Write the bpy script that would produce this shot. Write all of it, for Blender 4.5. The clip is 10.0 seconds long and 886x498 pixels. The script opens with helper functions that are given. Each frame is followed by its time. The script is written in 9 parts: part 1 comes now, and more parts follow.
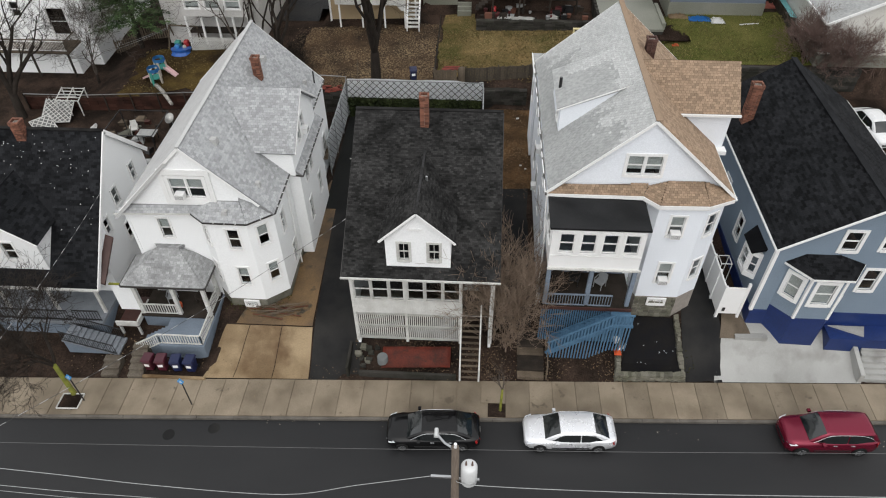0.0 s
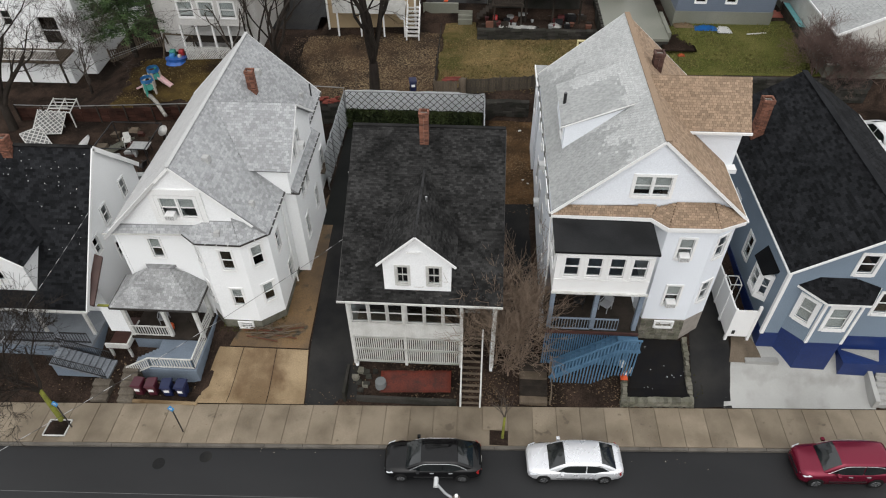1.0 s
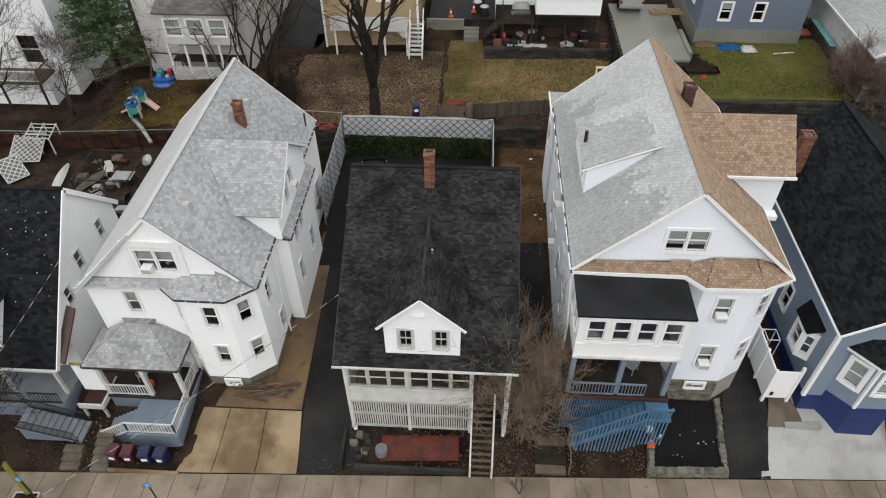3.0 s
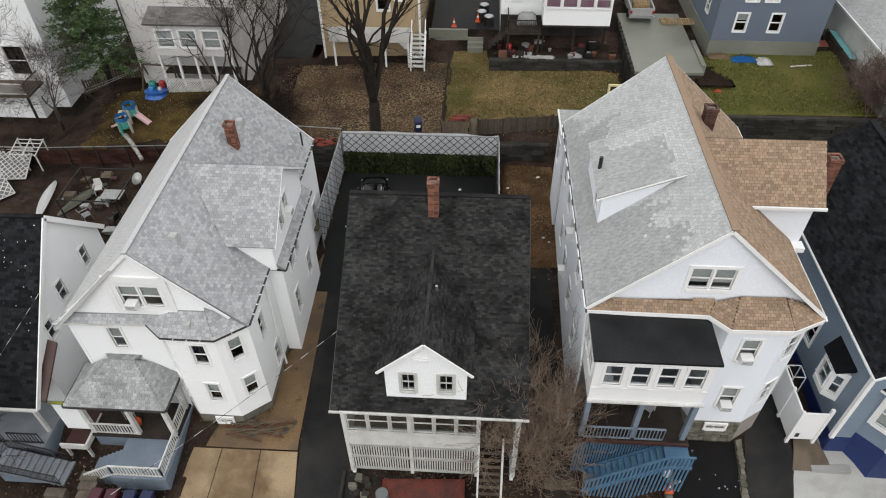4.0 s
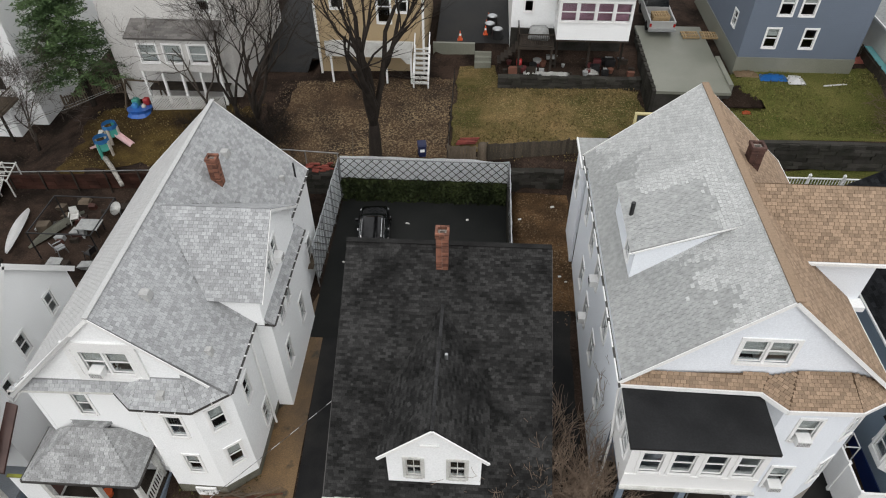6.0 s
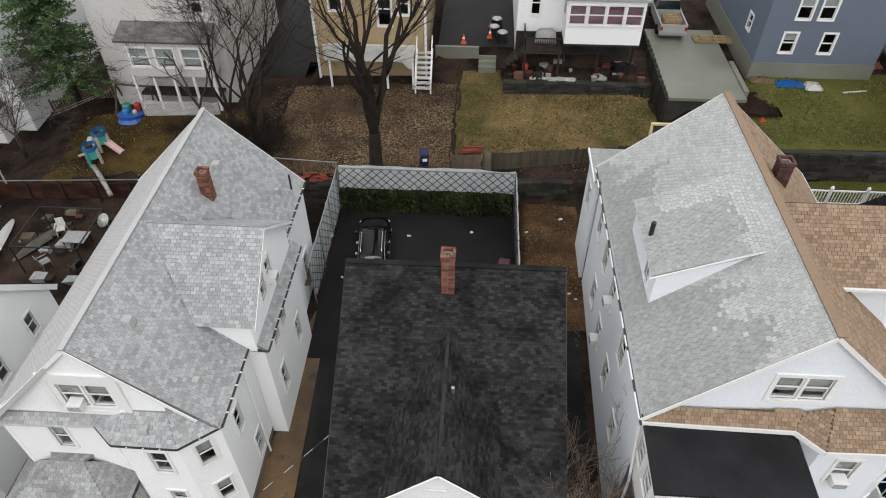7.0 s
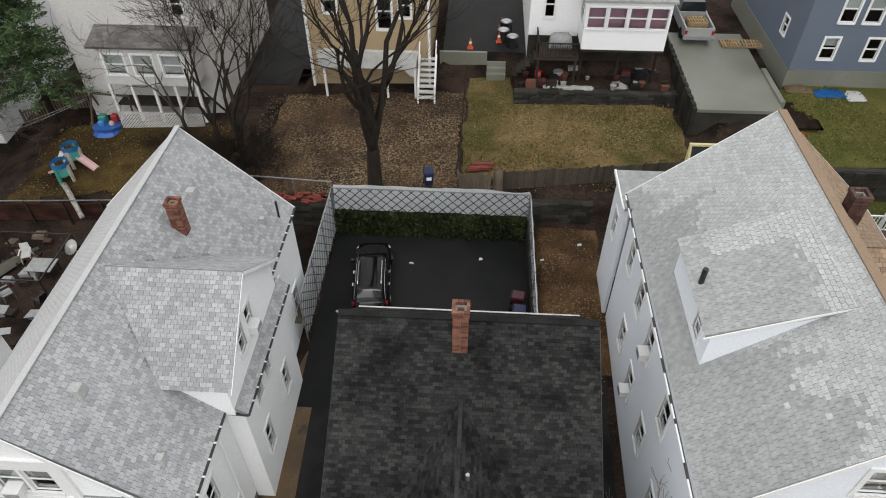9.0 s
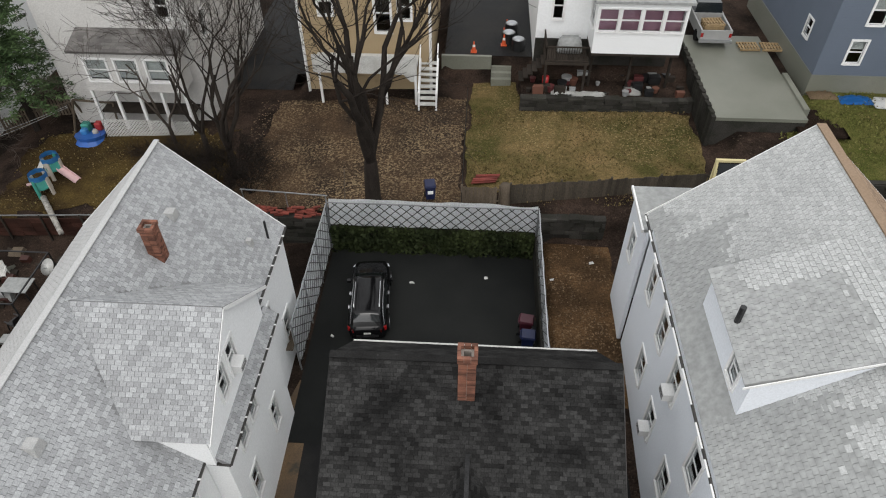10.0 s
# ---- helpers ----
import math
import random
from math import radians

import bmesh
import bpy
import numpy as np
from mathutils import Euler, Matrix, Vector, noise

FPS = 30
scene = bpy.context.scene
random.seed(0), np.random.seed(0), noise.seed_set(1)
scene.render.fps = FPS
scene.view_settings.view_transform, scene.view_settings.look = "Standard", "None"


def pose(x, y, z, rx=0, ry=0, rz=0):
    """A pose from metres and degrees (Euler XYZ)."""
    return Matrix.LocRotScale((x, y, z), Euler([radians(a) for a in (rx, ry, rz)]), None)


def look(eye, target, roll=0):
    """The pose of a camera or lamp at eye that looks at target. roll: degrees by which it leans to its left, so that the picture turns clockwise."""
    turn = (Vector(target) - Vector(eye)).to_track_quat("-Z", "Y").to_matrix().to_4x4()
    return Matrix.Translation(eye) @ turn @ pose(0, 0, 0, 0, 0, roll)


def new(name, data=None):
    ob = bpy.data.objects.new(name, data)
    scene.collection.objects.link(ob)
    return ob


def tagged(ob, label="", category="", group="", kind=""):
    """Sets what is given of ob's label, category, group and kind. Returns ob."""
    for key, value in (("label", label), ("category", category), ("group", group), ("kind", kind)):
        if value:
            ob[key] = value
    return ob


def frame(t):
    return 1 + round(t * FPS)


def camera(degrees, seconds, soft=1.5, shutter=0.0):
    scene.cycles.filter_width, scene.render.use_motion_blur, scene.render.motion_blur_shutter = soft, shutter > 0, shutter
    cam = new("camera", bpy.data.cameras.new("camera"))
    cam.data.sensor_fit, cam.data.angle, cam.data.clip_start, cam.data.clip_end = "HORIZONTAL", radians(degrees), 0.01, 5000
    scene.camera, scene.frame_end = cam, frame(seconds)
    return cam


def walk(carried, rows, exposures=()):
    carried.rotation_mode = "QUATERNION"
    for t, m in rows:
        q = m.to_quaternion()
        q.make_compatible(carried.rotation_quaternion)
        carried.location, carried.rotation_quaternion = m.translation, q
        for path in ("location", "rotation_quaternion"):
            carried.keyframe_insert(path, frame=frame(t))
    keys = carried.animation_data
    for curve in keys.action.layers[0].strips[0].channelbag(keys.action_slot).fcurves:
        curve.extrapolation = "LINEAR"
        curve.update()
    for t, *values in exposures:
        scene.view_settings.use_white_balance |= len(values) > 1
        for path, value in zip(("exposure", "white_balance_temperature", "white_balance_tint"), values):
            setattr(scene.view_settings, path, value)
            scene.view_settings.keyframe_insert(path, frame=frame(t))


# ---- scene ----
cam = camera(67.1, 10.0, soft=1.1)
PATH = [
    (0, (0.642, 0.217, 31.607), (0.551, 1.66, 30.224), -0.5),
    (0.5, (0.603, 0.989, 31.584), (0.512, 2.434, 30.204), -0.5),
    (1, (0.553, 1.86, 31.526), (0.461, 3.305, 30.146), -0.5),
    (1.5, (0.482, 2.787, 31.461), (0.388, 4.233, 30.082), -0.6),
    (2, (0.331, 3.806, 31.326), (0.236, 5.252, 29.948), -0.5),
    (2.5, (0.169, 4.957, 31.15), (0.074, 6.403, 29.771), -0.6),
    (4, (-0.359, 8.665, 30.695), (-0.455, 10.11, 29.316), -0.6),
    (4.5, (-0.514, 9.807, 30.559), (-0.611, 11.251, 29.179), -0.6),
    (5, (-0.694, 10.871, 30.368), (-0.791, 12.314, 28.987), -0.6),
    (5.5, (-0.874, 11.875, 30.143), (-0.969, 13.318, 28.761), -0.5),
    (7, (-1.412, 14.715, 29.211), (-1.502, 16.158, 27.829), -0.2),
    (7.5, (-1.597, 15.643, 28.855), (-1.685, 17.085, 27.472), -0.2),
    (8, (-1.739, 16.6, 28.479), (-1.827, 18.041, 27.094), -0.1),
    (8.5, (-1.882, 17.573, 28.115), (-1.97, 19.013, 26.73), -0.1),
    (9, (-2.003, 18.623, 27.673), (-2.092, 20.064, 26.289), -0.2),
    (9.5, (-2.144, 19.768, 27.203), (-2.231, 21.209, 25.818), -0.1),
    (10, (-2.236, 20.961, 26.802), (-2.327, 22.4, 25.415), -0.3),
]
walk(cam, [(t, look(eye, target, roll)) for t, eye, target, roll in PATH])

# ---- daylight: overcast, wet day ----
world = bpy.data.worlds.new("overcast")
scene.world = world
world.use_nodes = True
wn = world.node_tree.nodes
sky = wn.new("ShaderNodeTexSky")
sky.sky_type, sky.sun_disc = "NISHITA", False
sky.sun_elevation, sky.sun_rotation = radians(55), radians(180)
sky.air_density, sky.dust_density = 1.0, 4.0
soften = wn.new("ShaderNodeHueSaturation")
soften.inputs["Saturation"].default_value = 0.25
world.node_tree.links.new(sky.outputs[0], soften.inputs["Color"])
cloud = wn.new("ShaderNodeMix")
cloud.data_type = "RGBA"
cloud.inputs["Factor"].default_value = 0.3
cloud.inputs["A"].default_value = (6.2, 6.25, 6.3, 1)
world.node_tree.links.new(soften.outputs[0], cloud.inputs["B"])
world.node_tree.links.new(cloud.outputs["Result"], wn["Background"].inputs[0])
wn["Background"].inputs[1].default_value = 0.15
sun_data = bpy.data.lights.new("sun", "SUN")
sun_data.energy, sun_data.angle, sun_data.color = 0.35, radians(80), (1.0, 0.97, 0.93)
sun = new("sun", sun_data)
sun.matrix_world = look((0, -16, 17), (0, 0, 0))
scene.view_settings.exposure = 0.53

# ---- materials ----
MATS = {}


def mat(name, col, rough=0.8, col2=None, scale=1.5, fine=30.0, amount=0.5, bump=0.2, metal=0.0, lines=0.0, islands=0.0,
        stretch=(1, 1, 1), spec=0.5, line_depth=0.5, blotch=None):
    """A procedural surface: large stains, fine grain, relief, optional clapboard lines and per-piece tone."""
    if name in MATS:
        return MATS[name]
    if rough > 0.5 and spec == 0.5:
        spec = 0.06 if max(col) < 0.07 else 0.25
    m = bpy.data.materials.new(name)
    m.use_nodes = True
    nt = m.node_tree
    n, l = nt.nodes, nt.links
    b = n["Principled BSDF"]
    b.inputs["Metallic"].default_value = metal
    b.inputs["Specular IOR Level"].default_value = spec
    geo = n.new("ShaderNodeNewGeometry")
    mp = n.new("ShaderNodeMapping")
    mp.inputs["Scale"].default_value = stretch
    l.new(geo.outputs["Position"], mp.inputs["Vector"])
    big = n.new("ShaderNodeTexNoise")
    big.inputs["Scale"].default_value, big.inputs["Detail"].default_value = scale, 6
    small = n.new("ShaderNodeTexNoise")
    small.inputs["Scale"].default_value, small.inputs["Detail"].default_value = fine, 4
    l.new(mp.outputs[0], big.inputs["Vector"])
    l.new(mp.outputs[0], small.inputs["Vector"])
    ramp = n.new("ShaderNodeMapRange")
    ramp.inputs["From Min"].default_value, ramp.inputs["From Max"].default_value = 0.38, 0.66
    l.new(big.outputs["Fac"], ramp.inputs["Value"])
    mix = n.new("ShaderNodeMix")
    mix.data_type = "RGBA"
    mix.inputs["A"].default_value = (*col, 1)
    mix.inputs["B"].default_value = (*(col2 or tuple(c * 0.8 for c in col)), 1)
    fac = n.new("ShaderNodeMath")
    fac.operation = "MULTIPLY"
    fac.inputs[1].default_value = amount
    l.new(ramp.outputs[0], fac.inputs[0])
    l.new(fac.outputs[0], mix.inputs["Factor"])
    tone = n.new("ShaderNodeMapRange")
    tone.inputs["To Min"].default_value, tone.inputs["To Max"].default_value = 1 - 0.3 * amount, 1 + 0.3 * amount
    tone.inputs["From Min"].default_value, tone.inputs["From Max"].default_value = 0.3, 0.7
    l.new(small.outputs["Fac"], tone.inputs["Value"])
    mul = n.new("ShaderNodeVectorMath")
    mul.operation = "SCALE"
    l.new(mix.outputs["Result"], mul.inputs[0])
    l.new(tone.outputs[0], mul.inputs["Scale"])
    out = mul
    if islands:
        oi = n.new("ShaderNodeObjectInfo")
        add = n.new("ShaderNodeMath")
        add.operation = "ADD"
        fr = n.new("ShaderNodeMath")
        fr.operation = "FRACT"
        l.new(oi.outputs["Random"], add.inputs[0])
        l.new(geo.outputs["Random Per Island"], add.inputs[1])
        l.new(add.outputs[0], fr.inputs[0])
        rng = n.new("ShaderNodeMapRange")
        rng.inputs["To Min"].default_value, rng.inputs["To Max"].default_value = 1 - islands, 1 + islands
        l.new(fr.outputs[0], rng.inputs["Value"])
        mul2 = n.new("ShaderNodeVectorMath")
        mul2.operation = "SCALE"
        l.new(mul.outputs[0], mul2.inputs[0])
        l.new(rng.outputs[0], mul2.inputs["Scale"])
        out = mul2
    if blotch:
        vo = n.new("ShaderNodeTexNoise")
        vo.inputs["Scale"].default_value, vo.inputs["Detail"].default_value = blotch[1], 8
        l.new(mp.outputs[0], vo.inputs["Vector"])
        vr = n.new("ShaderNodeMapRange")
        vr.inputs["From Min"].default_value, vr.inputs["From Max"].default_value = blotch[2], blotch[2] + (blotch[3] if len(blotch) > 3 else 0.06)
        l.new(vo.outputs["Fac"], vr.inputs["Value"])
        mx = n.new("ShaderNodeMix")
        mx.data_type = "RGBA"
        l.new(vr.outputs[0], mx.inputs["Factor"])
        l.new(out.outputs[0], mx.inputs["A"])
        mx.inputs["B"].default_value = (*blotch[0], 1)
        l.new(mx.outputs["Result"], b.inputs["Base Color"])
    else:
        l.new(out.outputs[0], b.inputs["Base Color"])
    rr = n.new("ShaderNodeMapRange")
    rr.inputs["To Min"].default_value, rr.inputs["To Max"].default_value = max(0.02, rough - 0.15), min(1, rough + 0.1)
    l.new(big.outputs["Fac"], rr.inputs["Value"])
    l.new(rr.outputs[0], b.inputs["Roughness"])
    bp = n.new("ShaderNodeBump")
    bp.inputs["Strength"].default_value, bp.inputs["Distance"].default_value = bump, 0.02
    l.new(small.outputs["Fac"], bp.inputs["Height"])
    last = bp
    if lines:
        sep = n.new("ShaderNodeSeparateXYZ")
        l.new(geo.outputs["Position"], sep.inputs[0])
        sc = n.new("ShaderNodeMath")
        sc.operation = "MULTIPLY"
        sc.inputs[1].default_value = 1.0 / lines
        l.new(sep.outputs["Z"], sc.inputs[0])
        frc = n.new("ShaderNodeMath")
        frc.operation = "FRACT"
        l.new(sc.outputs[0], frc.inputs[0])
        inv = n.new("ShaderNodeMath")
        inv.operation = "SUBTRACT"
        inv.inputs[0].default_value = 1.0
        l.new(frc.outputs[0], inv.inputs[1])
        b2 = n.new("ShaderNodeBump")
        b2.inputs["Strength"].default_value, b2.inputs["Distance"].default_value = line_depth, 0.03
        l.new(inv.outputs[0], b2.inputs["Height"])
        l.new(bp.outputs[0], b2.inputs["Normal"])
        last = b2
    l.new(last.outputs[0], b.inputs["Normal"])
    MATS[name] = m
    return m


def glass_mat(name, tint, rough=0.03, trans=1.0):
    if name in MATS:
        return MATS[name]
    m = bpy.data.materials.new(name)
    m.use_nodes = True
    b = m.node_tree.nodes["Principled BSDF"]
    b.inputs["Base Color"].default_value = (*tint, 1)
    b.inputs["Roughness"].default_value = rough
    b.inputs["Transmission Weight"].default_value = trans
    b.inputs["IOR"].default_value = 1.45
    MATS[name] = m
    return m


def earth(name, dark, mid, pale, scale, cover):
    """Bare or overgrown ground: large patches, clods and grit, and drifts of pale leaf or straw flecks."""
    m = bpy.data.materials.new(name)
    m.use_nodes = True
    MATS[name] = m
    n, l = m.node_tree.nodes, m.node_tree.links
    b = n["Principled BSDF"]
    b.inputs["Roughness"].default_value, b.inputs["Specular IOR Level"].default_value = 0.9, 0.03
    geo = n.new("ShaderNodeNewGeometry")

    def field(sc, detail, rough, lo, hi, to_lo=0.0, to_hi=1.0, shift=0.0):
        mp = n.new("ShaderNodeMapping")
        mp.inputs["Location"].default_value = (shift, shift * 0.7, 0)
        l.new(geo.outputs["Position"], mp.inputs["Vector"])
        tx = n.new("ShaderNodeTexNoise")
        tx.inputs["Scale"].default_value, tx.inputs["Detail"].default_value, tx.inputs["Roughness"].default_value = sc, detail, rough
        l.new(mp.outputs[0], tx.inputs["Vector"])
        r = n.new("ShaderNodeMapRange")
        for key, value in (("From Min", lo), ("From Max", hi), ("To Min", to_lo), ("To Max", to_hi)):
            r.inputs[key].default_value = value
        l.new(tx.outputs["Fac"], r.inputs["Value"])
        return r.outputs[0]

    def blend(fac, a, c):
        mx = n.new("ShaderNodeMix")
        mx.data_type = "RGBA"
        l.new(fac, mx.inputs["Factor"])
        for key, value in (("A", a), ("B", c)):
            if isinstance(value, tuple):
                mx.inputs[key].default_value = (*value, 1)
            else:
                l.new(value, mx.inputs[key])
        return mx.outputs["Result"]

    base = blend(field(scale, 7, 0.62, 0.38, 0.62), dark, mid)
    base = blend(field(scale * 3.3, 5, 0.6, 0.5, 0.68, 0.0, 0.6, 31.0), base, dark)
    drift = n.new("ShaderNodeMath")
    drift.operation = "MULTIPLY"
    l.new(field(7.5, 4, 0.65, cover, cover + 0.07), drift.inputs[0])
    l.new(field(scale * 0.9, 4, 0.6, 0.42, 0.62, 0.08, 0.95, 17.0), drift.inputs[1])
    col = blend(drift.outputs[0], base, pale)
    sc = n.new("ShaderNodeVectorMath")
    sc.operation = "SCALE"
    l.new(col, sc.inputs[0])
    l.new(field(13.0, 5, 0.75, 0.34, 0.66, 0.5, 1.5), sc.inputs["Scale"])
    l.new(sc.outputs[0], b.inputs["Base Color"])
    bp = n.new("ShaderNodeBump")
    bp.inputs["Strength"].default_value, bp.inputs["Distance"].default_value = 0.8, 0.03
    l.new(field(9.0, 6, 0.7, 0.0, 1.0, 0.0, 1.0, 5.0), bp.inputs["Height"])
    l.new(bp.outputs[0], b.inputs["Normal"])
    return m


WHITE = mat("white_siding", (0.82, 0.83, 0.83), 0.55, (0.755, 0.765, 0.76), 0.5, 18, 0.22, 0.03, lines=0.11, line_depth=0.35)
COOL = mat("pale_siding", (0.74, 0.77, 0.81), 0.55, (0.69, 0.72, 0.765), 0.45, 18, 0.2, 0.03, lines=0.11, line_depth=0.35)
BLUE = mat("blue_siding", (0.185, 0.235, 0.29), 0.6, (0.155, 0.20, 0.25), 0.6, 20, 0.4, 0.08, lines=0.12, line_depth=0.4)
NAVY = mat("navy_paint", (0.0085, 0.026, 0.118), 0.45, (0.006, 0.018, 0.085), 0.9, 12, 0.5, 0.15)
SLATE_SIDING = mat("slate_siding", (0.12, 0.144, 0.184), 0.6, (0.104, 0.128, 0.16), 0.5, 20, 0.4, 0.08, lines=0.15, line_depth=0.5)
TAN = mat("tan_siding", (0.37, 0.285, 0.175), 0.6, (0.336, 0.24, 0.128), 0.5, 20, 0.4, 0.08, lines=0.12, line_depth=0.4)
GREY_SIDING = mat("grey_siding", (0.56, 0.55, 0.53), 0.65, (0.45, 0.435, 0.415), 0.5, 15, 0.5, 0.1, lines=0.14, line_depth=0.5)
TRIM = mat("white_trim", (0.80, 0.80, 0.79), 0.45, (0.70, 0.70, 0.68), 1.2, 25, 0.3, 0.05)
OLD_TRIM = mat("weathered_white_paint", (0.5914, 0.5914, 0.5645), 0.6, (0.4032, 0.3942, 0.3674), 1.5, 22, 0.6, 0.15)
PORCH_BLUE = mat("faded_blue_paint", (0.185, 0.225, 0.275), 0.6, (0.13, 0.16, 0.20), 1.0, 20, 0.6, 0.1)
STAIR_BLUE = mat("bright_blue_paint", (0.078, 0.16, 0.25), 0.55, (0.05, 0.11, 0.185), 1.4, 25, 0.6, 0.1)
GREY_ROOF = mat("grey_shingle", (0.365, 0.373, 0.378), 0.75, (0.29, 0.297, 0.302), 0.45, 25, 0.55, 0.35, islands=0.20)
# grey shingle with the wet sky sheen of the left slope put into its colour
PALE_ROOF = mat("sky_sheen_shingle", (0.45, 0.45, 0.445), 0.6, (0.38, 0.38, 0.375), 0.8, 25, 0.4, 0.2, islands=0.06)
# roof slab colours, darkened so gaps between courses read as shadow lines
SHADE_BED = mat("grey_shade_bed", (0.225, 0.228, 0.23), 0.9, (0.17, 0.17, 0.172), 1.0, 20, 0.5, 0.2)
TAN_SHADE_BED = mat("brown_shade_bed", (0.10, 0.065, 0.04), 0.9, (0.07, 0.045, 0.03), 1.0, 20, 0.5, 0.2)
PORCH_ROOF = mat("mottled_porch_shingle", (0.33, 0.335, 0.335), 0.75, (0.205, 0.207, 0.207), 0.9, 20, 0.8, 0.3, islands=0.22)
SLATE_ROOF = mat("pale_slate", (0.44, 0.448, 0.442), 0.6, (0.355, 0.362, 0.357), 0.35, 20, 0.6, 0.3, islands=0.11)
FLAT_GREY = mat("grey_roof_coating", (0.318, 0.325, 0.318), 0.6, (0.255, 0.262, 0.258), 0.6, 5, 0.55, 0.1)
FLAT_COAT = mat("coated_slate", (0.342, 0.350, 0.344), 0.6, (0.285, 0.293, 0.288), 0.6, 5, 0.55, 0.15, islands=0.025)
TAN_ROOF = mat("tan_shingle", (0.285, 0.205, 0.142), 0.85, (0.235, 0.165, 0.11), 0.9, 14, 0.35, 0.35, islands=0.24, spec=0.2)
BLACK_ROOF = mat("charcoal_shingle", (0.0340, 0.0336, 0.0328), 0.85, (0.0115, 0.0114, 0.0112), 0.8, 22, 0.85, 0.35, islands=0.45, spec=0.05, blotch=((0.05, 0.0498, 0.0485), 2.6, 0.66))
BLACK_ROOF2 = mat("black_shingle", (0.0155, 0.0162, 0.0178), 0.8, (0.0090, 0.0095, 0.0105), 0.6, 22, 0.8, 0.3, islands=0.5, spec=0.05)
BLACK_FLAT = mat("black_membrane", (0.008, 0.0083, 0.009), 0.4, (0.016, 0.0165, 0.0175), 0.8, 15, 0.8, 0.15, spec=0.22)
ASPHALT = mat("wet_asphalt", (0.0145, 0.0148, 0.0158), 0.5, (0.0255, 0.0256, 0.0262), 0.16, 60, 0.85, 0.35, stretch=(0.4, 1, 1), spec=0.24)
DRIVE = mat("driveway_asphalt", (0.0125, 0.0127, 0.0132), 0.6, (0.028, 0.027, 0.0255), 0.5, 50, 0.95, 0.5, spec=0.08)
LOT = mat("parking_asphalt", (0.0112, 0.0120, 0.0116), 0.6, (0.0190, 0.0198, 0.0188), 0.3, 50, 0.9, 0.35, spec=0.08)
CONC = mat("sidewalk_concrete", (0.235, 0.194, 0.142), 0.75, (0.135, 0.108, 0.076), 0.6, 45, 0.8, 0.3, islands=0.15, blotch=((0.12, 0.097, 0.07), 1.5, 0.66))
CONC_TAN = mat("stained_concrete", (0.285, 0.21, 0.122), 0.55, (0.13, 0.085, 0.043), 0.38, 30, 0.95, 0.25, blotch=((0.105, 0.062, 0.028), 0.55, 0.5, 0.2))
STEP_CONC = mat("worn_step_concrete", (0.13, 0.112, 0.088), 0.75, (0.065, 0.052, 0.04), 1.1, 14, 0.9, 0.3)
CONC_GREY = mat("pale_concrete", (0.355, 0.355, 0.34), 0.55, (0.25, 0.25, 0.235), 0.3, 60, 0.6, 0.1, blotch=((0.215, 0.21, 0.195), 0.8, 0.5, 0.22))
PAD_CONC = mat("old_pad_concrete", (0.16, 0.165, 0.132), 0.5, (0.215, 0.215, 0.18), 0.4, 35, 0.7, 0.25)
GRANITE = mat("kerb_granite", (0.135, 0.122, 0.105), 0.7, (0.075, 0.068, 0.058), 1.2, 60, 0.8, 0.4)
DIRT = earth("wet_dirt", (0.0145, 0.011, 0.009), (0.050, 0.034, 0.026), (0.095, 0.072, 0.052), 0.35, 0.60)
LITTER = earth("leaf_littered_ground", (0.032, 0.0235, 0.018), (0.080, 0.052, 0.032), (0.235, 0.175, 0.105), 0.33, 0.50)
LAWN = earth("winter_lawn", (0.060, 0.056, 0.019), (0.175, 0.122, 0.056), (0.25, 0.19, 0.10), 0.26, 0.55)
GREEN_LAWN = earth("green_winter_lawn", (0.062, 0.070, 0.018), (0.098, 0.092, 0.030), (0.16, 0.13, 0.055), 0.35, 0.6)
MUD = earth("orange_brown_mud", (0.050, 0.031, 0.017), (0.125, 0.073, 0.036), (0.21, 0.145, 0.085), 0.5, 0.55)
PLAY_GRASS = earth("trampled_grass", (0.026, 0.017, 0.010), (0.078, 0.054, 0.019), (0.14, 0.105, 0.045), 0.28, 0.58)
MULCH = mat("black_mulch", (0.010, 0.010, 0.011), 0.8, (0.014, 0.013, 0.012), 1.5, 40, 0.8, 0.8, blotch=((0.25, 0.25, 0.26), 2.2, 0.68), spec=0.04)
BRICK = mat("red_brick", (0.195, 0.086, 0.056), 0.85, (0.10, 0.05, 0.038), 3, 50, 0.7, 0.4, islands=0.42)
DARK_BRICK = mat("dark_brick", (0.10, 0.055, 0.045), 0.85, (0.06, 0.035, 0.030), 3, 50, 0.6, 0.4, islands=0.3)
MORTAR = mat("mortar", (0.30, 0.27, 0.24), 0.9, (0.22, 0.20, 0.18), 3, 40, 0.6, 0.4)
STONE = mat("field_stone", (0.16, 0.152, 0.124), 0.85, (0.088, 0.088, 0.06), 1.5, 25, 0.8, 0.5, islands=0.3)
DARK_STONE = mat("dark_stone", (0.048, 0.0448, 0.04), 0.85, (0.028, 0.0288, 0.0224), 1.2, 25, 0.8, 0.5, islands=0.3)
WOOD = mat("weathered_wood", (0.128, 0.1, 0.072), 0.8, (0.072, 0.056, 0.04), 1.5, 30, 0.8, 0.3, islands=0.2, stretch=(1, 1, 0.2))
FENCE_WOOD = mat("weathered_fence_board", (0.080, 0.066, 0.050), 0.85, (0.042, 0.036, 0.027), 0.8, 25, 0.9, 0.3, islands=0.25, stretch=(1, 1, 0.3))
DARK_WOOD = mat("dark_wood", (0.044, 0.036, 0.0296), 0.8, (0.024, 0.0208, 0.0176), 1.5, 30, 0.8, 0.3, islands=0.2)
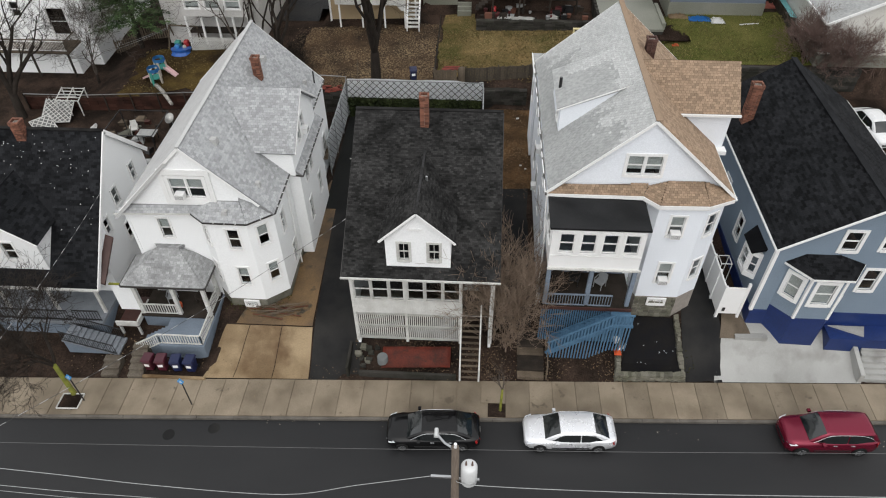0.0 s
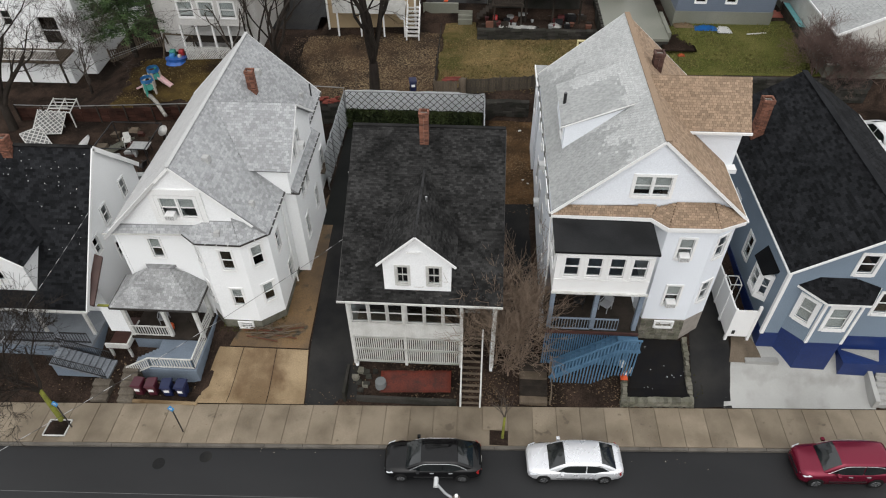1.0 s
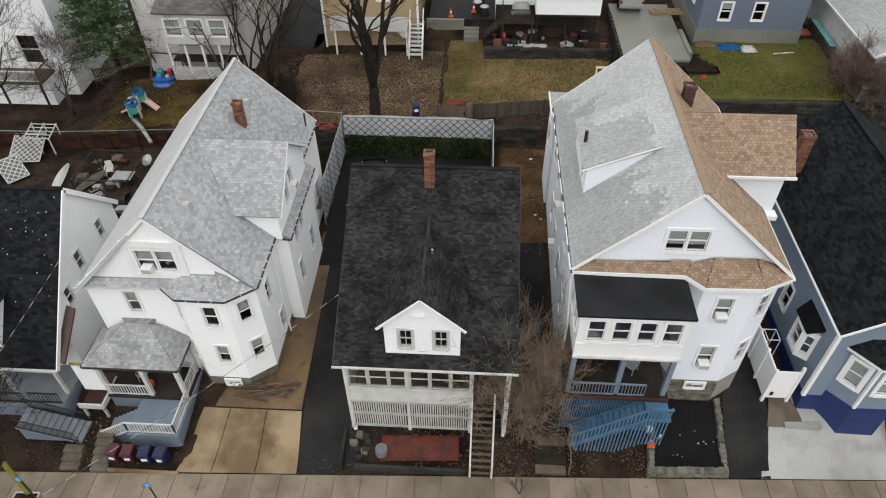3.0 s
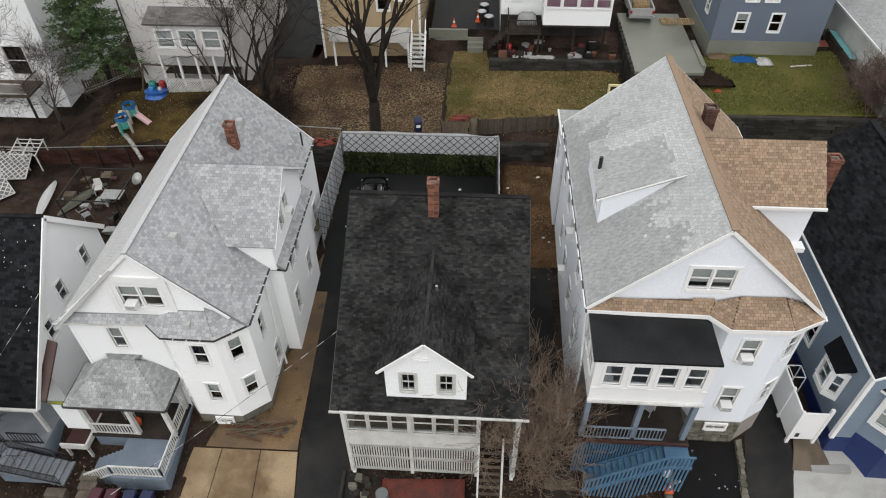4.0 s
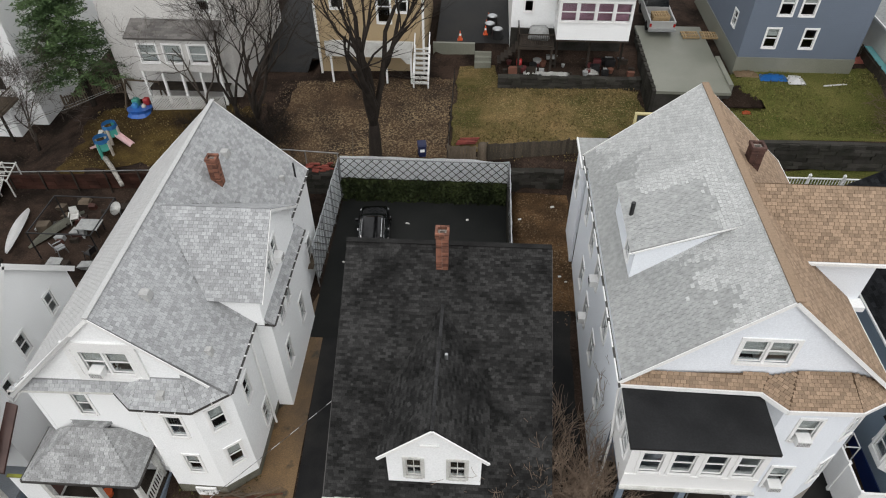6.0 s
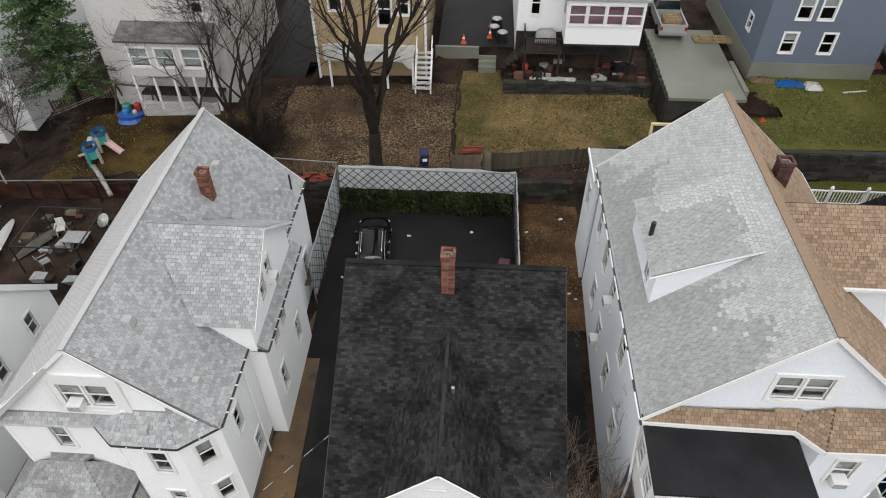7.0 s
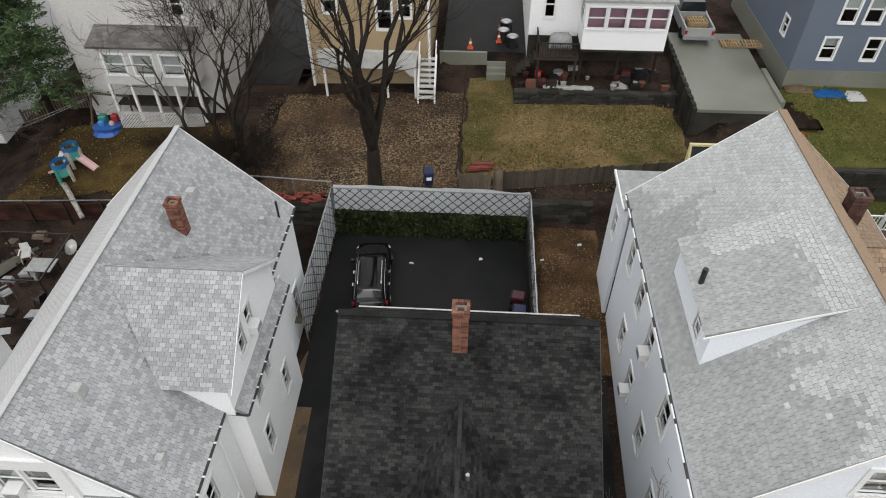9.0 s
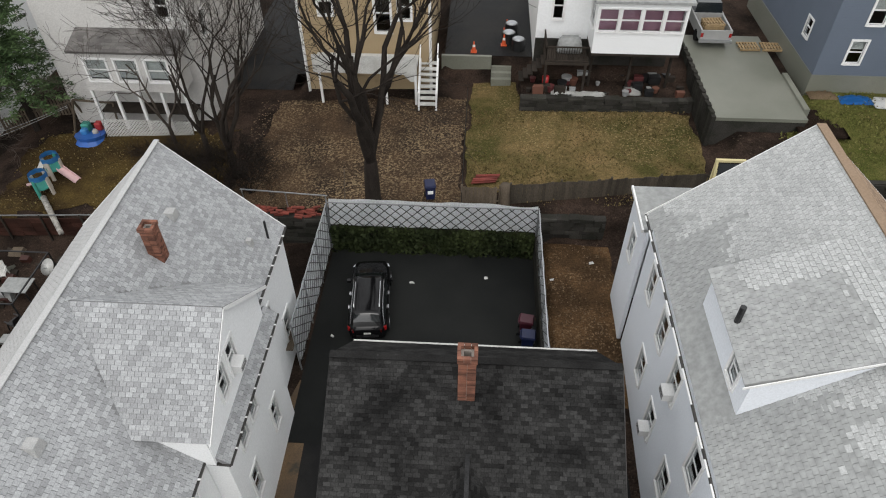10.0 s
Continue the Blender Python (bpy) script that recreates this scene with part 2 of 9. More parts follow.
RED_EARTH_BOARD = mat("damp_red_brown_board", (0.052, 0.024, 0.018), 0.85, (0.026, 0.015, 0.012), 1.2, 25, 0.8, 0.4, islands=0.3)
RED_DECK = mat("brown_deck_paint", (0.06, 0.0224, 0.016), 0.5, (0.04, 0.016, 0.0128), 1.5, 30, 0.6, 0.2)
BARK = mat("dark_wet_bark", (0.0208, 0.0168, 0.0144), 0.85, (0.04, 0.0336, 0.028), 2.5, 40, 0.8, 0.6, stretch=(1, 1, 0.25))
TWIG = mat("bare_twig", (0.085, 0.069, 0.057), 0.85, (0.045, 0.037, 0.03), 2.0, 40, 0.6, 0.2)
DARK_TWIG = mat("dark_wet_twig", (0.040, 0.033, 0.028), 0.85, (0.022, 0.018, 0.015), 2.0, 40, 0.6, 0.2)
MOSS_BARK = mat("mossy_bark", (0.20, 0.21, 0.035), 0.9, (0.10, 0.10, 0.03), 3.0, 40, 0.7, 0.5)
NEEDLE = mat("pine_needles", (0.082, 0.130, 0.050), 0.7, (0.030, 0.058, 0.021), 0.7, 20, 0.9, 0.2, islands=0.45)
IVY = mat("ivy_leaves", (0.036, 0.046, 0.018), 0.6, (0.014, 0.019, 0.009), 0.6, 20, 0.9, 0.2, islands=0.5, blotch=((0.10, 0.105, 0.03), 0.5, 0.66))
LEAF = mat("dead_leaves", (0.165, 0.118, 0.072), 0.8, (0.085, 0.054, 0.03), 0.8, 20, 0.8, 0.2, islands=0.5)
METAL = mat("galvanised_metal", (0.45, 0.46, 0.47), 0.4, (0.36, 0.37, 0.38), 3, 40, 0.4, 0.1, metal=0.8)
BLACK_METAL = mat("black_metal", (0.012, 0.012, 0.013), 0.4, (0.025, 0.025, 0.025), 3, 40, 0.5, 0.1)
POLE_WOOD = mat("utility_pole_wood", (0.15, 0.12, 0.095), 0.85, (0.10, 0.08, 0.065), 2, 30, 0.7, 0.4, stretch=(1, 1, 0.1))
RUBBER = mat("tyre_rubber", (0.012, 0.012, 0.012), 0.75, (0.02, 0.02, 0.02), 5, 50, 0.5, 0.2)
CHROME = mat("bright_alloy", (0.62, 0.63, 0.64), 0.25, (0.5, 0.5, 0.5), 5, 50, 0.2, 0.0, metal=0.9)
GLASS = glass_mat("window_glass", (0.80, 0.85, 0.86))
CAR_GLASS = mat("dark_car_glass", (0.006, 0.008, 0.0085), 0.08, (0.02, 0.024, 0.025), 2, 30, 0.3, 0.0, spec=0.9)
INSIDE = mat("dim_interior", (0.05, 0.045, 0.042), 0.9, (0.03, 0.028, 0.026), 1, 10, 0.5, 0.1)
BLIND = mat("window_blind", (0.50, 0.50, 0.48), 0.7, (0.42, 0.42, 0.40), 1.5, 20, 0.4, 0.1, lines=0.06, line_depth=0.4)
GUTTER = mat("dark_gutter", (0.030, 0.028, 0.026), 0.5, (0.05, 0.045, 0.04), 2, 30, 0.6, 0.1)


def plain(name, col, rough=0.5, amount=0.25):
    return mat(name, col, rough, tuple(c * 0.75 for c in col), 2.5, 40, amount, 0.06)


# ---- mesh helpers ----
def root_of(ob):
    while ob.parent:
        ob = ob.parent
    return ob


def thing(name, x, y, z, label, category, group="", kind=""):
    ob = new(name)
    ob.empty_display_size = 0.3
    ob.location = (x, y, z)
    return tagged(ob, label, category, group, kind)


def part(name, bm, material, parent, label="", smooth=False):
    """Links a bmesh in world coordinates as one mesh under a thing or a part."""
    if parent is not None:
        bmesh.ops.translate(bm, verts=bm.verts, vec=-root_of(parent).location)
    bmesh.ops.recalc_face_normals(bm, faces=bm.faces)
    me = bpy.data.meshes.new(name)
    bm.to_mesh(me)
    bm.free()
    if smooth:
        for p in me.polygons:
            p.use_smooth = True
    me.materials.append(material)
    ob = new(name, me)
    ob.parent = parent
    return tagged(ob, label)


def pieces(name, bm, material, parent, label=""):
    """Links every box of a bmesh as one mesh of its own."""
    vs = [v.co.copy() for v in bm.verts]
    bm.free()
    for k in range(0, len(vs), 8):
        one = bmesh.new()
        q = [one.verts.new(c) for c in vs[k:k + 8]]
        for f in ((0, 3, 2, 1), (4, 5, 6, 7), (0, 1, 5, 4), (1, 2, 6, 5), (2, 3, 7, 6), (3, 0, 4, 7)):
            one.faces.new([q[i] for i in f])
        part(name, one, material, parent, label)


def solo(name, bm, material, label, category, kind="", group="", smooth=False):
    """A thing that is one mesh; its origin goes to the middle of its base."""
    lo = [min(v.co[i] for v in bm.verts) for i in range(3)]
    hi = [max(v.co[i] for v in bm.verts) for i in range(3)]
    base = Vector(((lo[0] + hi[0]) / 2, (lo[1] + hi[1]) / 2, lo[2]))
    bmesh.ops.translate(bm, verts=bm.verts, vec=-base)
    ob = part(name, bm, material, None, "", smooth)
    ob.location = base
    return tagged(ob, label, category, group, kind)


def box(bm, x0, x1, y0, y1, z0, z1):
    vs = [bm.verts.new((x, y, z)) for z in (z0, z1) for x, y in ((x0, y0), (x1, y0), (x1, y1), (x0, y1))]
    for f in ((0, 3, 2, 1), (4, 5, 6, 7), (0, 1, 5, 4), (1, 2, 6, 5), (2, 3, 7, 6), (3, 0, 4, 7)):
        bm.faces.new([vs[i] for i in f])
    return vs


def prism(bm, pts, off):
    """A convex polygon of 3D points, extruded by the vector off."""
    a = [bm.verts.new(p) for p in pts]
    b = [bm.verts.new(Vector(p) + Vector(off)) for p in pts]
    bm.faces.new(a[::-1])
    bm.faces.new(b)
    for i in range(len(a)):
        j = (i + 1) % len(a)
        bm.faces.new((a[i], a[j], b[j], b[i]))


def beam(bm, p, q, w, h=None):
    """A square bar from p to q, w wide and h high."""
    p, q = Vector(p), Vector(q)
    d = (q - p).normalized()
    side = d.cross(Vector((0, 0, 1)))
    side = Vector((1, 0, 0)) if side.length < 1e-3 else side.normalized()
    up = side.cross(d)
    h = h or w
    prism(bm, [p + side * sx * w / 2 + up * sz * h / 2 for sx, sz in ((-1, -1), (1, -1), (1, 1), (-1, 1))], q - p)


def tube(bm, pts, radii, sides=6, cap=True):
    rings = []
    for i, p in enumerate(pts):
        p = Vector(p)
        d = Vector(pts[min(i + 1, len(pts) - 1)]) - Vector(pts[max(i - 1, 0)])
        d.normalize()
        a = d.cross(Vector((0.31, 0.17, 0.93)))
        if a.length < 1e-3:
            a = d.cross(Vector((1, 0, 0)))
        a.normalize()
        b = d.cross(a)
        rings.append([bm.verts.new(p + (a * math.cos(k * math.tau / sides) + b * math.sin(k * math.tau / sides)) * radii[i]) for k in range(sides)])
    for r, s in zip(rings, rings[1:]):
        for k in range(sides):
            bm.faces.new((r[k], r[(k + 1) % sides], s[(k + 1) % sides], s[k]))
    if cap:
        bm.faces.new(rings[0][::-1])
        bm.faces.new(rings[-1])


def slab(bm, pts, th=0.12):
    """A roof plane: points of its top, thickened downwards."""
    n = (Vector(pts[1]) - Vector(pts[0])).cross(Vector(pts[2]) - Vector(pts[0])).normalized()
    if n.z < 0:
        n = -n
    prism(bm, pts, -n * th)


def cut(poly, axis, limit, keep_less):
    """A convex 2D polygon cut by an axis-parallel line."""
    out = []
    for i, p in enumerate(poly):
        q = poly[(i + 1) % len(poly)]
        pin = (p[axis] <= limit) == keep_less or p[axis] == limit
        qin = (q[axis] <= limit) == keep_less or q[axis] == limit
        if pin:
            out.append(p)
        if pin != qin:
            f = (limit - p[axis]) / (q[axis] - p[axis])
            out.append((p[0] + f * (q[0] - p[0]), p[1] + f * (q[1] - p[1])))
    clean = []
    for p in out:
        if not clean or abs(p[0] - clean[-1][0]) + abs(p[1] - clean[-1][1]) > 1e-5:
            clean.append(p)
    if len(clean) > 1 and abs(clean[0][0] - clean[-1][0]) + abs(clean[0][1] - clean[-1][1]) < 1e-5:
        clean.pop()
    return clean if len(clean) > 2 else []


def wall(bm, a, b, poly, holes=(), th=0.16):
    """A wall on the plan line a to b (outside to the right of that way), with an outline in (along, height) and rectangular openings."""
    a, b = Vector((*a, 0)), Vector((*b, 0))
    d = (b - a).normalized()
    inward = Vector((-d.y, d.x, 0)) * th
    u_lo, u_hi = min(p[0] for p in poly) + 0.004, max(p[0] for p in poly) - 0.004
    poly = cut(cut(poly, 0, u_lo, False), 0, u_hi, True)
    edges = sorted({u_lo, u_hi, *(h[0] for h in holes), *(h[1] for h in holes)})
    for u0, u1 in zip(edges, edges[1:]):
        strip = cut(cut(poly, 0, u0, False), 0, u1, True)
        if not strip:
            continue
        here = sorted([h for h in holes if h[0] < u1 - 1e-4 and h[1] > u0 + 1e-4], key=lambda h: h[2])
        pieces = []
        levels = [-1e3] + sorted({z for q in holes for z in q[2:4]}) + [1e3]
        for za, zb in zip(levels, levels[1:]):
            if any(q[2] < zb - 1e-4 and q[3] > za + 1e-4 for q in here):
                continue
            pc = cut(cut(strip, 1, za, False), 1, zb, True)
            if pc:
                pieces.append(pc)
        for pc in pieces:
            prism(bm, [a + d * u + Vector((0, 0, z)) for u, z in pc], inward)
    bmesh.ops.remove_doubles(bm, verts=bm.verts, dist=1e-4)


def rect(length, z0, z1):
    return [(0, z0), (length, z0), (length, z1), (0, z1)]


def window(house, a, b, u0, u1, z0, z1, blind=0.0, double=False, trim=None, casing=0.11, ac=False, muntin=False):
    """A sash window in an opening of the wall a to b: casing, sill, sashes, panes, blind."""
    trim = trim or TRIM
    a, b = Vector((*a, 0)), Vector((*b, 0))
    d = (b - a).normalized()
    o = Vector((d.y, -d.x, 0))

    def at(u, z, out):
        return a + d * u + Vector((0, 0, z)) + o * out

    def bar(bm, ua, ub, za, zb, out0, out1):
        prism(bm, [at(ua, za, out0), at(ub, za, out0), at(ub, zb, out0), at(ua, zb, out0)], o * (out1 - out0))

    bm = bmesh.new()
    c = casing
    bar(bm, u0 - c, u0, z0 - c, z1 + c, -0.03, 0.045)
    bar(bm, u1, u1 + c, z0 - c, z1 + c, -0.03, 0.045)
    bar(bm, u0, u1, z1, z1 + c, -0.03, 0.05)
    bar(bm, u0 - 0.03, u1 + 0.03, z0 - c, z0, -0.03, 0.08)
    w = part("window", bm, trim, house)
    n = 2 if double else 1
    gap = 0.09 if double else 0.0
    width = (u1 - u0 - gap) / n
    if double:
        bm = bmesh.new()
        bar(bm, u0 + width, u0 + width + gap, z0, z1, -0.06, 0.045)
        part("mullion", bm, trim, w)
    zm = (z0 + z1) / 2
    for i in range(n):
        ua = u0 + i * (width + gap)
        ub = ua + width
        bm = bmesh.new()
        s = 0.045
        for za, zb, out in ((z0, zm, -0.075), (zm, z1, -0.055)):
            bar(bm, ua, ua + s, za, zb, out, out + 0.035)
            bar(bm, ub - s, ub, za, zb, out, out + 0.035)
            bar(bm, ua + s, ub - s, za, za + s, out, out + 0.035)
            bar(bm, ua + s, ub - s, zb - s, zb, out, out + 0.035)
            if muntin:
                bar(bm, (ua + ub) / 2 - 0.015, (ua + ub) / 2 + 0.015, za + s, zb - s, out, out + 0.03)
        part("sash", bm, trim, w)
        for za, zb, out in ((z0, zm, -0.068), (zm, z1, -0.048)):
            bm = bmesh.new()
            bar(bm, ua + 0.03, ub - 0.03, za + 0.03, zb - 0.03, out, out + 0.006)
            g = part("pane", bm, GLASS, w)
            g.visible_shadow = False
        if blind > 0:
            bm = bmesh.new()
            bar(bm, ua + 0.03, ub - 0.03, z1 - (z1 - z0) * blind, z1 - 0.02, -0.13, -0.115)
            part("blind", bm, BLIND, w)
    if ac:
        bm = bmesh.new()
        um = u0 + width * 0.5
        bar(bm, um - 0.25, um + 0.25, z0 + 0.01, z0 + 0.34, -0.1, 0.32)
        unit = part("air_conditioner", bm, TRIM, w, "white window air conditioner")
        bm = bmesh.new()
        for k in range(5):
            bar(bm, um - 0.23, um + 0.23, z0 + 0.05 + k * 0.05, z0 + 0.065 + k * 0.05, 0.32, 0.327)
        part("grille", bm, BLACK_METAL, unit)
    return w


def facade(house, a, b, poly, wins=(), material=None, th=0.16, **kw):
    """A wall with its windows; each window is (u0, u1, z0, z1, options)."""
    bm = bmesh.new()
    wall(bm, a, b, poly, [w[:4] for w in wins], th)
    part("wall", bm, material or WHITE, house)
    for w in wins:
        o = dict(kw)
        if len(w) > 4:
            o.update(w[4])
        window(house, a, b, *w[:4], **o)


SHINGLE_MESH = {}


def shingle_verts(w, h, t):
    g, k = 0.007, h * 0.95
    return [(g, 0, 0.002), (w - g, 0, 0.002), (w - g, k, 0.001), (g, k, 0.001), (g, 0, t), (w - g, 0, t), (w - g, k, 0.005), (g, k, 0.005)]


SHINGLE_FACES = ((4, 5, 6, 7), (0, 1, 5, 4), (1, 2, 6, 5), (3, 0, 4, 7))


def course_span(uv, v):
    """Where a course at height v begins and ends inside a convex outline."""
    us = []
    for i, p in enumerate(uv):
        q = uv[(i + 1) % len(uv)]
        if (p[1] - v) * (q[1] - v) < 0:
            us.append(p[0] + (q[0] - p[0]) * (v - p[1]) / (q[1] - p[1]))
    return (min(us), max(us)) if len(us) > 1 else (1e9, -1e9)


def shingles(roof, pts, w, h, t, material, key, near=None, rng=None, skip=None, limit=280):
    """Courses of shingles on a roof plane whose first two points are its eave; those in the stretch near (u0, u1, v0, v1) are single pieces."""
    rng = rng or random.Random(7)
    A, B = Vector(pts[0]), Vector(pts[1])
    U = (B - A).normalized()
    N = (B - A).cross(Vector(pts[2]) - A).normalized()
    if N.z < 0:
        N = -N
    V = N.cross(U)
    uv = [((Vector(p) - A).dot(U), (Vector(p) - A).dot(V)) for p in pts]
    vmin, vmax = min(p[1] for p in uv), max(p[1] for p in uv)
    umin, umax = min(p[0] for p in uv), max(p[0] for p in uv)
    verts, faces = [], []
    rot = Matrix((U, V, N)).transposed()
    base = root_of(roof).location
    count = 0
    v, row = vmin, 0
    while v < vmax - h * 0.4:
        u = umin - ((row % 2) * 0.5 + rng.uniform(0, 0.35)) * w
        while u < umax:
            cu, cv = u + w / 2, v + h / 2
            lo_u, hi_u = course_span(uv, v + h * 0.5)
            ua, ub = max(u, lo_u), min(u + w, hi_u)
            if ub - ua > 0.04 and not (skip and skip(A + U * cu + V * cv)):
                p = A + U * ua + V * v + N * 0.004
                if ub - ua > w - 0.001 and near and near[0] < cu < near[1] and near[2] < cv < near[3] and count < limit:
                    me = SHINGLE_MESH.get((key, material.name))
                    if me is None:
                        me = bpy.data.meshes.new("shingle")
                        me.from_pydata(shingle_verts(w, h, t), [], SHINGLE_FACES)
                        me.materials.append(material)
                        SHINGLE_MESH[(key, material.name)] = me
                    ob = new("shingle", me)
                    ob.parent = roof
                    ob.matrix_basis = Matrix.Translation(p - base) @ rot.to_4x4()
                    count += 1
                else:
                    k = len(verts)
                    tt = t * rng.uniform(0.7, 1.3)
                    verts += [p - base + rot @ Vector(q) for q in shingle_verts(ub - ua, h, tt)]
                    faces += [tuple(k + i for i in f) for f in SHINGLE_FACES]
            u += w
        v += h
        row += 1
    me = bpy.data.meshes.new("shingle_bed")
    me.from_pydata([tuple(q) for q in verts], [], faces)
    me.materials.append(material)
    ob = new("shingle_bed", me)
    ob.parent = roof
    tagged(ob, kind="stuff")
    return ob


BRICK_MESH = {}


def chimney(name, x, y, z0, z1, w, d, material, label, group="brick chimneys on the roofs"):
    """A square brick stack with a mortar core, bricks laid one by one, a cap and a dark flue."""
    c = thing(name, x, y, z0, label, "chimney", group)
    bm = bmesh.new()
    i = 0.018
    for bx in ((-w / 2 + i, w / 2 - i, -d / 2 + i, -d / 2 + 0.14), (-w / 2 + i, w / 2 - i, d / 2 - 0.14, d / 2 - i),
               (-w / 2 + i, -w / 2 + 0.14, -d / 2 + 0.14, d / 2 - 0.14), (w / 2 - 0.14, w / 2 - i, -d / 2 + 0.14, d / 2 - 0.14)):
        box(bm, x + bx[0], x + bx[1], y + bx[2], y + bx[3], z0, z1 - 0.1)
    part("mortar_core", bm, MORTAR, c)
    bm = bmesh.new()
    box(bm, x - w / 2 + 0.14, x + w / 2 - 0.14, y - d / 2 + 0.14, y + d / 2 - 0.14, z0, z1 - 0.35)
    part("flue", bm, BLACK_METAL, c, "sooty dark flue")
    course, row = 0.076, 0
    z = z0

    def brick(bx, by, bz, length, turn):
        key = (round(length, 3), material.name)
        if key not in BRICK_MESH:
            bm2 = bmesh.new()
            vs = box(bm2, -length / 2 + 0.005, length / 2 - 0.005, -0.05, 0.05, 0.005, 0.071)
            me = bpy.data.meshes.new("brick")
            bm2.to_mesh(me)
            bm2.free()
            me.materials.append(material)
            BRICK_MESH[key] = me
        ob = new("brick", BRICK_MESH[key])
        ob.parent = c
        ob.matrix_basis = pose(bx, by, bz, 0, 0, turn)

    while z < z1 - 0.01:
        proud = 0.03 if z > z1 - 0.20 else 0.0
        W, D = w + 2 * proud, d + 2 * proud
        n1 = max(2, round(W / 0.21))
        n2 = max(2, round((D - 0.2) / 0.21))
        for k in range(n1):
            bx = -W / 2 + (k + 0.5) * W / n1
            for s in (-1, 1):
                brick(bx, s * (D / 2 - 0.05), z - z0, W / n1, 0)
        for k in range(n2):
            by = -D / 2 + 0.1 + (k + 0.5) * (D - 0.2) / n2
            for s in (-1, 1):
                brick(s * (W / 2 - 0.05), by, z - z0, (D - 0.2) / n2, 90)
        z += course
        row += 1
    return c


def smooth(t):
    t = max(0.0, min(1.0, t))
    return t * t * (3 - 2 * t)


def back_of_walk(x):
    return 22.35 + 0.043 * x


def kerb_line(x):
    return 19.95 + 0.044 * x


def ground_height(x, y):
    """The lie of the land: level street, lots that rise behind the pavement, a terrace of back yards."""
    d = y - back_of_walk(x)
    if d < 0:
        return -0.06
    lift = 1.15 + 0.6 * smooth((x - 4) / 6)
    z = 0.1 + lift * smooth(d / (3.8 - 0.6 * smooth((x - 13) / 2)))
    low = 0.1 + 0.9 * smooth((d - 2.6) / 3.0)
    z += (low - z) * smooth((-13.9 - x) / 0.5)
    z += (0.05 + 0.058 * smooth((x - 1.05) / 0.5)) * max(0.0, min(y, 41.0) - 26.0)
    yard = 4.55 + 0.055 * max(-32, min(20, x)) * (1.0 if x < 0 else 0.4) + 0.035 * max(0.0, min(y, 57.0) - 47.0)
    yard -= 1.3 * smooth((-29.5 - x) / 4.0)
    step = 46.9 if x < 11.5 else 48.7
    if x > 11.5:
        yard = 5.9 + 0.75 * smooth((y - 50.5) / 5.0) * smooth((x - 15.0) / 2.0)
    z += (yard - z) * smooth((y - step + 0.15) / 0.3)
    if y > 57.5:
        up = 6.4 if x > -4.6 else 5.2 if x > -14 else 4.0 if x > -29 else 2.2
        start, run = (59.25, 0.4) if -4.6 < x < 0.3 else (57.5, 1.5)
        z += (up - z) * smooth((y - start) / run)
    return z


def drape(name, quad, material, label, category, lift=0.03, cell=0.5, edge=0.0, kind="structure", seed=3):
    """A sheet over the ground inside a plan quadrilateral (four corners in order)."""
    cell = min(cell, 0.3) if edge else cell
    p = [Vector((*c, 0)) for c in quad]
    nu = max(2, int(max((p[1] - p[0]).length, (p[2] - p[3]).length) / cell))
    nv = max(2, int(max((p[3] - p[0]).length, (p[2] - p[1]).length) / cell))
    bm = bmesh.new()
    rows = []
    for j in range(nv + 1):
        row = []
        for i in range(nu + 1):
            q = p[0].lerp(p[1], i / nu).lerp(p[3].lerp(p[2], i / nu), j / nv)
            if edge:
                near = max(0.0, 1 - min(i, nu - i, j, nv - j) / 4)
                for f, a in ((0.45, 1.3), (1.6, 0.7)):
                    w = Vector((q.x * f, q.y * f, seed))
                    q += Vector((noise.noise(w), noise.noise(w + Vector((9, 4, 0))), 0)) * edge * a * near
            row.append(bm.verts.new((q.x, q.y, ground_height(q.x, q.y) + lift)))
        rows.append(row)
    for r, s in zip(rows, rows[1:]):
        for i in range(nu):
            bm.faces.new((r[i], r[i + 1], s[i + 1], s[i]))
    for f in bm.faces:
        f.normal_update()
    ob = solo(name, bm, material, label, category, kind, smooth=True)
    return ob

# ---- ground, street, pavement ----
bm = bmesh.new()
gxs = [-400, -200, -120, -80] + [-60 + i for i in range(0, 121)] + [80, 120, 200, 400]
gys = [-300, -100, -40, 0, 8, 16, 20] + [20.5 + 0.4 * i for i in range(0, 100)] + [61, 62, 64, 67, 70, 75, 80, 90, 110, 150, 250, 500]
rows = [[bm.verts.new((x, y, ground_height(x, y))) for x in gxs] for y in gys]
for r, s in zip(rows, rows[1:]):
    for i in range(len(gxs) - 1):
        bm.faces.new((r[i], r[i + 1], s[i + 1], s[i]))
solo("ground", bm, DIRT, "dark wet bare earth under the yards and houses", "ground", "structure", smooth=True)

bm = bmesh.new()
prism(bm, [(-300, kerb_line(-300) - 9.3, 0), (300, kerb_line(300) - 9.3, 0), (300, kerb_line(300) - 0.14, 0), (-300, kerb_line(-300) - 0.14, 0)], (0, 0, -0.04))
solo("road", bm, ASPHALT, "wet dark grey asphalt street with faint patches", "road", "structure")

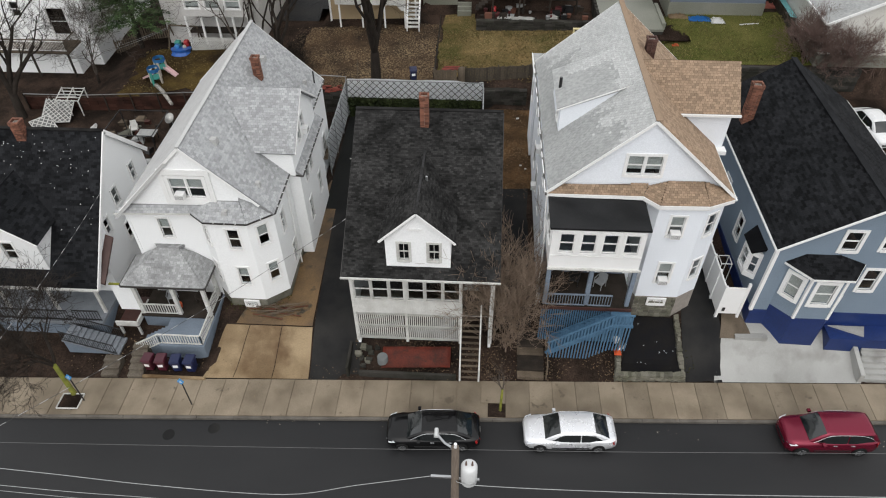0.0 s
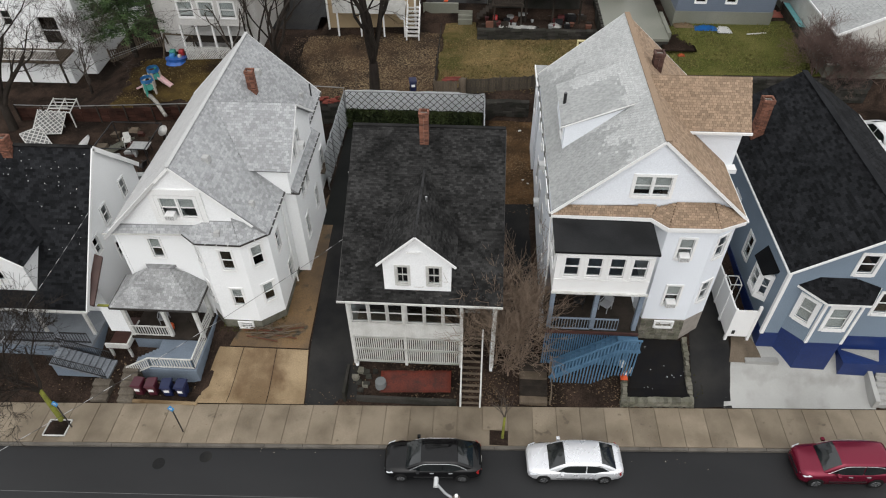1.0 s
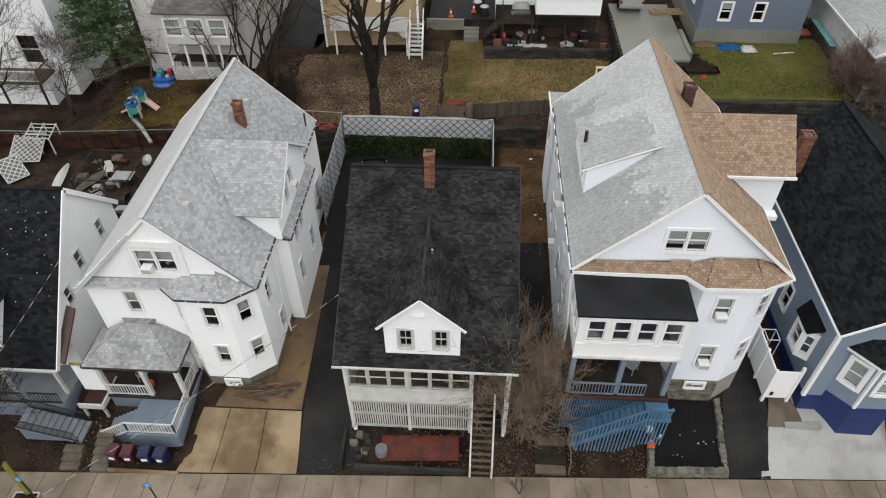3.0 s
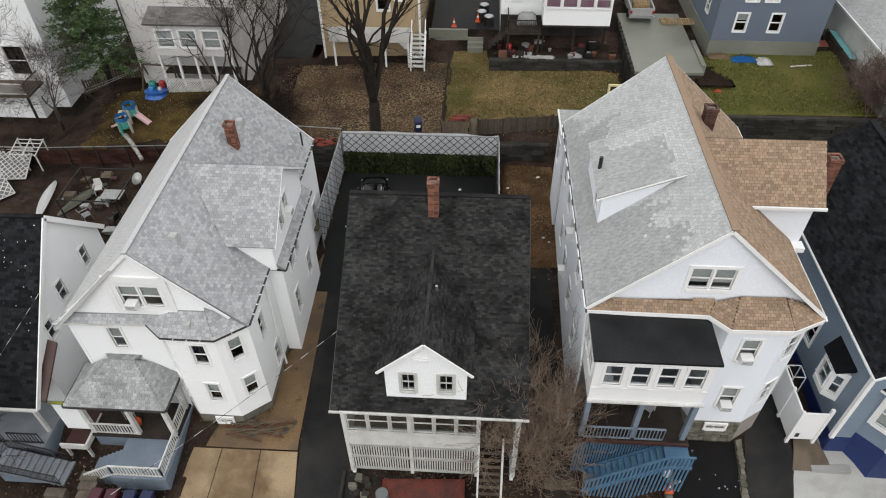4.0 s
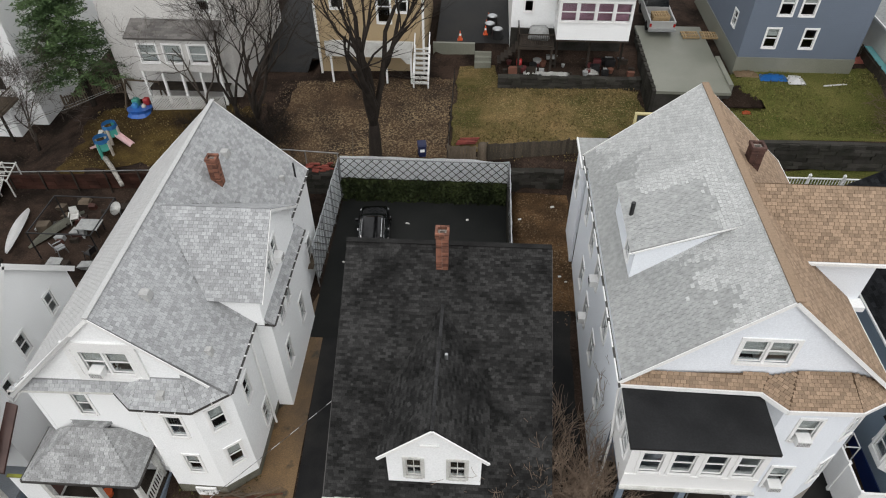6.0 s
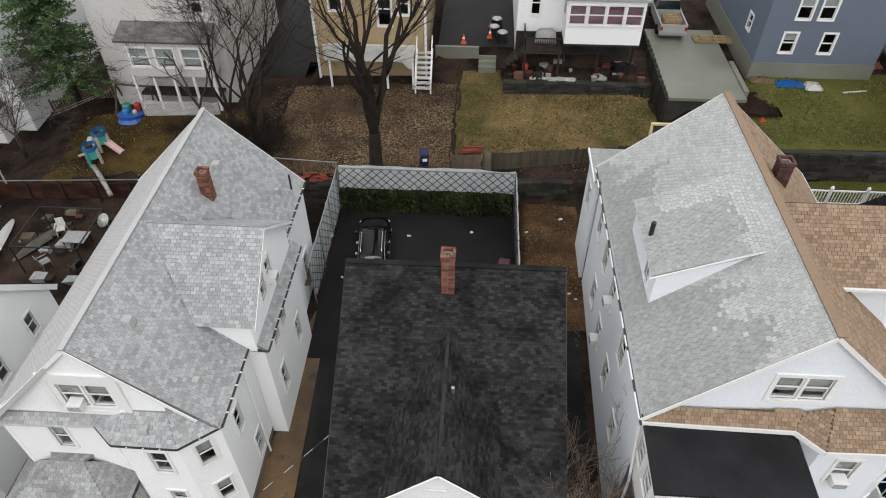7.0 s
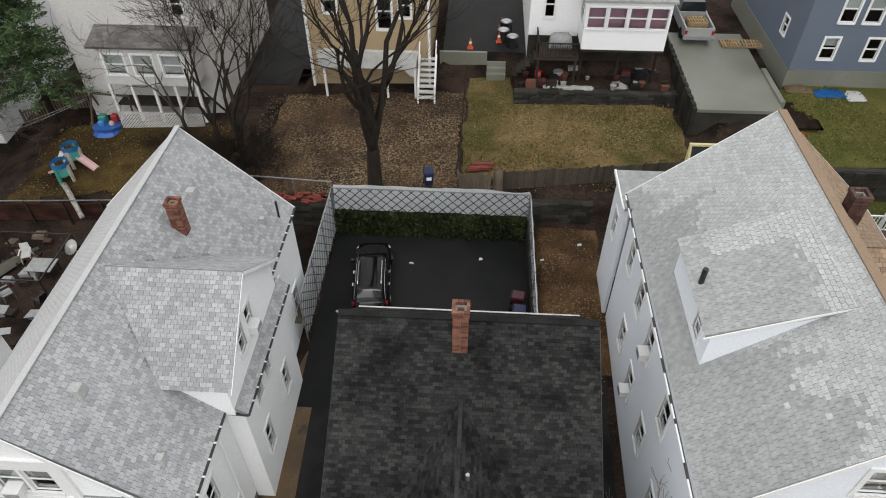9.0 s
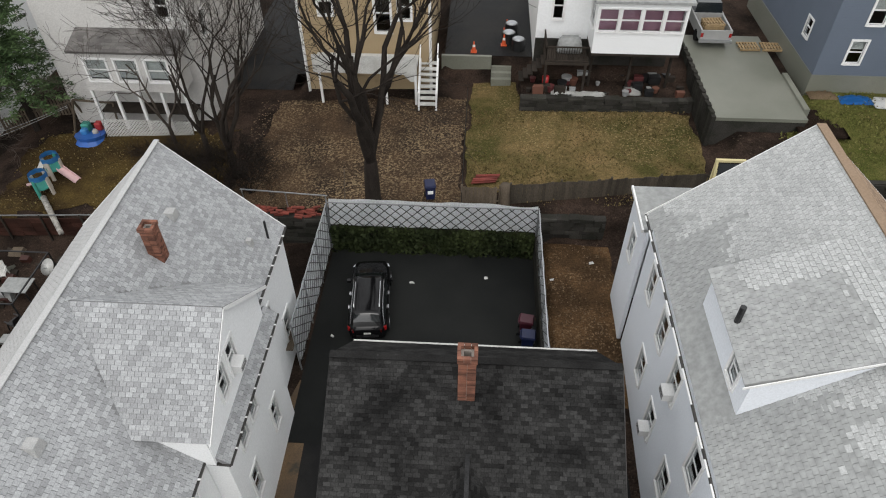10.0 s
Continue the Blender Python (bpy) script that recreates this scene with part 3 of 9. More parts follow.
kerb = thing("kerb", 0, kerb_line(0), 0, "worn granite kerb along the wet street", "kerb", kind="structure")
rng = random.Random(5)
x = -60.0
while x < 60:
    L = 2.0
    gap = 0.012
    bm = bmesh.new()
    top = 0.15 + rng.uniform(-0.012, 0.008)
    prism(bm, [(x + gap, kerb_line(x) - 0.16, -0.05), (x + L - gap, kerb_line(x + L) - 0.16, -0.05), (x + L - gap, kerb_line(x + L), -0.05), (x + gap, kerb_line(x), -0.05)], (0, 0, top + 0.05))
    part("kerb_stone", bm, GRANITE, kerb)
    x += L
bm = bmesh.new()
prism(bm, [(-60, kerb_line(-60) + 0.02, 0.02), (60, kerb_line(60) + 0.02, 0.02), (60, back_of_walk(60), 0.02), (-60, back_of_walk(-60), 0.02)], (0, 0, 0.09))
pavement = solo("pavement", bm, CONC, "tan concrete pavement of square slabs with dark joints", "pavement", "structure")
x = -34.0
while x < 34:
    w = 1.32 + rng.uniform(-0.05, 0.05)
    g = 0.014
    s = rng.uniform(-0.004, 0.006)
    if not (1.7 < x + w / 2 < 3.0) and not (-21.9 < x + w / 2 < -20.3):
        quad = [(x + g, kerb_line(x) + 0.03), (x + w - g, kerb_line(x + w) + 0.03), (x + w - g, back_of_walk(x + w) - 0.02), (x + g, back_of_walk(x) - 0.02)]
    else:
        quad = [(x + g, kerb_line(x) + 0.95), (x + w - g, kerb_line(x + w) + 0.95), (x + w - g, back_of_walk(x + w) - 0.02), (x + g, back_of_walk(x) - 0.02)]
    bm = bmesh.new()
    prism(bm, [(qx, qy, 0.10) for qx, qy in quad], (0, 0, 0.05 + s))
    part("slab", bm, CONC, pavement)
    x += w
for cx, w, d in ((2.35, 1.25, 0.85), (-21.27, 1.15, 0.95)):
    bm = bmesh.new()
    y0 = kerb_line(cx) + (0.06 if cx > 0 else 0.35)
    box(bm, cx - w / 2, cx + w / 2, y0, y0 + d, 0.06, 0.135 if cx > 0 else 0.168)
    tagged(part("tree_pit", bm, DIRT, pavement, "square pit of dark soil"))

drape("driveway", [(-8.4, 22.0), (-5.6, 22.1), (-6.2, 46), (-9.5, 46)], DRIVE, "narrow dark asphalt driveway between the houses", "driveway", 0.03)
drape("parking_lot", [(-9.7, 35), (0.95, 35.0), (0.95, 46.5), (-9.7, 46.5)], LOT, "dark wet asphalt parking lot behind the cottage", "parking lot", 0.05)
drape("concrete_apron", [(-14.5, 21.78), (-8.46, 22.02), (-8.64, 24.95), (-13.75, 24.9)], CONC_TAN, "rust-stained tan concrete apron beside the house", "driveway", 0.045)
drape("side_strip", [(-13.2, 24.98), (-8.66, 25.02), (-9.05, 38.0), (-9.75, 38.0)], mat("wet_brown_concrete", (0.15, 0.090, 0.038), 0.5, (0.060, 0.038, 0.019), 0.5, 20, 0.95, 0.4, blotch=((0.030, 0.024, 0.014), 0.8, 0.60)), "wet brown stained concrete strip along the house", "path", 0.045)
drape("concrete_apron", [(14.4, 23.0), (22.6, 23.35), (22.4, 27.2), (15.3, 26.9)], CONC_GREY, "pale grey concrete parking pad in front of the blue house", "driveway", 0.045)
drape("asphalt_drive", [(12.75, 22.95), (14.85, 23.05), (15.1, 33), (13.1, 33)], DRIVE, "short broken dark asphalt drive", "driveway", 0.055, edge=0.12)
drape("side_path", [(2.3, 25.5), (4.2, 25.5), (4.2, 38), (1.9, 38)], DRIVE, "mossy wet concrete path beside the house", "path", 0.03, edge=0.1)
drape("bare_yard", [(0.95, 37), (4.6, 37), (4.6, 46.4), (0.95, 46.4)], MUD, "brown muddy yard strewn with old leaves", "yard", 0.04, edge=0.2)
drape("leafy_yard", [(-16, 47.2), (-3.1, 47.2), (-3.0, 57.5), (-14.5, 57.5)], LITTER, "brown yard covered in fallen leaves", "yard", 0.04, edge=0.3)
drape("lawn", [(-2.8, 56.3), (0.25, 56.0), (0.2, 59.2), (-2.8, 59.2)], LAWN, "narrow strip of yellow-brown grass up to the steps", "lawn", 0.065, edge=0.2)
drape("lawn", [(-2.7, 48.1), (9.9, 49.7), (10.3, 55.8), (-2.9, 56.5)], LAWN, "patchy yellow-brown winter lawn", "lawn", 0.05, edge=0.35)
drape("green_lawn", [(13.6, 46.6), (26.6, 46.6), (25.8, 57), (15.5, 56)], GREEN_LAWN, "patchy green lawn behind a stone wall", "lawn", 0.05, edge=0.4)
drape("play_yard", [(-29, 47.2), (-16.5, 47.2), (-16.5, 54.5), (-29, 54.5)], PLAY_GRASS, "worn brown grass yard with scattered toys", "yard", 0.03, edge=0.8)
drape("rear_driveway", [(-4.5, 59.75), (3.6, 59.75), (3.6, 85), (-4.6, 85)], DRIVE, "wet black asphalt driveway between the rear houses", "driveway", 0.04)
drape("rear_driveway", [(-19, 59), (-13.4, 59), (-13.4, 85), (-19, 85)], DRIVE, "wet dark asphalt driveway beside the tan house", "driveway", 0.04)


def joint_line(name, p, q, label):
    """A narrow dark joint that follows the ground from p to q."""
    p, q = Vector((*p, 0)), Vector((*q, 0))
    s = (q - p).normalized().cross(Vector((0, 0, 1))) * 0.018
    bm = bmesh.new()
    n = 14
    rows = []
    for i in range(n + 1):
        c = p.lerp(q, i / n)
        z = ground_height(c.x, c.y) + 0.062
        rows.append([bm.verts.new((c.x + k * s.x, c.y + k * s.y, z)) for k in (-1, 1)])
    for a, b in zip(rows, rows[1:]):
        bm.faces.new((a[0], a[1], b[1], b[0]))
    solo(name, bm, DIRT, label, "joint", "structure")


for p, q in (((-12.75, 21.9), (-12.35, 24.9)), ((-10.55, 21.98), (-10.45, 24.95)), ((-13.7, 24.93), (-8.7, 24.98))):
    joint_line("trim", p, q, "dark mossy joint in the concrete apron")


# ---- roofs ----
def roof_plane(house, pts, material, sw=0.3, sh=0.19, t=0.014, key="std", near=None, skip=None, name="roof", label="", th=0.14, bare=False):
    if len(pts) == 4:
        a, b, c = (Vector(p) for p in pts[:3])
        n = (b - a).cross(c - a)
        x, y, z = pts[3]
        flat = a.z - (n.x * (x - a.x) + n.y * (y - a.y)) / n.z
        if abs(flat - z) < 0.4:
            pts = list(pts[:3]) + [(x, y, flat)]
    bm = bmesh.new()
    slab(bm, pts, th)
    # darker slab under the shingles paints the shadow line below each course
    under = SHADE_BED if material in (GREY_ROOF, PORCH_ROOF) else TAN_SHADE_BED if material is TAN_ROOF and not bare else material
    r = part(name, bm, under, house, label)
    if not bare:
        shingles(r, pts, sw, sh, t, material, key, near, random.Random(len(bpy.data.objects)), skip)
    return r


def trim_bar(house, name, p, q, w, h, material=None):
    bm = bmesh.new()
    beam(bm, p, q, w, h)
    return part(name, bm, material or TRIM, house)


def stone_base(house, x0, x1, y, z0, z1, depth, material, rng, size=0.34):
    """A rubble foundation face, built of single stones that lie along x."""
    bm = bmesh.new()
    box(bm, x0, x1, y + 0.05, y + depth, z0 - 0.6, z1)
    base = part("foundation", bm, MORTAR, house, "rubble stone foundation")
    z = z0 - 0.1
    while z < z1 - 0.05:
        h = min(rng.uniform(0.16, 0.28), z1 - z)
        x = x0
        while x < x1 - 0.05:
            w = min(rng.uniform(0.7, 1.4) * size, x1 - x)
            bm = bmesh.new()
            vs = box(bm, x + 0.015, x + w - 0.015, y - rng.uniform(0.0, 0.05), y + 0.1, z + 0.015, z + h - 0.015)
            for v in vs:
                v.co += Vector((rng.uniform(-0.02, 0.02), rng.uniform(-0.01, 0.01), rng.uniform(-0.02, 0.02)))
            part("stone", bm, material, base)
            x += w
        z += h


# ---- dark-roofed cottage ----
def build_cottage():
    h = thing("cottage", -2.05, 30, 1.3, "small white cottage with a charcoal shingle roof and glazed porch", "house")
    L, R, F, B = -5.8, 1.8, 24.12, 34.6
    ez, rz, ry = 6.75, 11.5, 32.36
    # main roof, front slope and the short clipped rear slope
    roof_plane(h, [(-6.15, 23.85, ez), (2.08, 23.85, ez), (2.05, ry, rz), (-6.2, ry, rz)], BLACK_ROOF, 0.21, 0.115, 0.012, "cot",
               near=(2.6, 5.9, 7.6, 9.6), label="charcoal asphalt shingles with worn patches")
    roof_plane(h, [(2.05, 35.0, 8.75), (-6.2, 35.0, 8.75), (-6.2, ry + 0.02, rz), (2.05, ry + 0.02, rz)], BLACK_ROOF, 0.21, 0.115, 0.012, "cot")
    trim_bar(h, "ridge_cap", (-6.2, ry, rz + 0.02), (2.05, ry, rz + 0.02), 0.24, 0.04, BLACK_ROOF)
    trim_bar(h, "gutter", (-6.2, 23.79, ez - 0.07), (2.1, 23.79, ez - 0.07), 0.08, 0.09, OLD_TRIM)
    trim_bar(h, "gutter", (-6.2, 35.06, 8.7), (2.05, 35.06, 8.7), 0.07, 0.08, OLD_TRIM)
    for x in (-6.17, 2.06):
        trim_bar(h, "rake_board", (x, 23.85, ez - 0.17), (x, ry, rz - 0.17), 0.05, 0.2, GUTTER)
    # side walls, rear wall
    prof = [(0, 1.0), (B - F, 1.0), (B - F, 8.8), (ry - F, 11.2), (0, 6.5)]
    facade(h, (R, F), (R, B), prof, [(3.2, 4.0, 4.2, 5.6), (7.0, 7.8, 4.2, 5.6), (7.6, 8.3, 7.6, 8.9)], WHITE)
    facade(h, (L, B), (L, F), [(B - F - u, z) for u, z in prof][::-1], [(2.6, 3.3, 7.4, 8.6), (5.0, 5.8, 4.2, 5.6)], WHITE)
    facade(h, (R - 0.1, B), (L + 0.1, B), rect(R - L - 0.2, 1.0, 8.7), (), WHITE)
    # dormer
    dx0, dx1, dy, dz = -3.82, -0.5, 24.42, 6.9
    apex, side = (-2.18, 10.78), 9.05
    facade(h, (dx0, dy), (dx1, dy), [(0, dz), (dx1 - dx0, dz), (dx1 - dx0, side - 0.1), (1.64, apex[1] - 0.16), (0, side - 0.1)],
           [(0.67, 1.22, 7.55, 8.72), (2.2, 2.77, 7.55, 8.72)], WHITE, trim=OLD_TRIM, muntin=True)
    for x0, x1 in ((dx0, dx0 + 0.14), (dx1 - 0.14, dx1)):
        bm = bmesh.new()
        prism(bm, [(x0, dy + 0.16, dz - 0.4), (x0, dy + 0.16, side - 0.2), (x0, 27.0, side - 0.5)], (x1 - x0, 0, 0))
        part("dormer_cheek", bm, WHITE, h)
    yb_side = 23.85 + (side - ez) / (rz - ez) * (ry - 23.85)
    yb_apex, zb_apex = 30.15, ez + (30.15 - 23.85) / (ry - 23.85) * (rz - ez) + 0.02
    for sx, ex in ((-1, -4.1), (1, -0.26)):
        pts = [(ex, yb_side - 0.55, side - 0.39), (ex, dy - 0.1, side - 0.12), (apex[0], dy - 0.1, apex[1]), (apex[0], yb_apex, zb_apex)]
        if sx > 0:
            pts = [pts[1], pts[0], pts[3], pts[2]]
        roof_plane(h, pts, BLACK_ROOF, 0.21, 0.115, 0.012, "cot", name="dormer_roof")
        trim_bar(h, "dormer_rake", (ex, dy - 0.17, side - 0.16), (apex[0], dy - 0.17, apex[1] - 0.03), 0.06, 0.11, TRIM)
    trim_bar(h, "ridge_cap", (apex[0], dy - 0.1, apex[1] + 0.02), (apex[0], yb_apex, zb_apex + 0.01), 0.12, 0.03, mat("worn_ridge", (0.04, 0.04, 0.041), 0.8, (0.022, 0.022, 0.022), 2, 20, 0.9, 0.2))
    trim_bar(h, "vent", (-2.62, dy - 0.05, 9.68), (-1.95, dy - 0.05, 9.68), 0.06, 0.1, TRIM)
    bm = bmesh.new()
    tube(bm, [(-1.9, 27.6, 9.9), (-1.9, 27.6, 10.5)], [0.07, 0.06], 8)
    part("vent_pipe", bm, METAL, h)
    # glazed porch under the eave: panelled wall, band of windows, slatted skirt
    P0, P1 = -5.75, 0.05
    facade(h, (P0, F - 0.02), (P1, F - 0.02), rect(P1 - P0, 3.7, 6.6), [(0.12 + i * 0.955, 0.12 + i * 0.955 + 0.86, 4.85, 6.3) for i in range(6)],
           OLD_TRIM, casing=0.035, trim=OLD_TRIM)
    bm = bmesh.new()
    box(bm, P0 + 0.06, P1 - 0.06, F + 0.06, F + 0.1, 1.4, 3.66)
    part("skirt_backing", bm, DARK_WOOD, h)
    for a, b in ((P0, -3.02), (-2.86, P1)):
        for z in (1.55, 2.6, 3.6):
            trim_bar(h, "skirt_rail", (a, F, z), (b, F, z), 0.06, 0.14, OLD_TRIM)
        n = int((b - a) / 0.115)
        bm = bmesh.new()
        for i in range(n):
            x = a + 0.06 + i * (b - a - 0.08) / n
            box(bm, x, x + 0.058, F - 0.03, F + 0.0, 1.5, 3.66)
        pieces("skirt_slat", bm, OLD_TRIM, h)
    for x in (P0 - 0.02, -2.94, P1):
        bm = bmesh.new()
        box(bm, x - 0.07, x + 0.09, F - 0.06, F + 0.1, 1.3, 6.6)
        part("porch_post", bm, OLD_TRIM, h)
    bm = bmesh.new()
    box(bm, 1.68, 1.84, F - 0.06, F + 0.1, 1.4, 6.6)
    part("porch_post", bm, OLD_TRIM, h)
    bm = bmesh.new()
    box(bm, L + 0.16, R - 0.16, F + 0.16, F + 1.9, 3.55, 3.68)
    part("porch_floor", bm, WOOD, h)
    bm = bmesh.new()
    wall(bm, (P1, F + 1.9), (R - 0.16, F + 1.9), rect(R - 0.16 - P1, 1.4, 6.6), [(0.4, 1.2, 3.7, 5.8)])
    part("wall", bm, OLD_TRIM, h)
    bm = bmesh.new()
    box(bm, 0.45, 1.25, F + 1.95, F + 2.0, 3.7, 5.8)
    part("door", bm, OLD_TRIM, h, "white panelled front door")
    # open wooden front steps
    for x in (0.12, 1.18):
        trim_bar(h, "stringer", (x, 21.95 + 0.35, 0.25), (x, F + 0.1, 3.55), 0.06, 0.26, OLD_TRIM)
        trim_bar(h, "handrail", (x, 22.35, 1.2), (x, F + 0.1, 4.5), 0.08, 0.1, OLD_TRIM)
        trim_bar(h, "newel", (x, 22.35, 0.2), (x, 22.35, 1.3), 0.1, 0.1, OLD_TRIM)
    for i in range(11):
        f = (i + 0.5) / 11
        y, z = 22.3 + f * 1.9, 0.28 + f * 3.25
        bm = bmesh.new()
        box(bm, 0.12, 1.18, y - 0.06, y + 0.07, z, z + 0.04)
        part("tread", bm, WOOD, h)
    return h


build_cottage()
chimney("chimney", -2.28, 31.62, 10.92, 12.85, 0.48, 0.48, BRICK, "red brick chimney with an open flue on the cottage")


# ---- white house with an octagonal corner bay ----
def build_bay_house():
    h = thing("bay_house", -14.4, 33, 1.2, "large white clapboard house with grey shingle roofs and a corner bay", "house")
    ridge_x, rz, ez = -14.42, 12.2, 7.75
    L, R, F, B = -18.7, -10.25, 27.2, 41.0
    roof_plane(h, [(-10.2, 27.05, 8.05), (-10.2, 41.4, 8.05), (ridge_x, 41.4, rz), (ridge_x, 27.14, rz)], GREY_ROOF, 0.21, 0.15, 0.016, "bay",
               near=(0.8, 4.6, 2.4, 5.2), skip=lambda p: 30.9 < p.y < 36.3 and p.x > -13.4 and p.z < 12.0 - abs(p.y - 33.5) * 0.75)
    # left slope: paler colour stands in for sky reflected at a grazing angle
    roof_plane(h, [(-19.0, 41.4, ez - 0.05), (-19.0, 26.7, ez - 0.05), (ridge_x, 27.14, rz), (ridge_x, 41.4, rz)], PALE_ROOF, 0.21, 0.15, 0.012, "bay")
    trim_bar(h, "ridge_cap", (ridge_x, 27.1, rz + 0.03), (ridge_x, 41.45, rz + 0.03), 0.2, 0.04, PALE_ROOF)
    for x, zr in ((-10.18, 8.1), (-19.02, ez)):
        f = 0.16 if x > ridge_x else 0.0
        trim_bar(h, "rake_board", (x + (ridge_x - x) * f, 26.92, zr + (rz - zr) * f - 0.075), (ridge_x, 27.1, rz - 0.075), 0.03, 0.15)
        trim_bar(h, "rake_board", (x, 41.42, zr - 0.09), (ridge_x, 41.42, rz - 0.07), 0.03, 0.12)
    # front gable with a recessed pair of windows
    facade(h, (L - 0.1, F), (R, F), [(0, 7.9), (8.4, 7.9), (8.4, 8.15), (4.38, 12.05), (0, 7.95)], [(3.3, 5.1, 8.95, 10.2, {"double": True, "casing": 0.2, "blind": 0.55, "ac": True})], WHITE)
    bm = bmesh.new()
    for x0, x1, z0, z1 in ((-15.95, -15.7, 8.5, 10.8), (-13.45, -13.2, 8.5, 10.8), (-15.7, -13.45, 10.45, 10.8), (-15.7, -13.45, 8.5, 8.75)):
        box(bm, x0, x1, F - 0.09, F, z0, z1)
    part("window_surround", bm, TRIM, h)
    # lower walls
    facade(h, (L, F + 0.02), (-14.3, F + 0.02), rect(4.4, 1.0, 7.9), [(1.75, 2.35, 5.95, 7.35, {"blind": 0.5})], WHITE)
    facade(h, (L, B), (L, F), rect(B - F, 0.5, 7.7), [(3.0, 3.8, 5.2, 6.6), (6.5, 7.3, 2.4, 3.9), (10.8, 11.6, 5.2, 6.6), (9.0, 9.8, 2.4, 3.9)], WHITE)
    facade(h, (R, B), (L, B), [(0, 1.5), (8.45, 1.5), (8.45, 7.7), (4.2, 12.0), (0, 7.7)], [(2, 2.8, 4, 5.4), (5.4, 6.2, 4, 5.4)], WHITE)
    # corner bay: front, two diagonals, with its own hipped skirt roof
    bay = [(-14.55, 27.2), (-13.75, 26.36), (-11.58, 26.33), (-10.36, 27.3), (-10.36, 31.0)]
    wins = [[(0.35, 0.8, 6.0, 7.4), (0.35, 0.8, 3.2, 4.6)], [(0.95, 1.6, 6.05, 7.45, {"blind": 0.0}), (0.95, 1.55, 3.2, 4.55, {"blind": 0.5})],
            [(0.5, 1.1, 6.05, 7.45, {"blind": 0.5}), (0.6, 1.2, 3.2, 4.55, {"blind": 0.5})], [(1.0, 1.6, 5.6, 7.0), (1.9, 2.5, 2.4, 3.8)]]
    for a, b, ws in zip(bay, bay[1:], wins):
        ln = math.hypot(b[0] - a[0], b[1] - a[1])
        facade(h, a, b, rect(ln, 1.9, 7.98), ws, WHITE)
        bm = bmesh.new()
        wall(bm, a, b, rect(ln, 0.3, 1.9), (), 0.3)
        part("foundation", bm, STONE, h, "mossy rubble stone base")
    window(h, (-13.65, 26.27), (-11.55, 26.27), 0.8, 1.5, 1.35, 1.75)
    eave = [(-19.05, 26.85, 7.95), (-14.76, 26.9, 8.05), (-13.87, 26.2, 8.05), (-11.48, 26.17, 8.05), (-10.2, 27.15, 8.05)]
    inner = [(-18.4, 27.2, 8.32), (-14.3, 27.2, 8.40), (-13.6, 27.2, 8.72), (-12.0, 27.2, 8.78), (-10.75, 27.4, 8.5)]
    for i in range(4):
        roof_plane(h, [eave[i], eave[i + 1], inner[i + 1], inner[i]], GREY_ROOF, 0.21, 0.15, 0.014, "bay", name="skirt_roof")
        trim_bar(h, "gutter", (eave[i][0], eave[i][1], eave[i][2] - 0.05), (eave[i + 1][0], eave[i + 1][1], eave[i + 1][2] - 0.05), 0.08, 0.08, OLD_TRIM if i == 0 else GUTTER)
        bm = bmesh.new()
        prism(bm, [(*eave[i][:2], 7.86), (*eave[i + 1][:2], 7.86), (*inner[i + 1][:2], 7.86), (*inner[i][:2], 7.86)], (0, 0, 0.05))
        part("soffit", bm, TRIM, h)
    trim_bar(h, "gutter", (-10.17, 27.15, 8.0), (-10.17, 30.7, 8.0), 0.08, 0.08, GUTTER)
    # side projection with a cross gable
    px, y0, y1 = -9.65, 30.9, 36.4
    gy, gz, gx = 33.5, 12.0, -9.6
    facade(h, (px, y0), (px, y1), rect(y1 - y0, 1.4, 8.0), [(1.1, 1.75, 6.5, 7.9), (2.2, 2.8, 6.5, 7.9), (0.9, 1.5, 3.5, 5.1, {"blind": 0.4}), (3.6, 4.2, 3.6, 5.1)], WHITE)
    facade(h, (R - 0.1, y0), (px, y0), rect(px - R + 0.1, 1.4, 8.0), (), WHITE)
    facade(h, (px, y1), (R - 0.1, y1), rect(px - R + 0.1, 1.4, 8.0), (), WHITE)
    facade(h, (gx - 0.2, 30.7), (gx - 0.2, 36.4), [(0, 8.0), (5.7, 8.0), (5.7, 9.7), (2.85, 11.85), (0, 9.7)],
           [(1.55, 2.15, 9.05, 10.3), (2.5, 3.1, 9.05, 10.3, {"ac": True})], WHITE)
    roof_plane(h, [(-13.6, 30.4, 9.62), (gx + 0.08, 30.4, 9.62), (gx + 0.08, gy, gz), (-14.4, gy, gz)], GREY_ROOF, 0.21, 0.15, 0.016, "bay", near=(1.2, 3.9, 0.8, 3.6), name="cross_roof")
    roof_plane(h, [(gx + 0.08, 36.6, 9.62), (-13.6, 36.6, 9.62), (-14.4, gy, gz), (gx + 0.08, gy, gz)], GREY_ROOF, 0.21, 0.15, 0.016, "bay", name="cross_roof")
    bm = bmesh.new()
    prism(bm, [(-10.3, 30.66, 7.9), (gx - 0.22, 30.66, 7.9), (gx - 0.22, 30.66, 9.7), (-12.0, 30.66, 9.7)], (0, 0.14, 0))
    part("dormer_cheek", bm, WHITE, h)
    for ya in (30.38, 36.62):
        trim_bar(h, "rake_board", (gx + 0.09, ya, 9.53), (gx + 0.09, gy, gz - 0.09), 0.03, 0.12)
    roof_plane(h, [(-9.42, 30.72, 7.9), (-9.42, 36.8, 7.9), (gx - 0.28, 36.8, 8.3), (gx - 0.28, 30.72, 8.3)], GREY_ROOF, 0.21, 0.15, 0.014, "bay", name="skirt_roof")
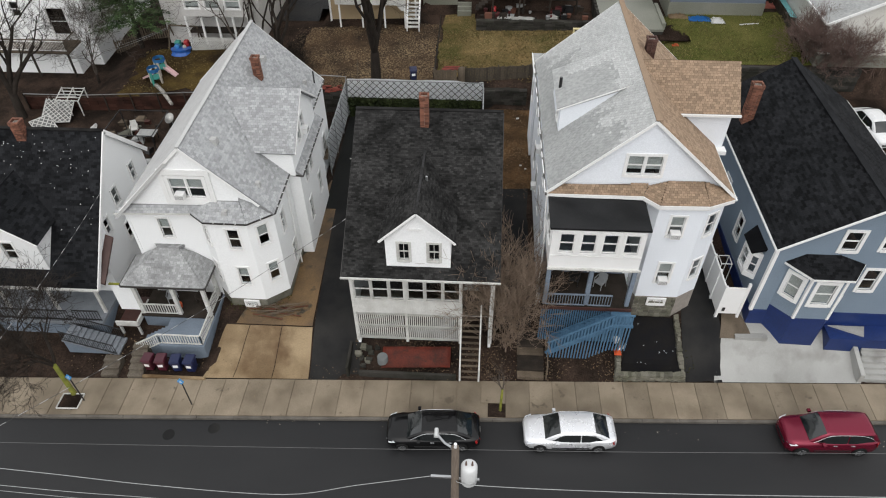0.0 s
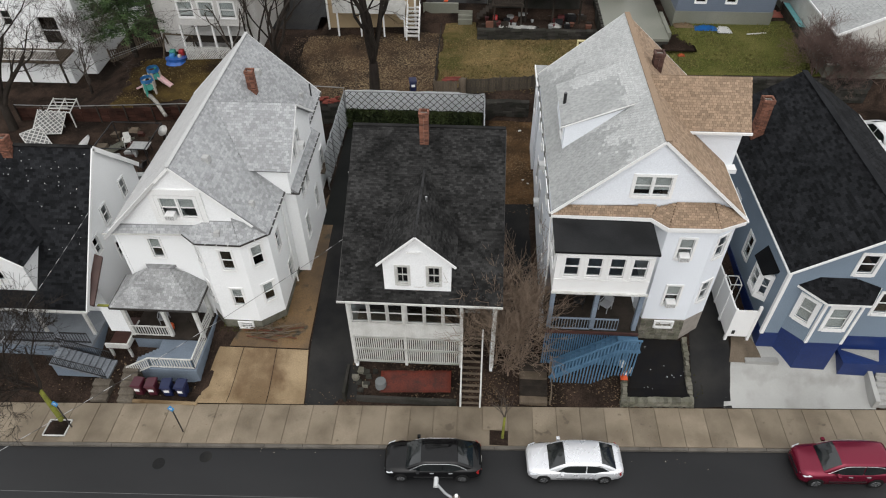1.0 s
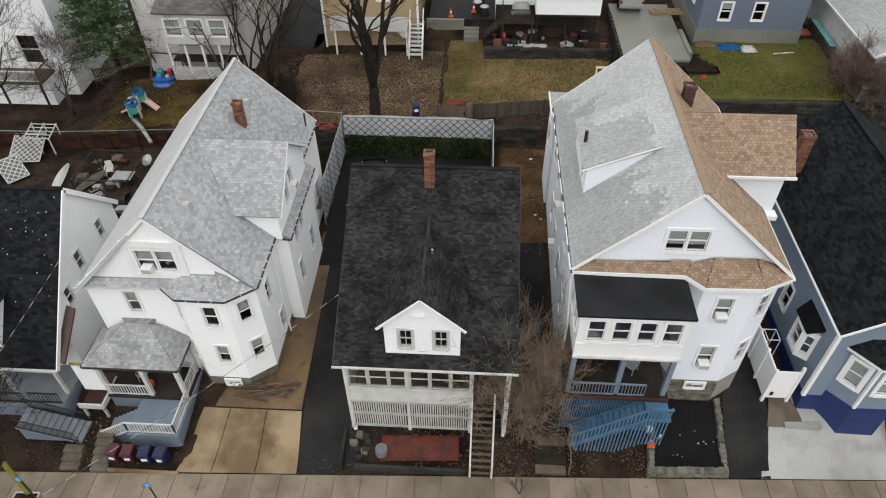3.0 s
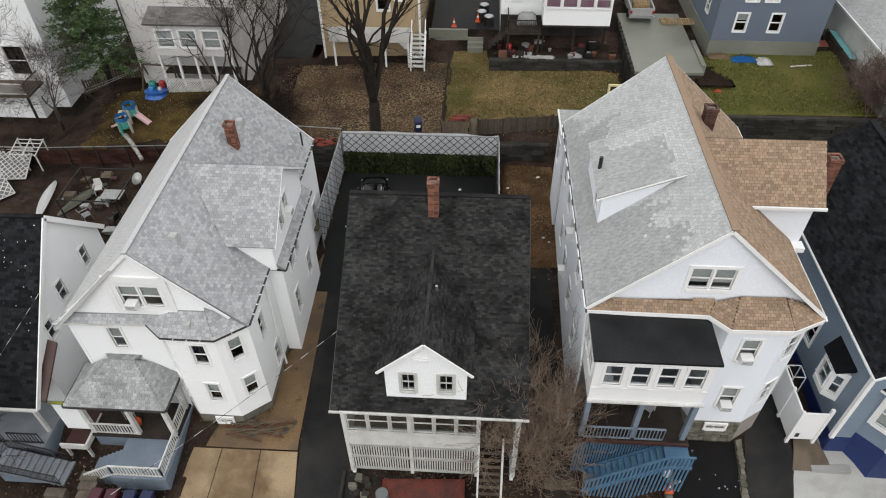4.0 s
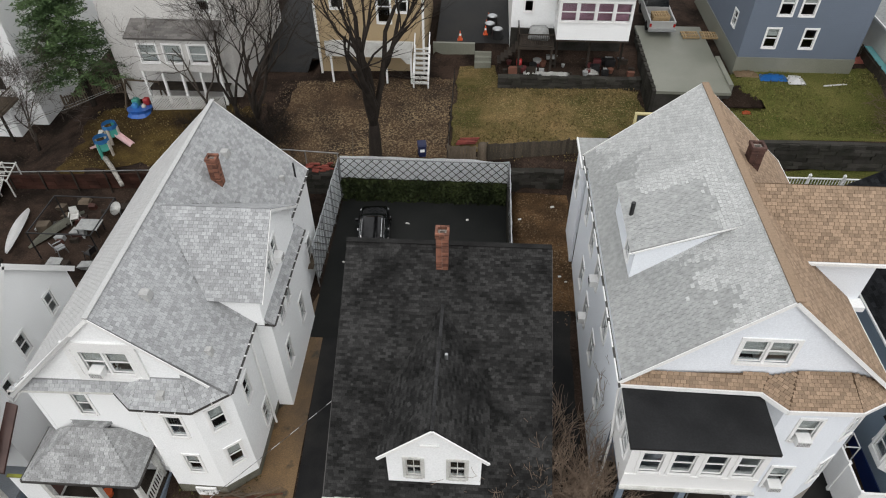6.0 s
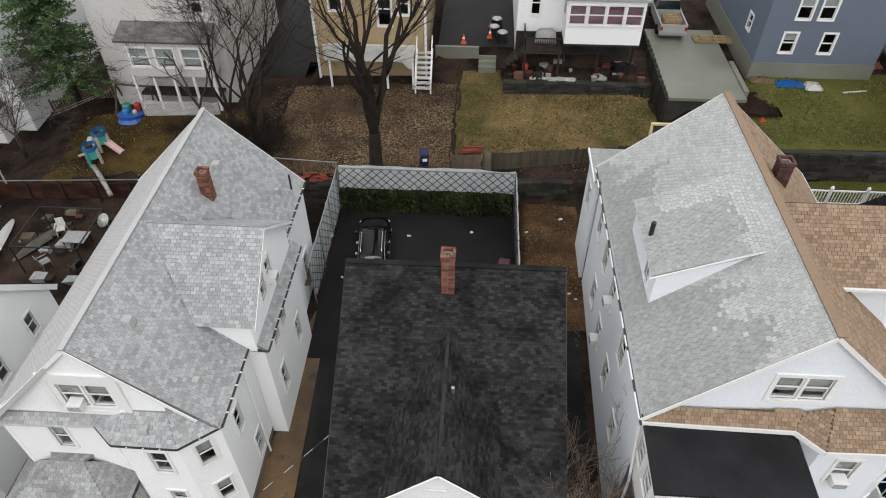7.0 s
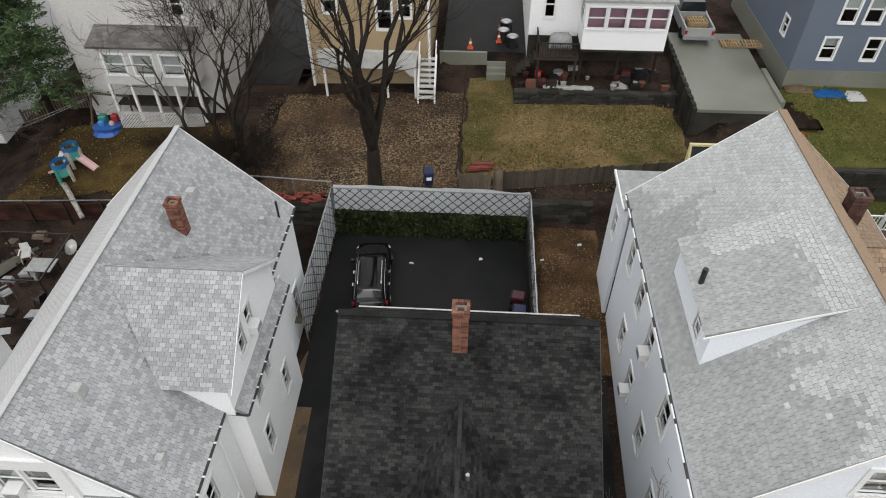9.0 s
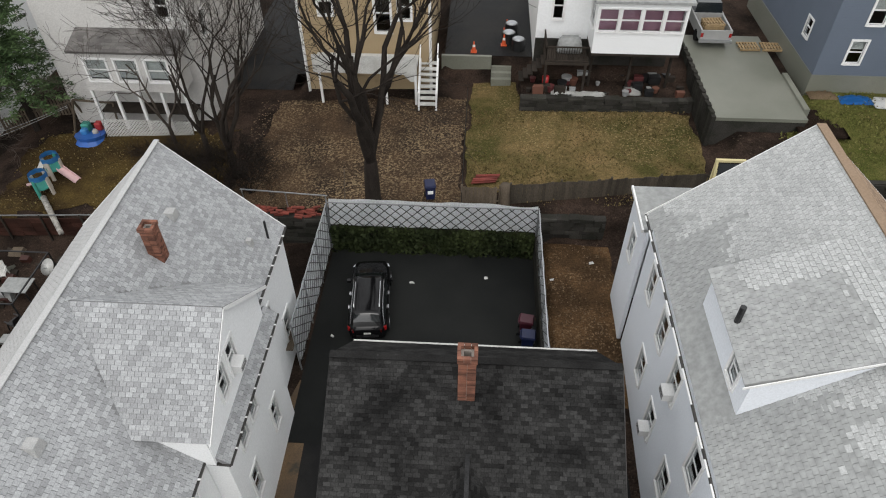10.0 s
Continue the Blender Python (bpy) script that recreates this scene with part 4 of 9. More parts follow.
    trim_bar(h, "gutter", (-9.4, 30.72, 7.85), (-9.4, 36.8, 7.85), 0.08, 0.09, GUTTER)
    trim_bar(h, "gutter", (-10.2, 30.72, 7.9), (-9.4, 30.72, 7.85), 0.08, 0.09, GUTTER)
    for ga, gb in (((-13.87, 26.2, 8.03), (-11.48, 26.17, 8.03)), ((-11.48, 26.17, 8.03), (-10.2, 27.15, 8.03)), ((-10.16, 27.15, 8.05), (-10.16, 30.7, 8.05)), ((-9.4, 30.72, 7.9), (-9.4, 36.8, 7.9)), ((-10.15, 36.8, 8.05), (-10.15, 41.4, 8.05))):
        ga, gb = Vector(ga), Vector(gb)
        k = max(2, int((gb - ga).length / 0.55))
        d = (gb - ga).normalized()
        bm = bmesh.new()
        for i in range(1, k):
            c0 = ga.lerp(gb, i / k)
            beam(bm, c0 - d * 0.03, c0 + d * 0.03, 0.13, 0.02)
        pieces("gutter_strap", bm, TRIM, h)
    facade(h, (R, y1), (R, B), rect(B - y1, 1.6, 7.95), [(0.9, 1.6, 5.6, 7.0), (2.6, 3.3, 3.4, 4.9)], WHITE)
    trim_bar(h, "gutter", (-10.16, 36.8, 8.0), (-10.16, 41.4, 8.0), 0.08, 0.08, GUTTER)
    bm = bmesh.new()
    tube(bm, [(-10.22, 29.9, 7.9), (-10.24, 29.85, 4.5), (-10.2, 29.8, 1.7)], [0.05] * 3, 8)
    part("downspout", bm, TRIM, h)
    for cx, cy, s in ((-13.2, 38.6, 0.45), (-11.0, 39.5, 0.28), (-13.4, 29.2, 0.45), (-11.2, 28.3, 0.32), (-12.7, 26.65, 0.36)):
        z = rz - (cx - ridge_x) * (rz - ez) / 4.57
        z = z if cy > 27 else 8.36
        bm = bmesh.new()
        vs = box(bm, cx - s / 2, cx + s / 2, cy - s / 2, cy + s / 2, z - 0.15, z + 0.18)
        for v in vs[4:]:
            v.co.x += (cx - v.co.x) * 0.25
            v.co.y += (cy - v.co.y) * 0.25
        part("roof_vent", bm, mat("grey_vent", (0.42, 0.42, 0.41), 0.6, (0.3, 0.3, 0.3), 3, 30, 0.5, 0.1), h)
    bm = bmesh.new()
    tube(bm, [(-10.55, 40.3, 8.3), (-10.55, 40.3, 9.3)], [0.05, 0.05], 8)
    part("vent_pipe", bm, BLACK_METAL, h)
    # hipped front porch on a blue base
    e = [(-19.35, 25.1, 4.0), (-14.45, 25.1, 4.0), (-14.45, 27.6, 4.0), (-19.35, 27.6, 4.0)]
    t0, t1 = (-17.4, 26.9, 5.4), (-16.2, 26.9, 5.4)
    for pts in ([e[0], e[1], t1, t0], [e[1], e[2], (-15.6, 27.2, 4.9), t1], [e[3], e[0], t0, (-18.4, 27.2, 4.8)], [t0, t1, (-15.8, 27.4, 5.35), (-17.8, 27.4, 5.35)]):
        roof_plane(h, pts, PORCH_ROOF, 0.21, 0.15, 0.014, "bay", name="porch_roof")
    for a, b in zip(e[:2] + e[:1], (e[1], e[2], e[3])):
        trim_bar(h, "gutter", (a[0], a[1], 3.95), (b[0], b[1], 3.95), 0.12, 0.12, GUTTER)
    bm = bmesh.new()
    box(bm, -19.1, -14.65, 25.3, 27.1, 3.72, 3.88)
    part("porch_ceiling", bm, PORCH_BLUE, h)
    for x, y in ((-18.85, 25.4), (-16.6, 25.4), (-14.8, 25.4), (-14.8, 27.0)):
        bm = bmesh.new()
        box(bm, x - 0.1, x + 0.1, y - 0.1, y + 0.1, 1.35, 3.8)
        part("porch_post", bm, OLD_TRIM, h)
    bm = bmesh.new()
    box(bm, -19.0, -14.65, 25.2, 27.2, 1.25, 1.4)
    part("porch_floor", bm, DARK_WOOD, h)
    bm = bmesh.new()
    box(bm, -17.2, -14.55, 23.15, 25.25, -0.1, 1.2)
    part("porch_base", bm, PORCH_BLUE, h, "blue painted base under the porch")
    bm = bmesh.new()
    box(bm, -18.9, -14.55, 25.25, 27.2, -0.1, 1.25)
    part("porch_base", bm, PORCH_BLUE, h)
    bm = bmesh.new()
    box(bm, -20.1, -18.95, 25.32, 25.4, 1.7, 3.8)
    sc = part("porch_screen", bm, WHITE, h, "white boarded screen beside the porch")
    trim_bar(h, "screen_cap", (-20.15, 25.36, 3.84), (-18.9, 25.36, 3.84), 0.14, 0.07, MOSS_BARK)
    rails = [((-18.85, 25.3, 1.4), (-16.6, 25.3, 1.4)), ((-14.75, 25.4, 1.4), (-14.75, 27.0, 1.4)), ((-17.1, 23.25, 1.2), (-14.65, 23.25, 1.2)), ((-14.65, 23.25, 1.2), (-14.65, 25.3, 1.2)), ((-18.6, 23.25, 0.25), (-17.1, 23.25, 1.2))]
    for i in range(6):
        bm = bmesh.new()
        box(bm, -18.7 + i * 0.27, -18.4 + i * 0.27, 23.3, 24.6, -0.1, 0.3 + i * 0.17)
        part("stair_tread", bm, PORCH_BLUE, h)
    for p, q in rails:
        p, q = Vector(p), Vector(q)
        trim_bar(h, "rail", p + Vector((0, 0, 0.85)), q + Vector((0, 0, 0.85)), 0.07, 0.07, OLD_TRIM)
        trim_bar(h, "rail", p + Vector((0, 0, 0.12)), q + Vector((0, 0, 0.12)), 0.06, 0.06, OLD_TRIM)
        n = int((q - p).length / 0.15)
        bm = bmesh.new()
        for i in range(n + 1):
            r = p.lerp(q, i / n)
            box(bm, r.x - 0.022, r.x + 0.022, r.y - 0.022, r.y + 0.022, r.z + 0.1, r.z + 0.86)
        pieces("baluster", bm, OLD_TRIM, h)
    return h


build_bay_house()
chimney("chimney", -13.0, 36.75, 10.2, 12.15, 0.46, 0.46, BRICK, "leaning red brick chimney on the grey roof")
# ---- tall pale house with a two-coloured roof ----
def build_tall_house():
    h = thing("tall_house", 8.9, 33.5, 1.8, "tall pale two-storey house, roof half grey slate and half tan", "house")
    L, R, F, B = 4.55, 13.3, 27.2, 40.2
    rx, rz, ez = 8.98, 14.44, 10.35
    coated = lambda p: p.x < 6.5 + 1.3 * noise.noise(Vector((p.y * 0.45, p.x * 0.3, 2))) + 0.6 * noise.noise(Vector((p.y * 1.9, p.x * 1.9, 5))) + 0.45 * noise.noise(Vector((p.y * 7.3, p.x * 7.3, 5))) + 0.12 * (33 - p.y) * (p.y < 38.4) - 2.2 * (p.y > 38.4)
    dorm = lambda p: 31.4 < p.y < 35.4 and p.x < 8.3
    roof_plane(h, [(4.3, 40.4, ez), (4.3, 26.9, ez), (rx, 27.22, rz), (rx, 40.4, rz)], SLATE_ROOF, 0.22, 0.145, 0.02, "slate", near=(3.0, 8.5, 4.8, 6.0), skip=lambda p: dorm(p) or coated(p),
               label="grey slate roof, its lower part coated smooth")
    bm = bmesh.new()
    k = (rz - ez) / (rx - 4.25)
    slab(bm, [(4.3, 40.38, ez + 0.008), (4.3, 26.93, ez + 0.008), (rx - 0.05, 27.24, rz - 0.035), (rx - 0.05, 40.38, rz - 0.035)], 0.02)
    coat = part("roof_coating", bm, FLAT_GREY, h, "smooth grey coating, patchy over the slates")
    shingles(coat, [(4.3, 40.38, ez + 0.012), (4.3, 26.93, ez + 0.012), (rx - 0.05, 27.24, rz - 0.031), (rx - 0.05, 40.38, rz - 0.031)], 0.22, 0.145, 0.007, FLAT_COAT, "coat", skip=lambda p: dorm(p) or not coated(p))
    roof_plane(h, [(13.6, 26.9, ez), (13.6, 40.4, ez), (rx, 40.4, rz), (rx, 27.22, rz)], TAN_ROOF, 0.2, 0.135, 0.014, "tan", label="tan architectural shingles")
    trim_bar(h, "ridge_cap", (rx + 0.08, 27.18, rz + 0.02), (rx + 0.08, 40.4, rz + 0.02), 0.3, 0.05, TAN_ROOF)
    for x in (4.2, 13.65):
        trim_bar(h, "rake_board", (x, 26.86, ez - 0.08), (rx, 27.19, rz - 0.08), 0.03, 0.15)
        trim_bar(h, "rake_board", (x, 40.42, ez - 0.09), (rx, 40.42, rz - 0.07), 0.03, 0.12)
        trim_bar(h, "gutter", (x, 26.7, ez - 0.09), (x, 40.4, ez - 0.09), 0.07, 0.08, GUTTER if x < rx else None)
    strap_rng = random.Random(12)
    y = 26.9
    while y < 40.2:
        ln = strap_rng.uniform(0.5, 1.6)
        trim_bar(h, "gutter_lining", (4.165, y, ez - 0.05), (4.165, min(40.3, y + ln), ez - 0.05), 0.05, 0.03, TRIM)
        y += ln + strap_rng.uniform(0.1, 0.7)
    facade(h, (L, F + 0.1), (R, F + 0.1), [(0, 9.9), (R - L, 9.9), (R - L, 10.3), (rx - L, 14.25), (0, 10.3)], [(3.5, 5.2, 11.25, 12.38, {"double": True, "casing": 0.15, "blind": 0.75})], COOL)
    facade(h, (L, B), (L, F), rect(B - F, 1.6, 10.3), [(1.2, 1.9, 7.6, 9.1), (3.4, 4.2, 7.6, 9.1), (5.6, 6.4, 7.6, 9.1, {"ac": True}), (8.6, 9.4, 7.6, 9.1), (2.6, 3.4, 4.4, 5.9), (4.9, 5.7, 4.2, 5.7, {"ac": True}), (7.4, 8.2, 4.4, 5.9), (10.0, 10.7, 4.4, 5.6)], COOL)
    facade(h, (R, F - 0.2), (R, B), rect(B - F + 0.2, 1.8, 10.3), [(2.5, 3.2, 7.4, 8.9), (5.5, 6.3, 7.4, 8.9), (3.5, 4.3, 4.2, 5.7)], COOL)
    facade(h, (R, B), (L, B), [(0, 2), (R - L, 2), (R - L, 10.3), (R - rx, 14.2), (0, 10.3)], [(2, 2.8, 7.5, 9), (5.5, 6.3, 7.5, 9)], COOL)
    facade(h, (L, F + 0.02), (9.5, F + 0.02), rect(4.95, 1.8, 10.0), [(0.8, 1.6, 4.9, 6.4), (2.6, 3.5, 4.5, 6.6)], COOL)
    # bay on the front corner
    bay = [(9.5, 27.2), (9.85, 26.28), (12.17, 26.28), (13.3, 27.0)]
    wins = [[], [(0.75, 1.45, 8.15, 9.45, {"blind": 0.6, "ac": True}), (0.85, 1.55, 4.75, 6.15, {"blind": 0.5, "ac": True})], [(0.4, 1.0, 8.0, 9.4), (0.4, 1.0, 4.8, 6.2)]]
    for a, b, ws in zip(bay, bay[1:], wins):
        ln = math.hypot(b[0] - a[0], b[1] - a[1])
        facade(h, a, b, rect(ln, 3.5, 10.25), ws, COOL)
        bm = bmesh.new()
        wall(bm, a, b, rect(ln, 1.0, 3.5), (), 0.3)
        part("foundation", bm, MORTAR, h)
    stone_base(h, 9.85, 12.17, 26.26, 1.7, 3.45, 0.3, STONE, random.Random(2))
    window(h, (9.85, 26.2), (12.17, 26.2), 0.8, 1.65, 3.0, 3.35)
    # tan skirt roof along the front
    eave = [(4.22, 26.85, 10.24), (9.05, 26.7, 10.36), (9.75, 26.0, 10.36), (12.2, 26.05, 10.36), (13.6, 26.8, 10.24)]
    inner = [(4.55, 27.2, 10.62), (9.3, 27.2, 10.76), (10.2, 27.2, 10.95), (12.0, 27.2, 10.95), (13.3, 27.2, 10.55)]
    for i in range(4):
        roof_plane(h, [eave[i], eave[i + 1], inner[i + 1], inner[i]], TAN_ROOF, 0.2, 0.135, 0.014, "tan", name="skirt_roof")
        trim_bar(h, "fascia", (*eave[i][:2], eave[i][2] - 0.1), (*eave[i + 1][:2], eave[i + 1][2] - 0.1), 0.1, 0.18)
        bm = bmesh.new()
        prism(bm, [(*eave[i][:2], 10.08), (*eave[i + 1][:2], 10.08), (*inner[i + 1][:2], 10.08), (*inner[i][:2], 10.08)], (0, 0, 0.05))
        part("soffit", bm, TRIM, h)
    # shed dormer on the slate side
    zt0, zt1 = 12.42, 14.15
    grey_top = lambda p: p.x < 7.9 + 0.4 * noise.noise(Vector((p.y * 0.8, p.x * 0.5, 7))) + 0.4 * noise.noise(Vector((p.y * 7.3, p.x * 7.3, 3))) - 2.4 * (p.y > 34.3)
    dr = roof_plane(h, [(4.82, 35.45, zt0), (4.82, 31.3, zt0), (8.82, 31.2, zt1), (8.82, 35.45, zt1)], FLAT_GREY, bare=True, name="dormer_roof")
    shingles(dr, [(4.82, 35.45, zt0), (4.82, 31.3, zt0), (8.82, 31.2, zt1), (8.82, 35.45, zt1)], 0.22, 0.145, 0.018, SLATE_ROOF, "slate", skip=lambda p: grey_top(p))
    shingles(dr, [(4.82, 35.45, zt0 + 0.004), (4.82, 31.3, zt0 + 0.004), (8.82, 31.2, zt1 + 0.004), (8.82, 35.45, zt1 + 0.004)], 0.22, 0.145, 0.006, FLAT_COAT, "coat", skip=lambda p: not grey_top(p))
    part_edge = lambda y: trim_bar(h, "dormer_edge", (4.77, y, zt0 - 0.06), (8.87, y, zt1 - 0.02), 0.03, 0.07)
    part_edge(31.22)
    zr = lambda x: ez + (x - 4.25) * k
    for y in (31.32, 35.2):
        bm = bmesh.new()
        prism(bm, [(5.028, y, zr(5.02) - 0.1), (5.028, y, zt0 - 0.02), (8.57, y, zt1 - 0.12), (8.67, y, zr(8.67) - 0.1)], (0, 0.14, 0))
        part("dormer_cheek", bm, COOL, h)
    facade(h, (5.02, 35.34), (5.02, 31.32), rect(4.02, zr(5.02) - 0.15, zt0 - 0.02), [(2.75, 3.35, 11.3, 12.2)], COOL)
    bm = bmesh.new()
    tube(bm, [(5.11, 33.32, 12.45), (5.11, 33.32, 13.15)], [0.09, 0.09], 8)
    part("vent_pipe", bm, BLACK_METAL, h, "black plastic vent pipe")
    # tan cross gable on the other side
    roof_plane(h, [(11.0, 31.15, 12.42), (14.35, 31.15, 12.42), (14.35, 33.2, 14.4), (rx + 0.1, 33.2, 14.4)], TAN_ROOF, 0.2, 0.135, 0.014, "tan", near=(0.6, 3.3, 0.6, 2.7), name="cross_roof")
    roof_plane(h, [(14.35, 35.25, 12.42), (11.0, 35.25, 12.42), (rx + 0.1, 33.2, 14.4), (14.35, 33.2, 14.4)], TAN_ROOF, 0.2, 0.135, 0.014, "tan", name="cross_roof")
    facade(h, (14.05, 31.4), (14.05, 35.0), [(0, 10.2), (3.6, 10.2), (3.6, 12.5), (1.8, 14.2), (0, 12.5)], [(1.4, 2.2, 11.2, 12.6)], COOL)
    bm = bmesh.new()
    prism(bm, [(13.2, 31.39, 10.2), (14.042, 31.39, 10.2), (14.042, 31.39, 12.4), (11.3, 31.4, 12.4)], (0, 0.14, 0))
    part("dormer_cheek", bm, COOL, h)
    trim_bar(h, "gutter", (11.2, 31.1, 12.35), (14.4, 31.1, 12.35), 0.1, 0.12)
    trim_bar(h, "bracket", (13.5, 31.2, 10.1), (14.2, 31.2, 10.1), 0.5, 0.25)
    # rear flat-roofed wing
    bm = bmesh.new()
    box(bm, 4.3, 9.5, 40.42, 43.1, 9.35, 9.5)
    part("flat_roof", bm, FLAT_GREY, h)
    facade(h, (9.4, 43.0), (4.4, 43.0), rect(5.0, 2.4, 9.34), [(1, 1.8, 5, 6.4)], COOL)
    facade(h, (4.4, 43.0), (4.4, 40.4), rect(2.6, 2.4, 9.34), [(0.9, 1.6, 6.8, 8.2)], COOL)
    facade(h, (9.4, 40.4), (9.4, 43.0), rect(2.6, 2.4, 9.34), (), COOL)
    trim_bar(h, "gutter", (4.25, 40.4, 9.42), (4.25, 43.15, 9.42), 0.08, 0.16)
    # enclosed upper porch with a black flat roof, over an open porch
    x0, x1, yf = 4.48, 9.1, 24.68
    bm = bmesh.new()
    prism(bm, [(x0 - 0.14, yf - 0.16, 9.86), (x1 + 0.12, yf - 0.16, 9.86), (x1 + 0.08, F, 10.0), (x0 - 0.14, F, 10.0)], (0, 0, 0.12))
    part("porch_roof", bm, BLACK_FLAT, h, "flat black rubber roof with a wet sheen")
    facade(h, (x0, yf), (x1, yf), rect(x1 - x0, 7.15, 9.85), [(0.42 + i * 1.07, 0.42 + i * 1.07 + 0.72, 8.24, 9.5, {"blind": 0.0}) for i in range(4)], TRIM, casing=0.12)
    facade(h, (x0, F), (x0, yf), rect(F - yf, 7.15, 9.85), [(0.3, 1.0, 8.42, 9.45), (1.4, 2.1, 8.42, 9.45)], TRIM)
    facade(h, (x1, yf), (x1, F), rect(F - yf, 7.15, 9.85), (), TRIM)
    trim_bar(h, "belt_trim", (x0, yf - 0.01, 8.0), (x1, yf - 0.01, 8.0), 0.05, 0.05)
    trim_bar(h, "belt_trim", (x0 - 0.02, yf - 0.05, 7.1), (x1 + 0.1, yf - 0.05, 7.1), 0.12, 0.1, OLD_TRIM)
    bm = bmesh.new()
    box(bm, x0, x1, yf, F, 7.05, 7.15)
    part("porch_ceiling", bm, PORCH_BLUE, h)
    for x in (4.6, 6.8, 9.0):
        bm = bmesh.new()
        box(bm, x - 0.11, x + 0.11, yf, yf + 0.22, 4.3, 7.05)
        part("porch_post", bm, PORCH_BLUE, h)
    bm = bmesh.new()
    box(bm, x0 - 0.05, x1 + 0.15, yf - 0.15, F, 4.15, 4.32)
    part("porch_floor", bm, DARK_WOOD, h)
    trim_bar(h, "floor_edge", (x0 - 0.1, yf - 0.2, 4.25), (x1 + 0.15, yf - 0.2, 4.25), 0.1, 0.16, RED_DECK)
    bm = bmesh.new()
    box(bm, x0 + 0.05, x1, F - 0.04, F, 4.32, 7.0)
    part("porch_back", bm, SLATE_SIDING, h, "dark blue-grey wall inside the porch")
    # blue slatted skirt and stair
    bm = bmesh.new()
    box(bm, x0 + 0.05, x1, yf + 0.1, yf + 0.16, 1.2, 4.15)
    part("skirt_backing", bm, DARK_WOOD, h)
    bm = bmesh.new()
    for i in range(38):
        x = x0 + i * (x1 - x0 + 0.1) / 38
        box(bm, x, x + 0.07, yf - 0.03, yf + 0.02, 1.3, 4.15)
    pieces("skirt_slat", bm, STAIR_BLUE, h)
    for i in range(14):
        f = i / 13
        bm = bmesh.new()
        xa = 5.0 + f * 3.2
        box(bm, xa, xa + 0.34, yf - 1.15, yf - 0.1, 1.55 + f * 2.4, 1.6 + f * 2.4)
        part("tread", bm, STAIR_BLUE, h)
    for y in (yf - 1.15, yf - 0.1):
        trim_bar(h, "stringer", (4.9, y, 1.45), (8.3, y, 4.0), 0.06, 0.3, STAIR_BLUE)
    for y in (yf - 1.2,):
        for z in (0.9, 0.15):
            trim_bar(h, "stair_rail", (4.9, y, 1.55 + z), (8.2, y, 4.05 + z), 0.07, 0.1, STAIR_BLUE)
            trim_bar(h, "stair_rail", (8.2, y, 4.05 + z), (9.2, y, 4.05 + z), 0.07, 0.1, STAIR_BLUE)
        bm = bmesh.new()
        for i in range(26):
            x = 4.95 + i * 0.165
            zz = min(1.55 + (x - 4.9) / 3.3 * 2.5, 4.05)
            box(bm, x, x + 0.07, y - 0.03, y + 0.02, max(1.2, zz - 2.0 if x > 6.4 else 1.2), zz + 0.9)
        pieces("baluster", bm, STAIR_BLUE, h)
    bm = bmesh.new()
    box(bm, 8.2, 9.25, yf - 1.2, yf - 0.1, 3.95, 4.1)
    part("landing", bm, STAIR_BLUE, h)
    bm = bmesh.new()
    tube(bm, [(4.35, 27.0, 10.2), (4.3, 27.0, 9.6), (4.4, 26.5, 7.0), (4.35, 26.3, 2.4)], [0.05] * 4, 8)
    part("downspout", bm, TRIM, h)
    return h


TALL_HOUSE = build_tall_house()
chimney("chimney", 10.2, 35.85, 12.8, 14.3, 0.52, 0.52, DARK_BRICK, "dark sooty brick chimney on the tan roof")


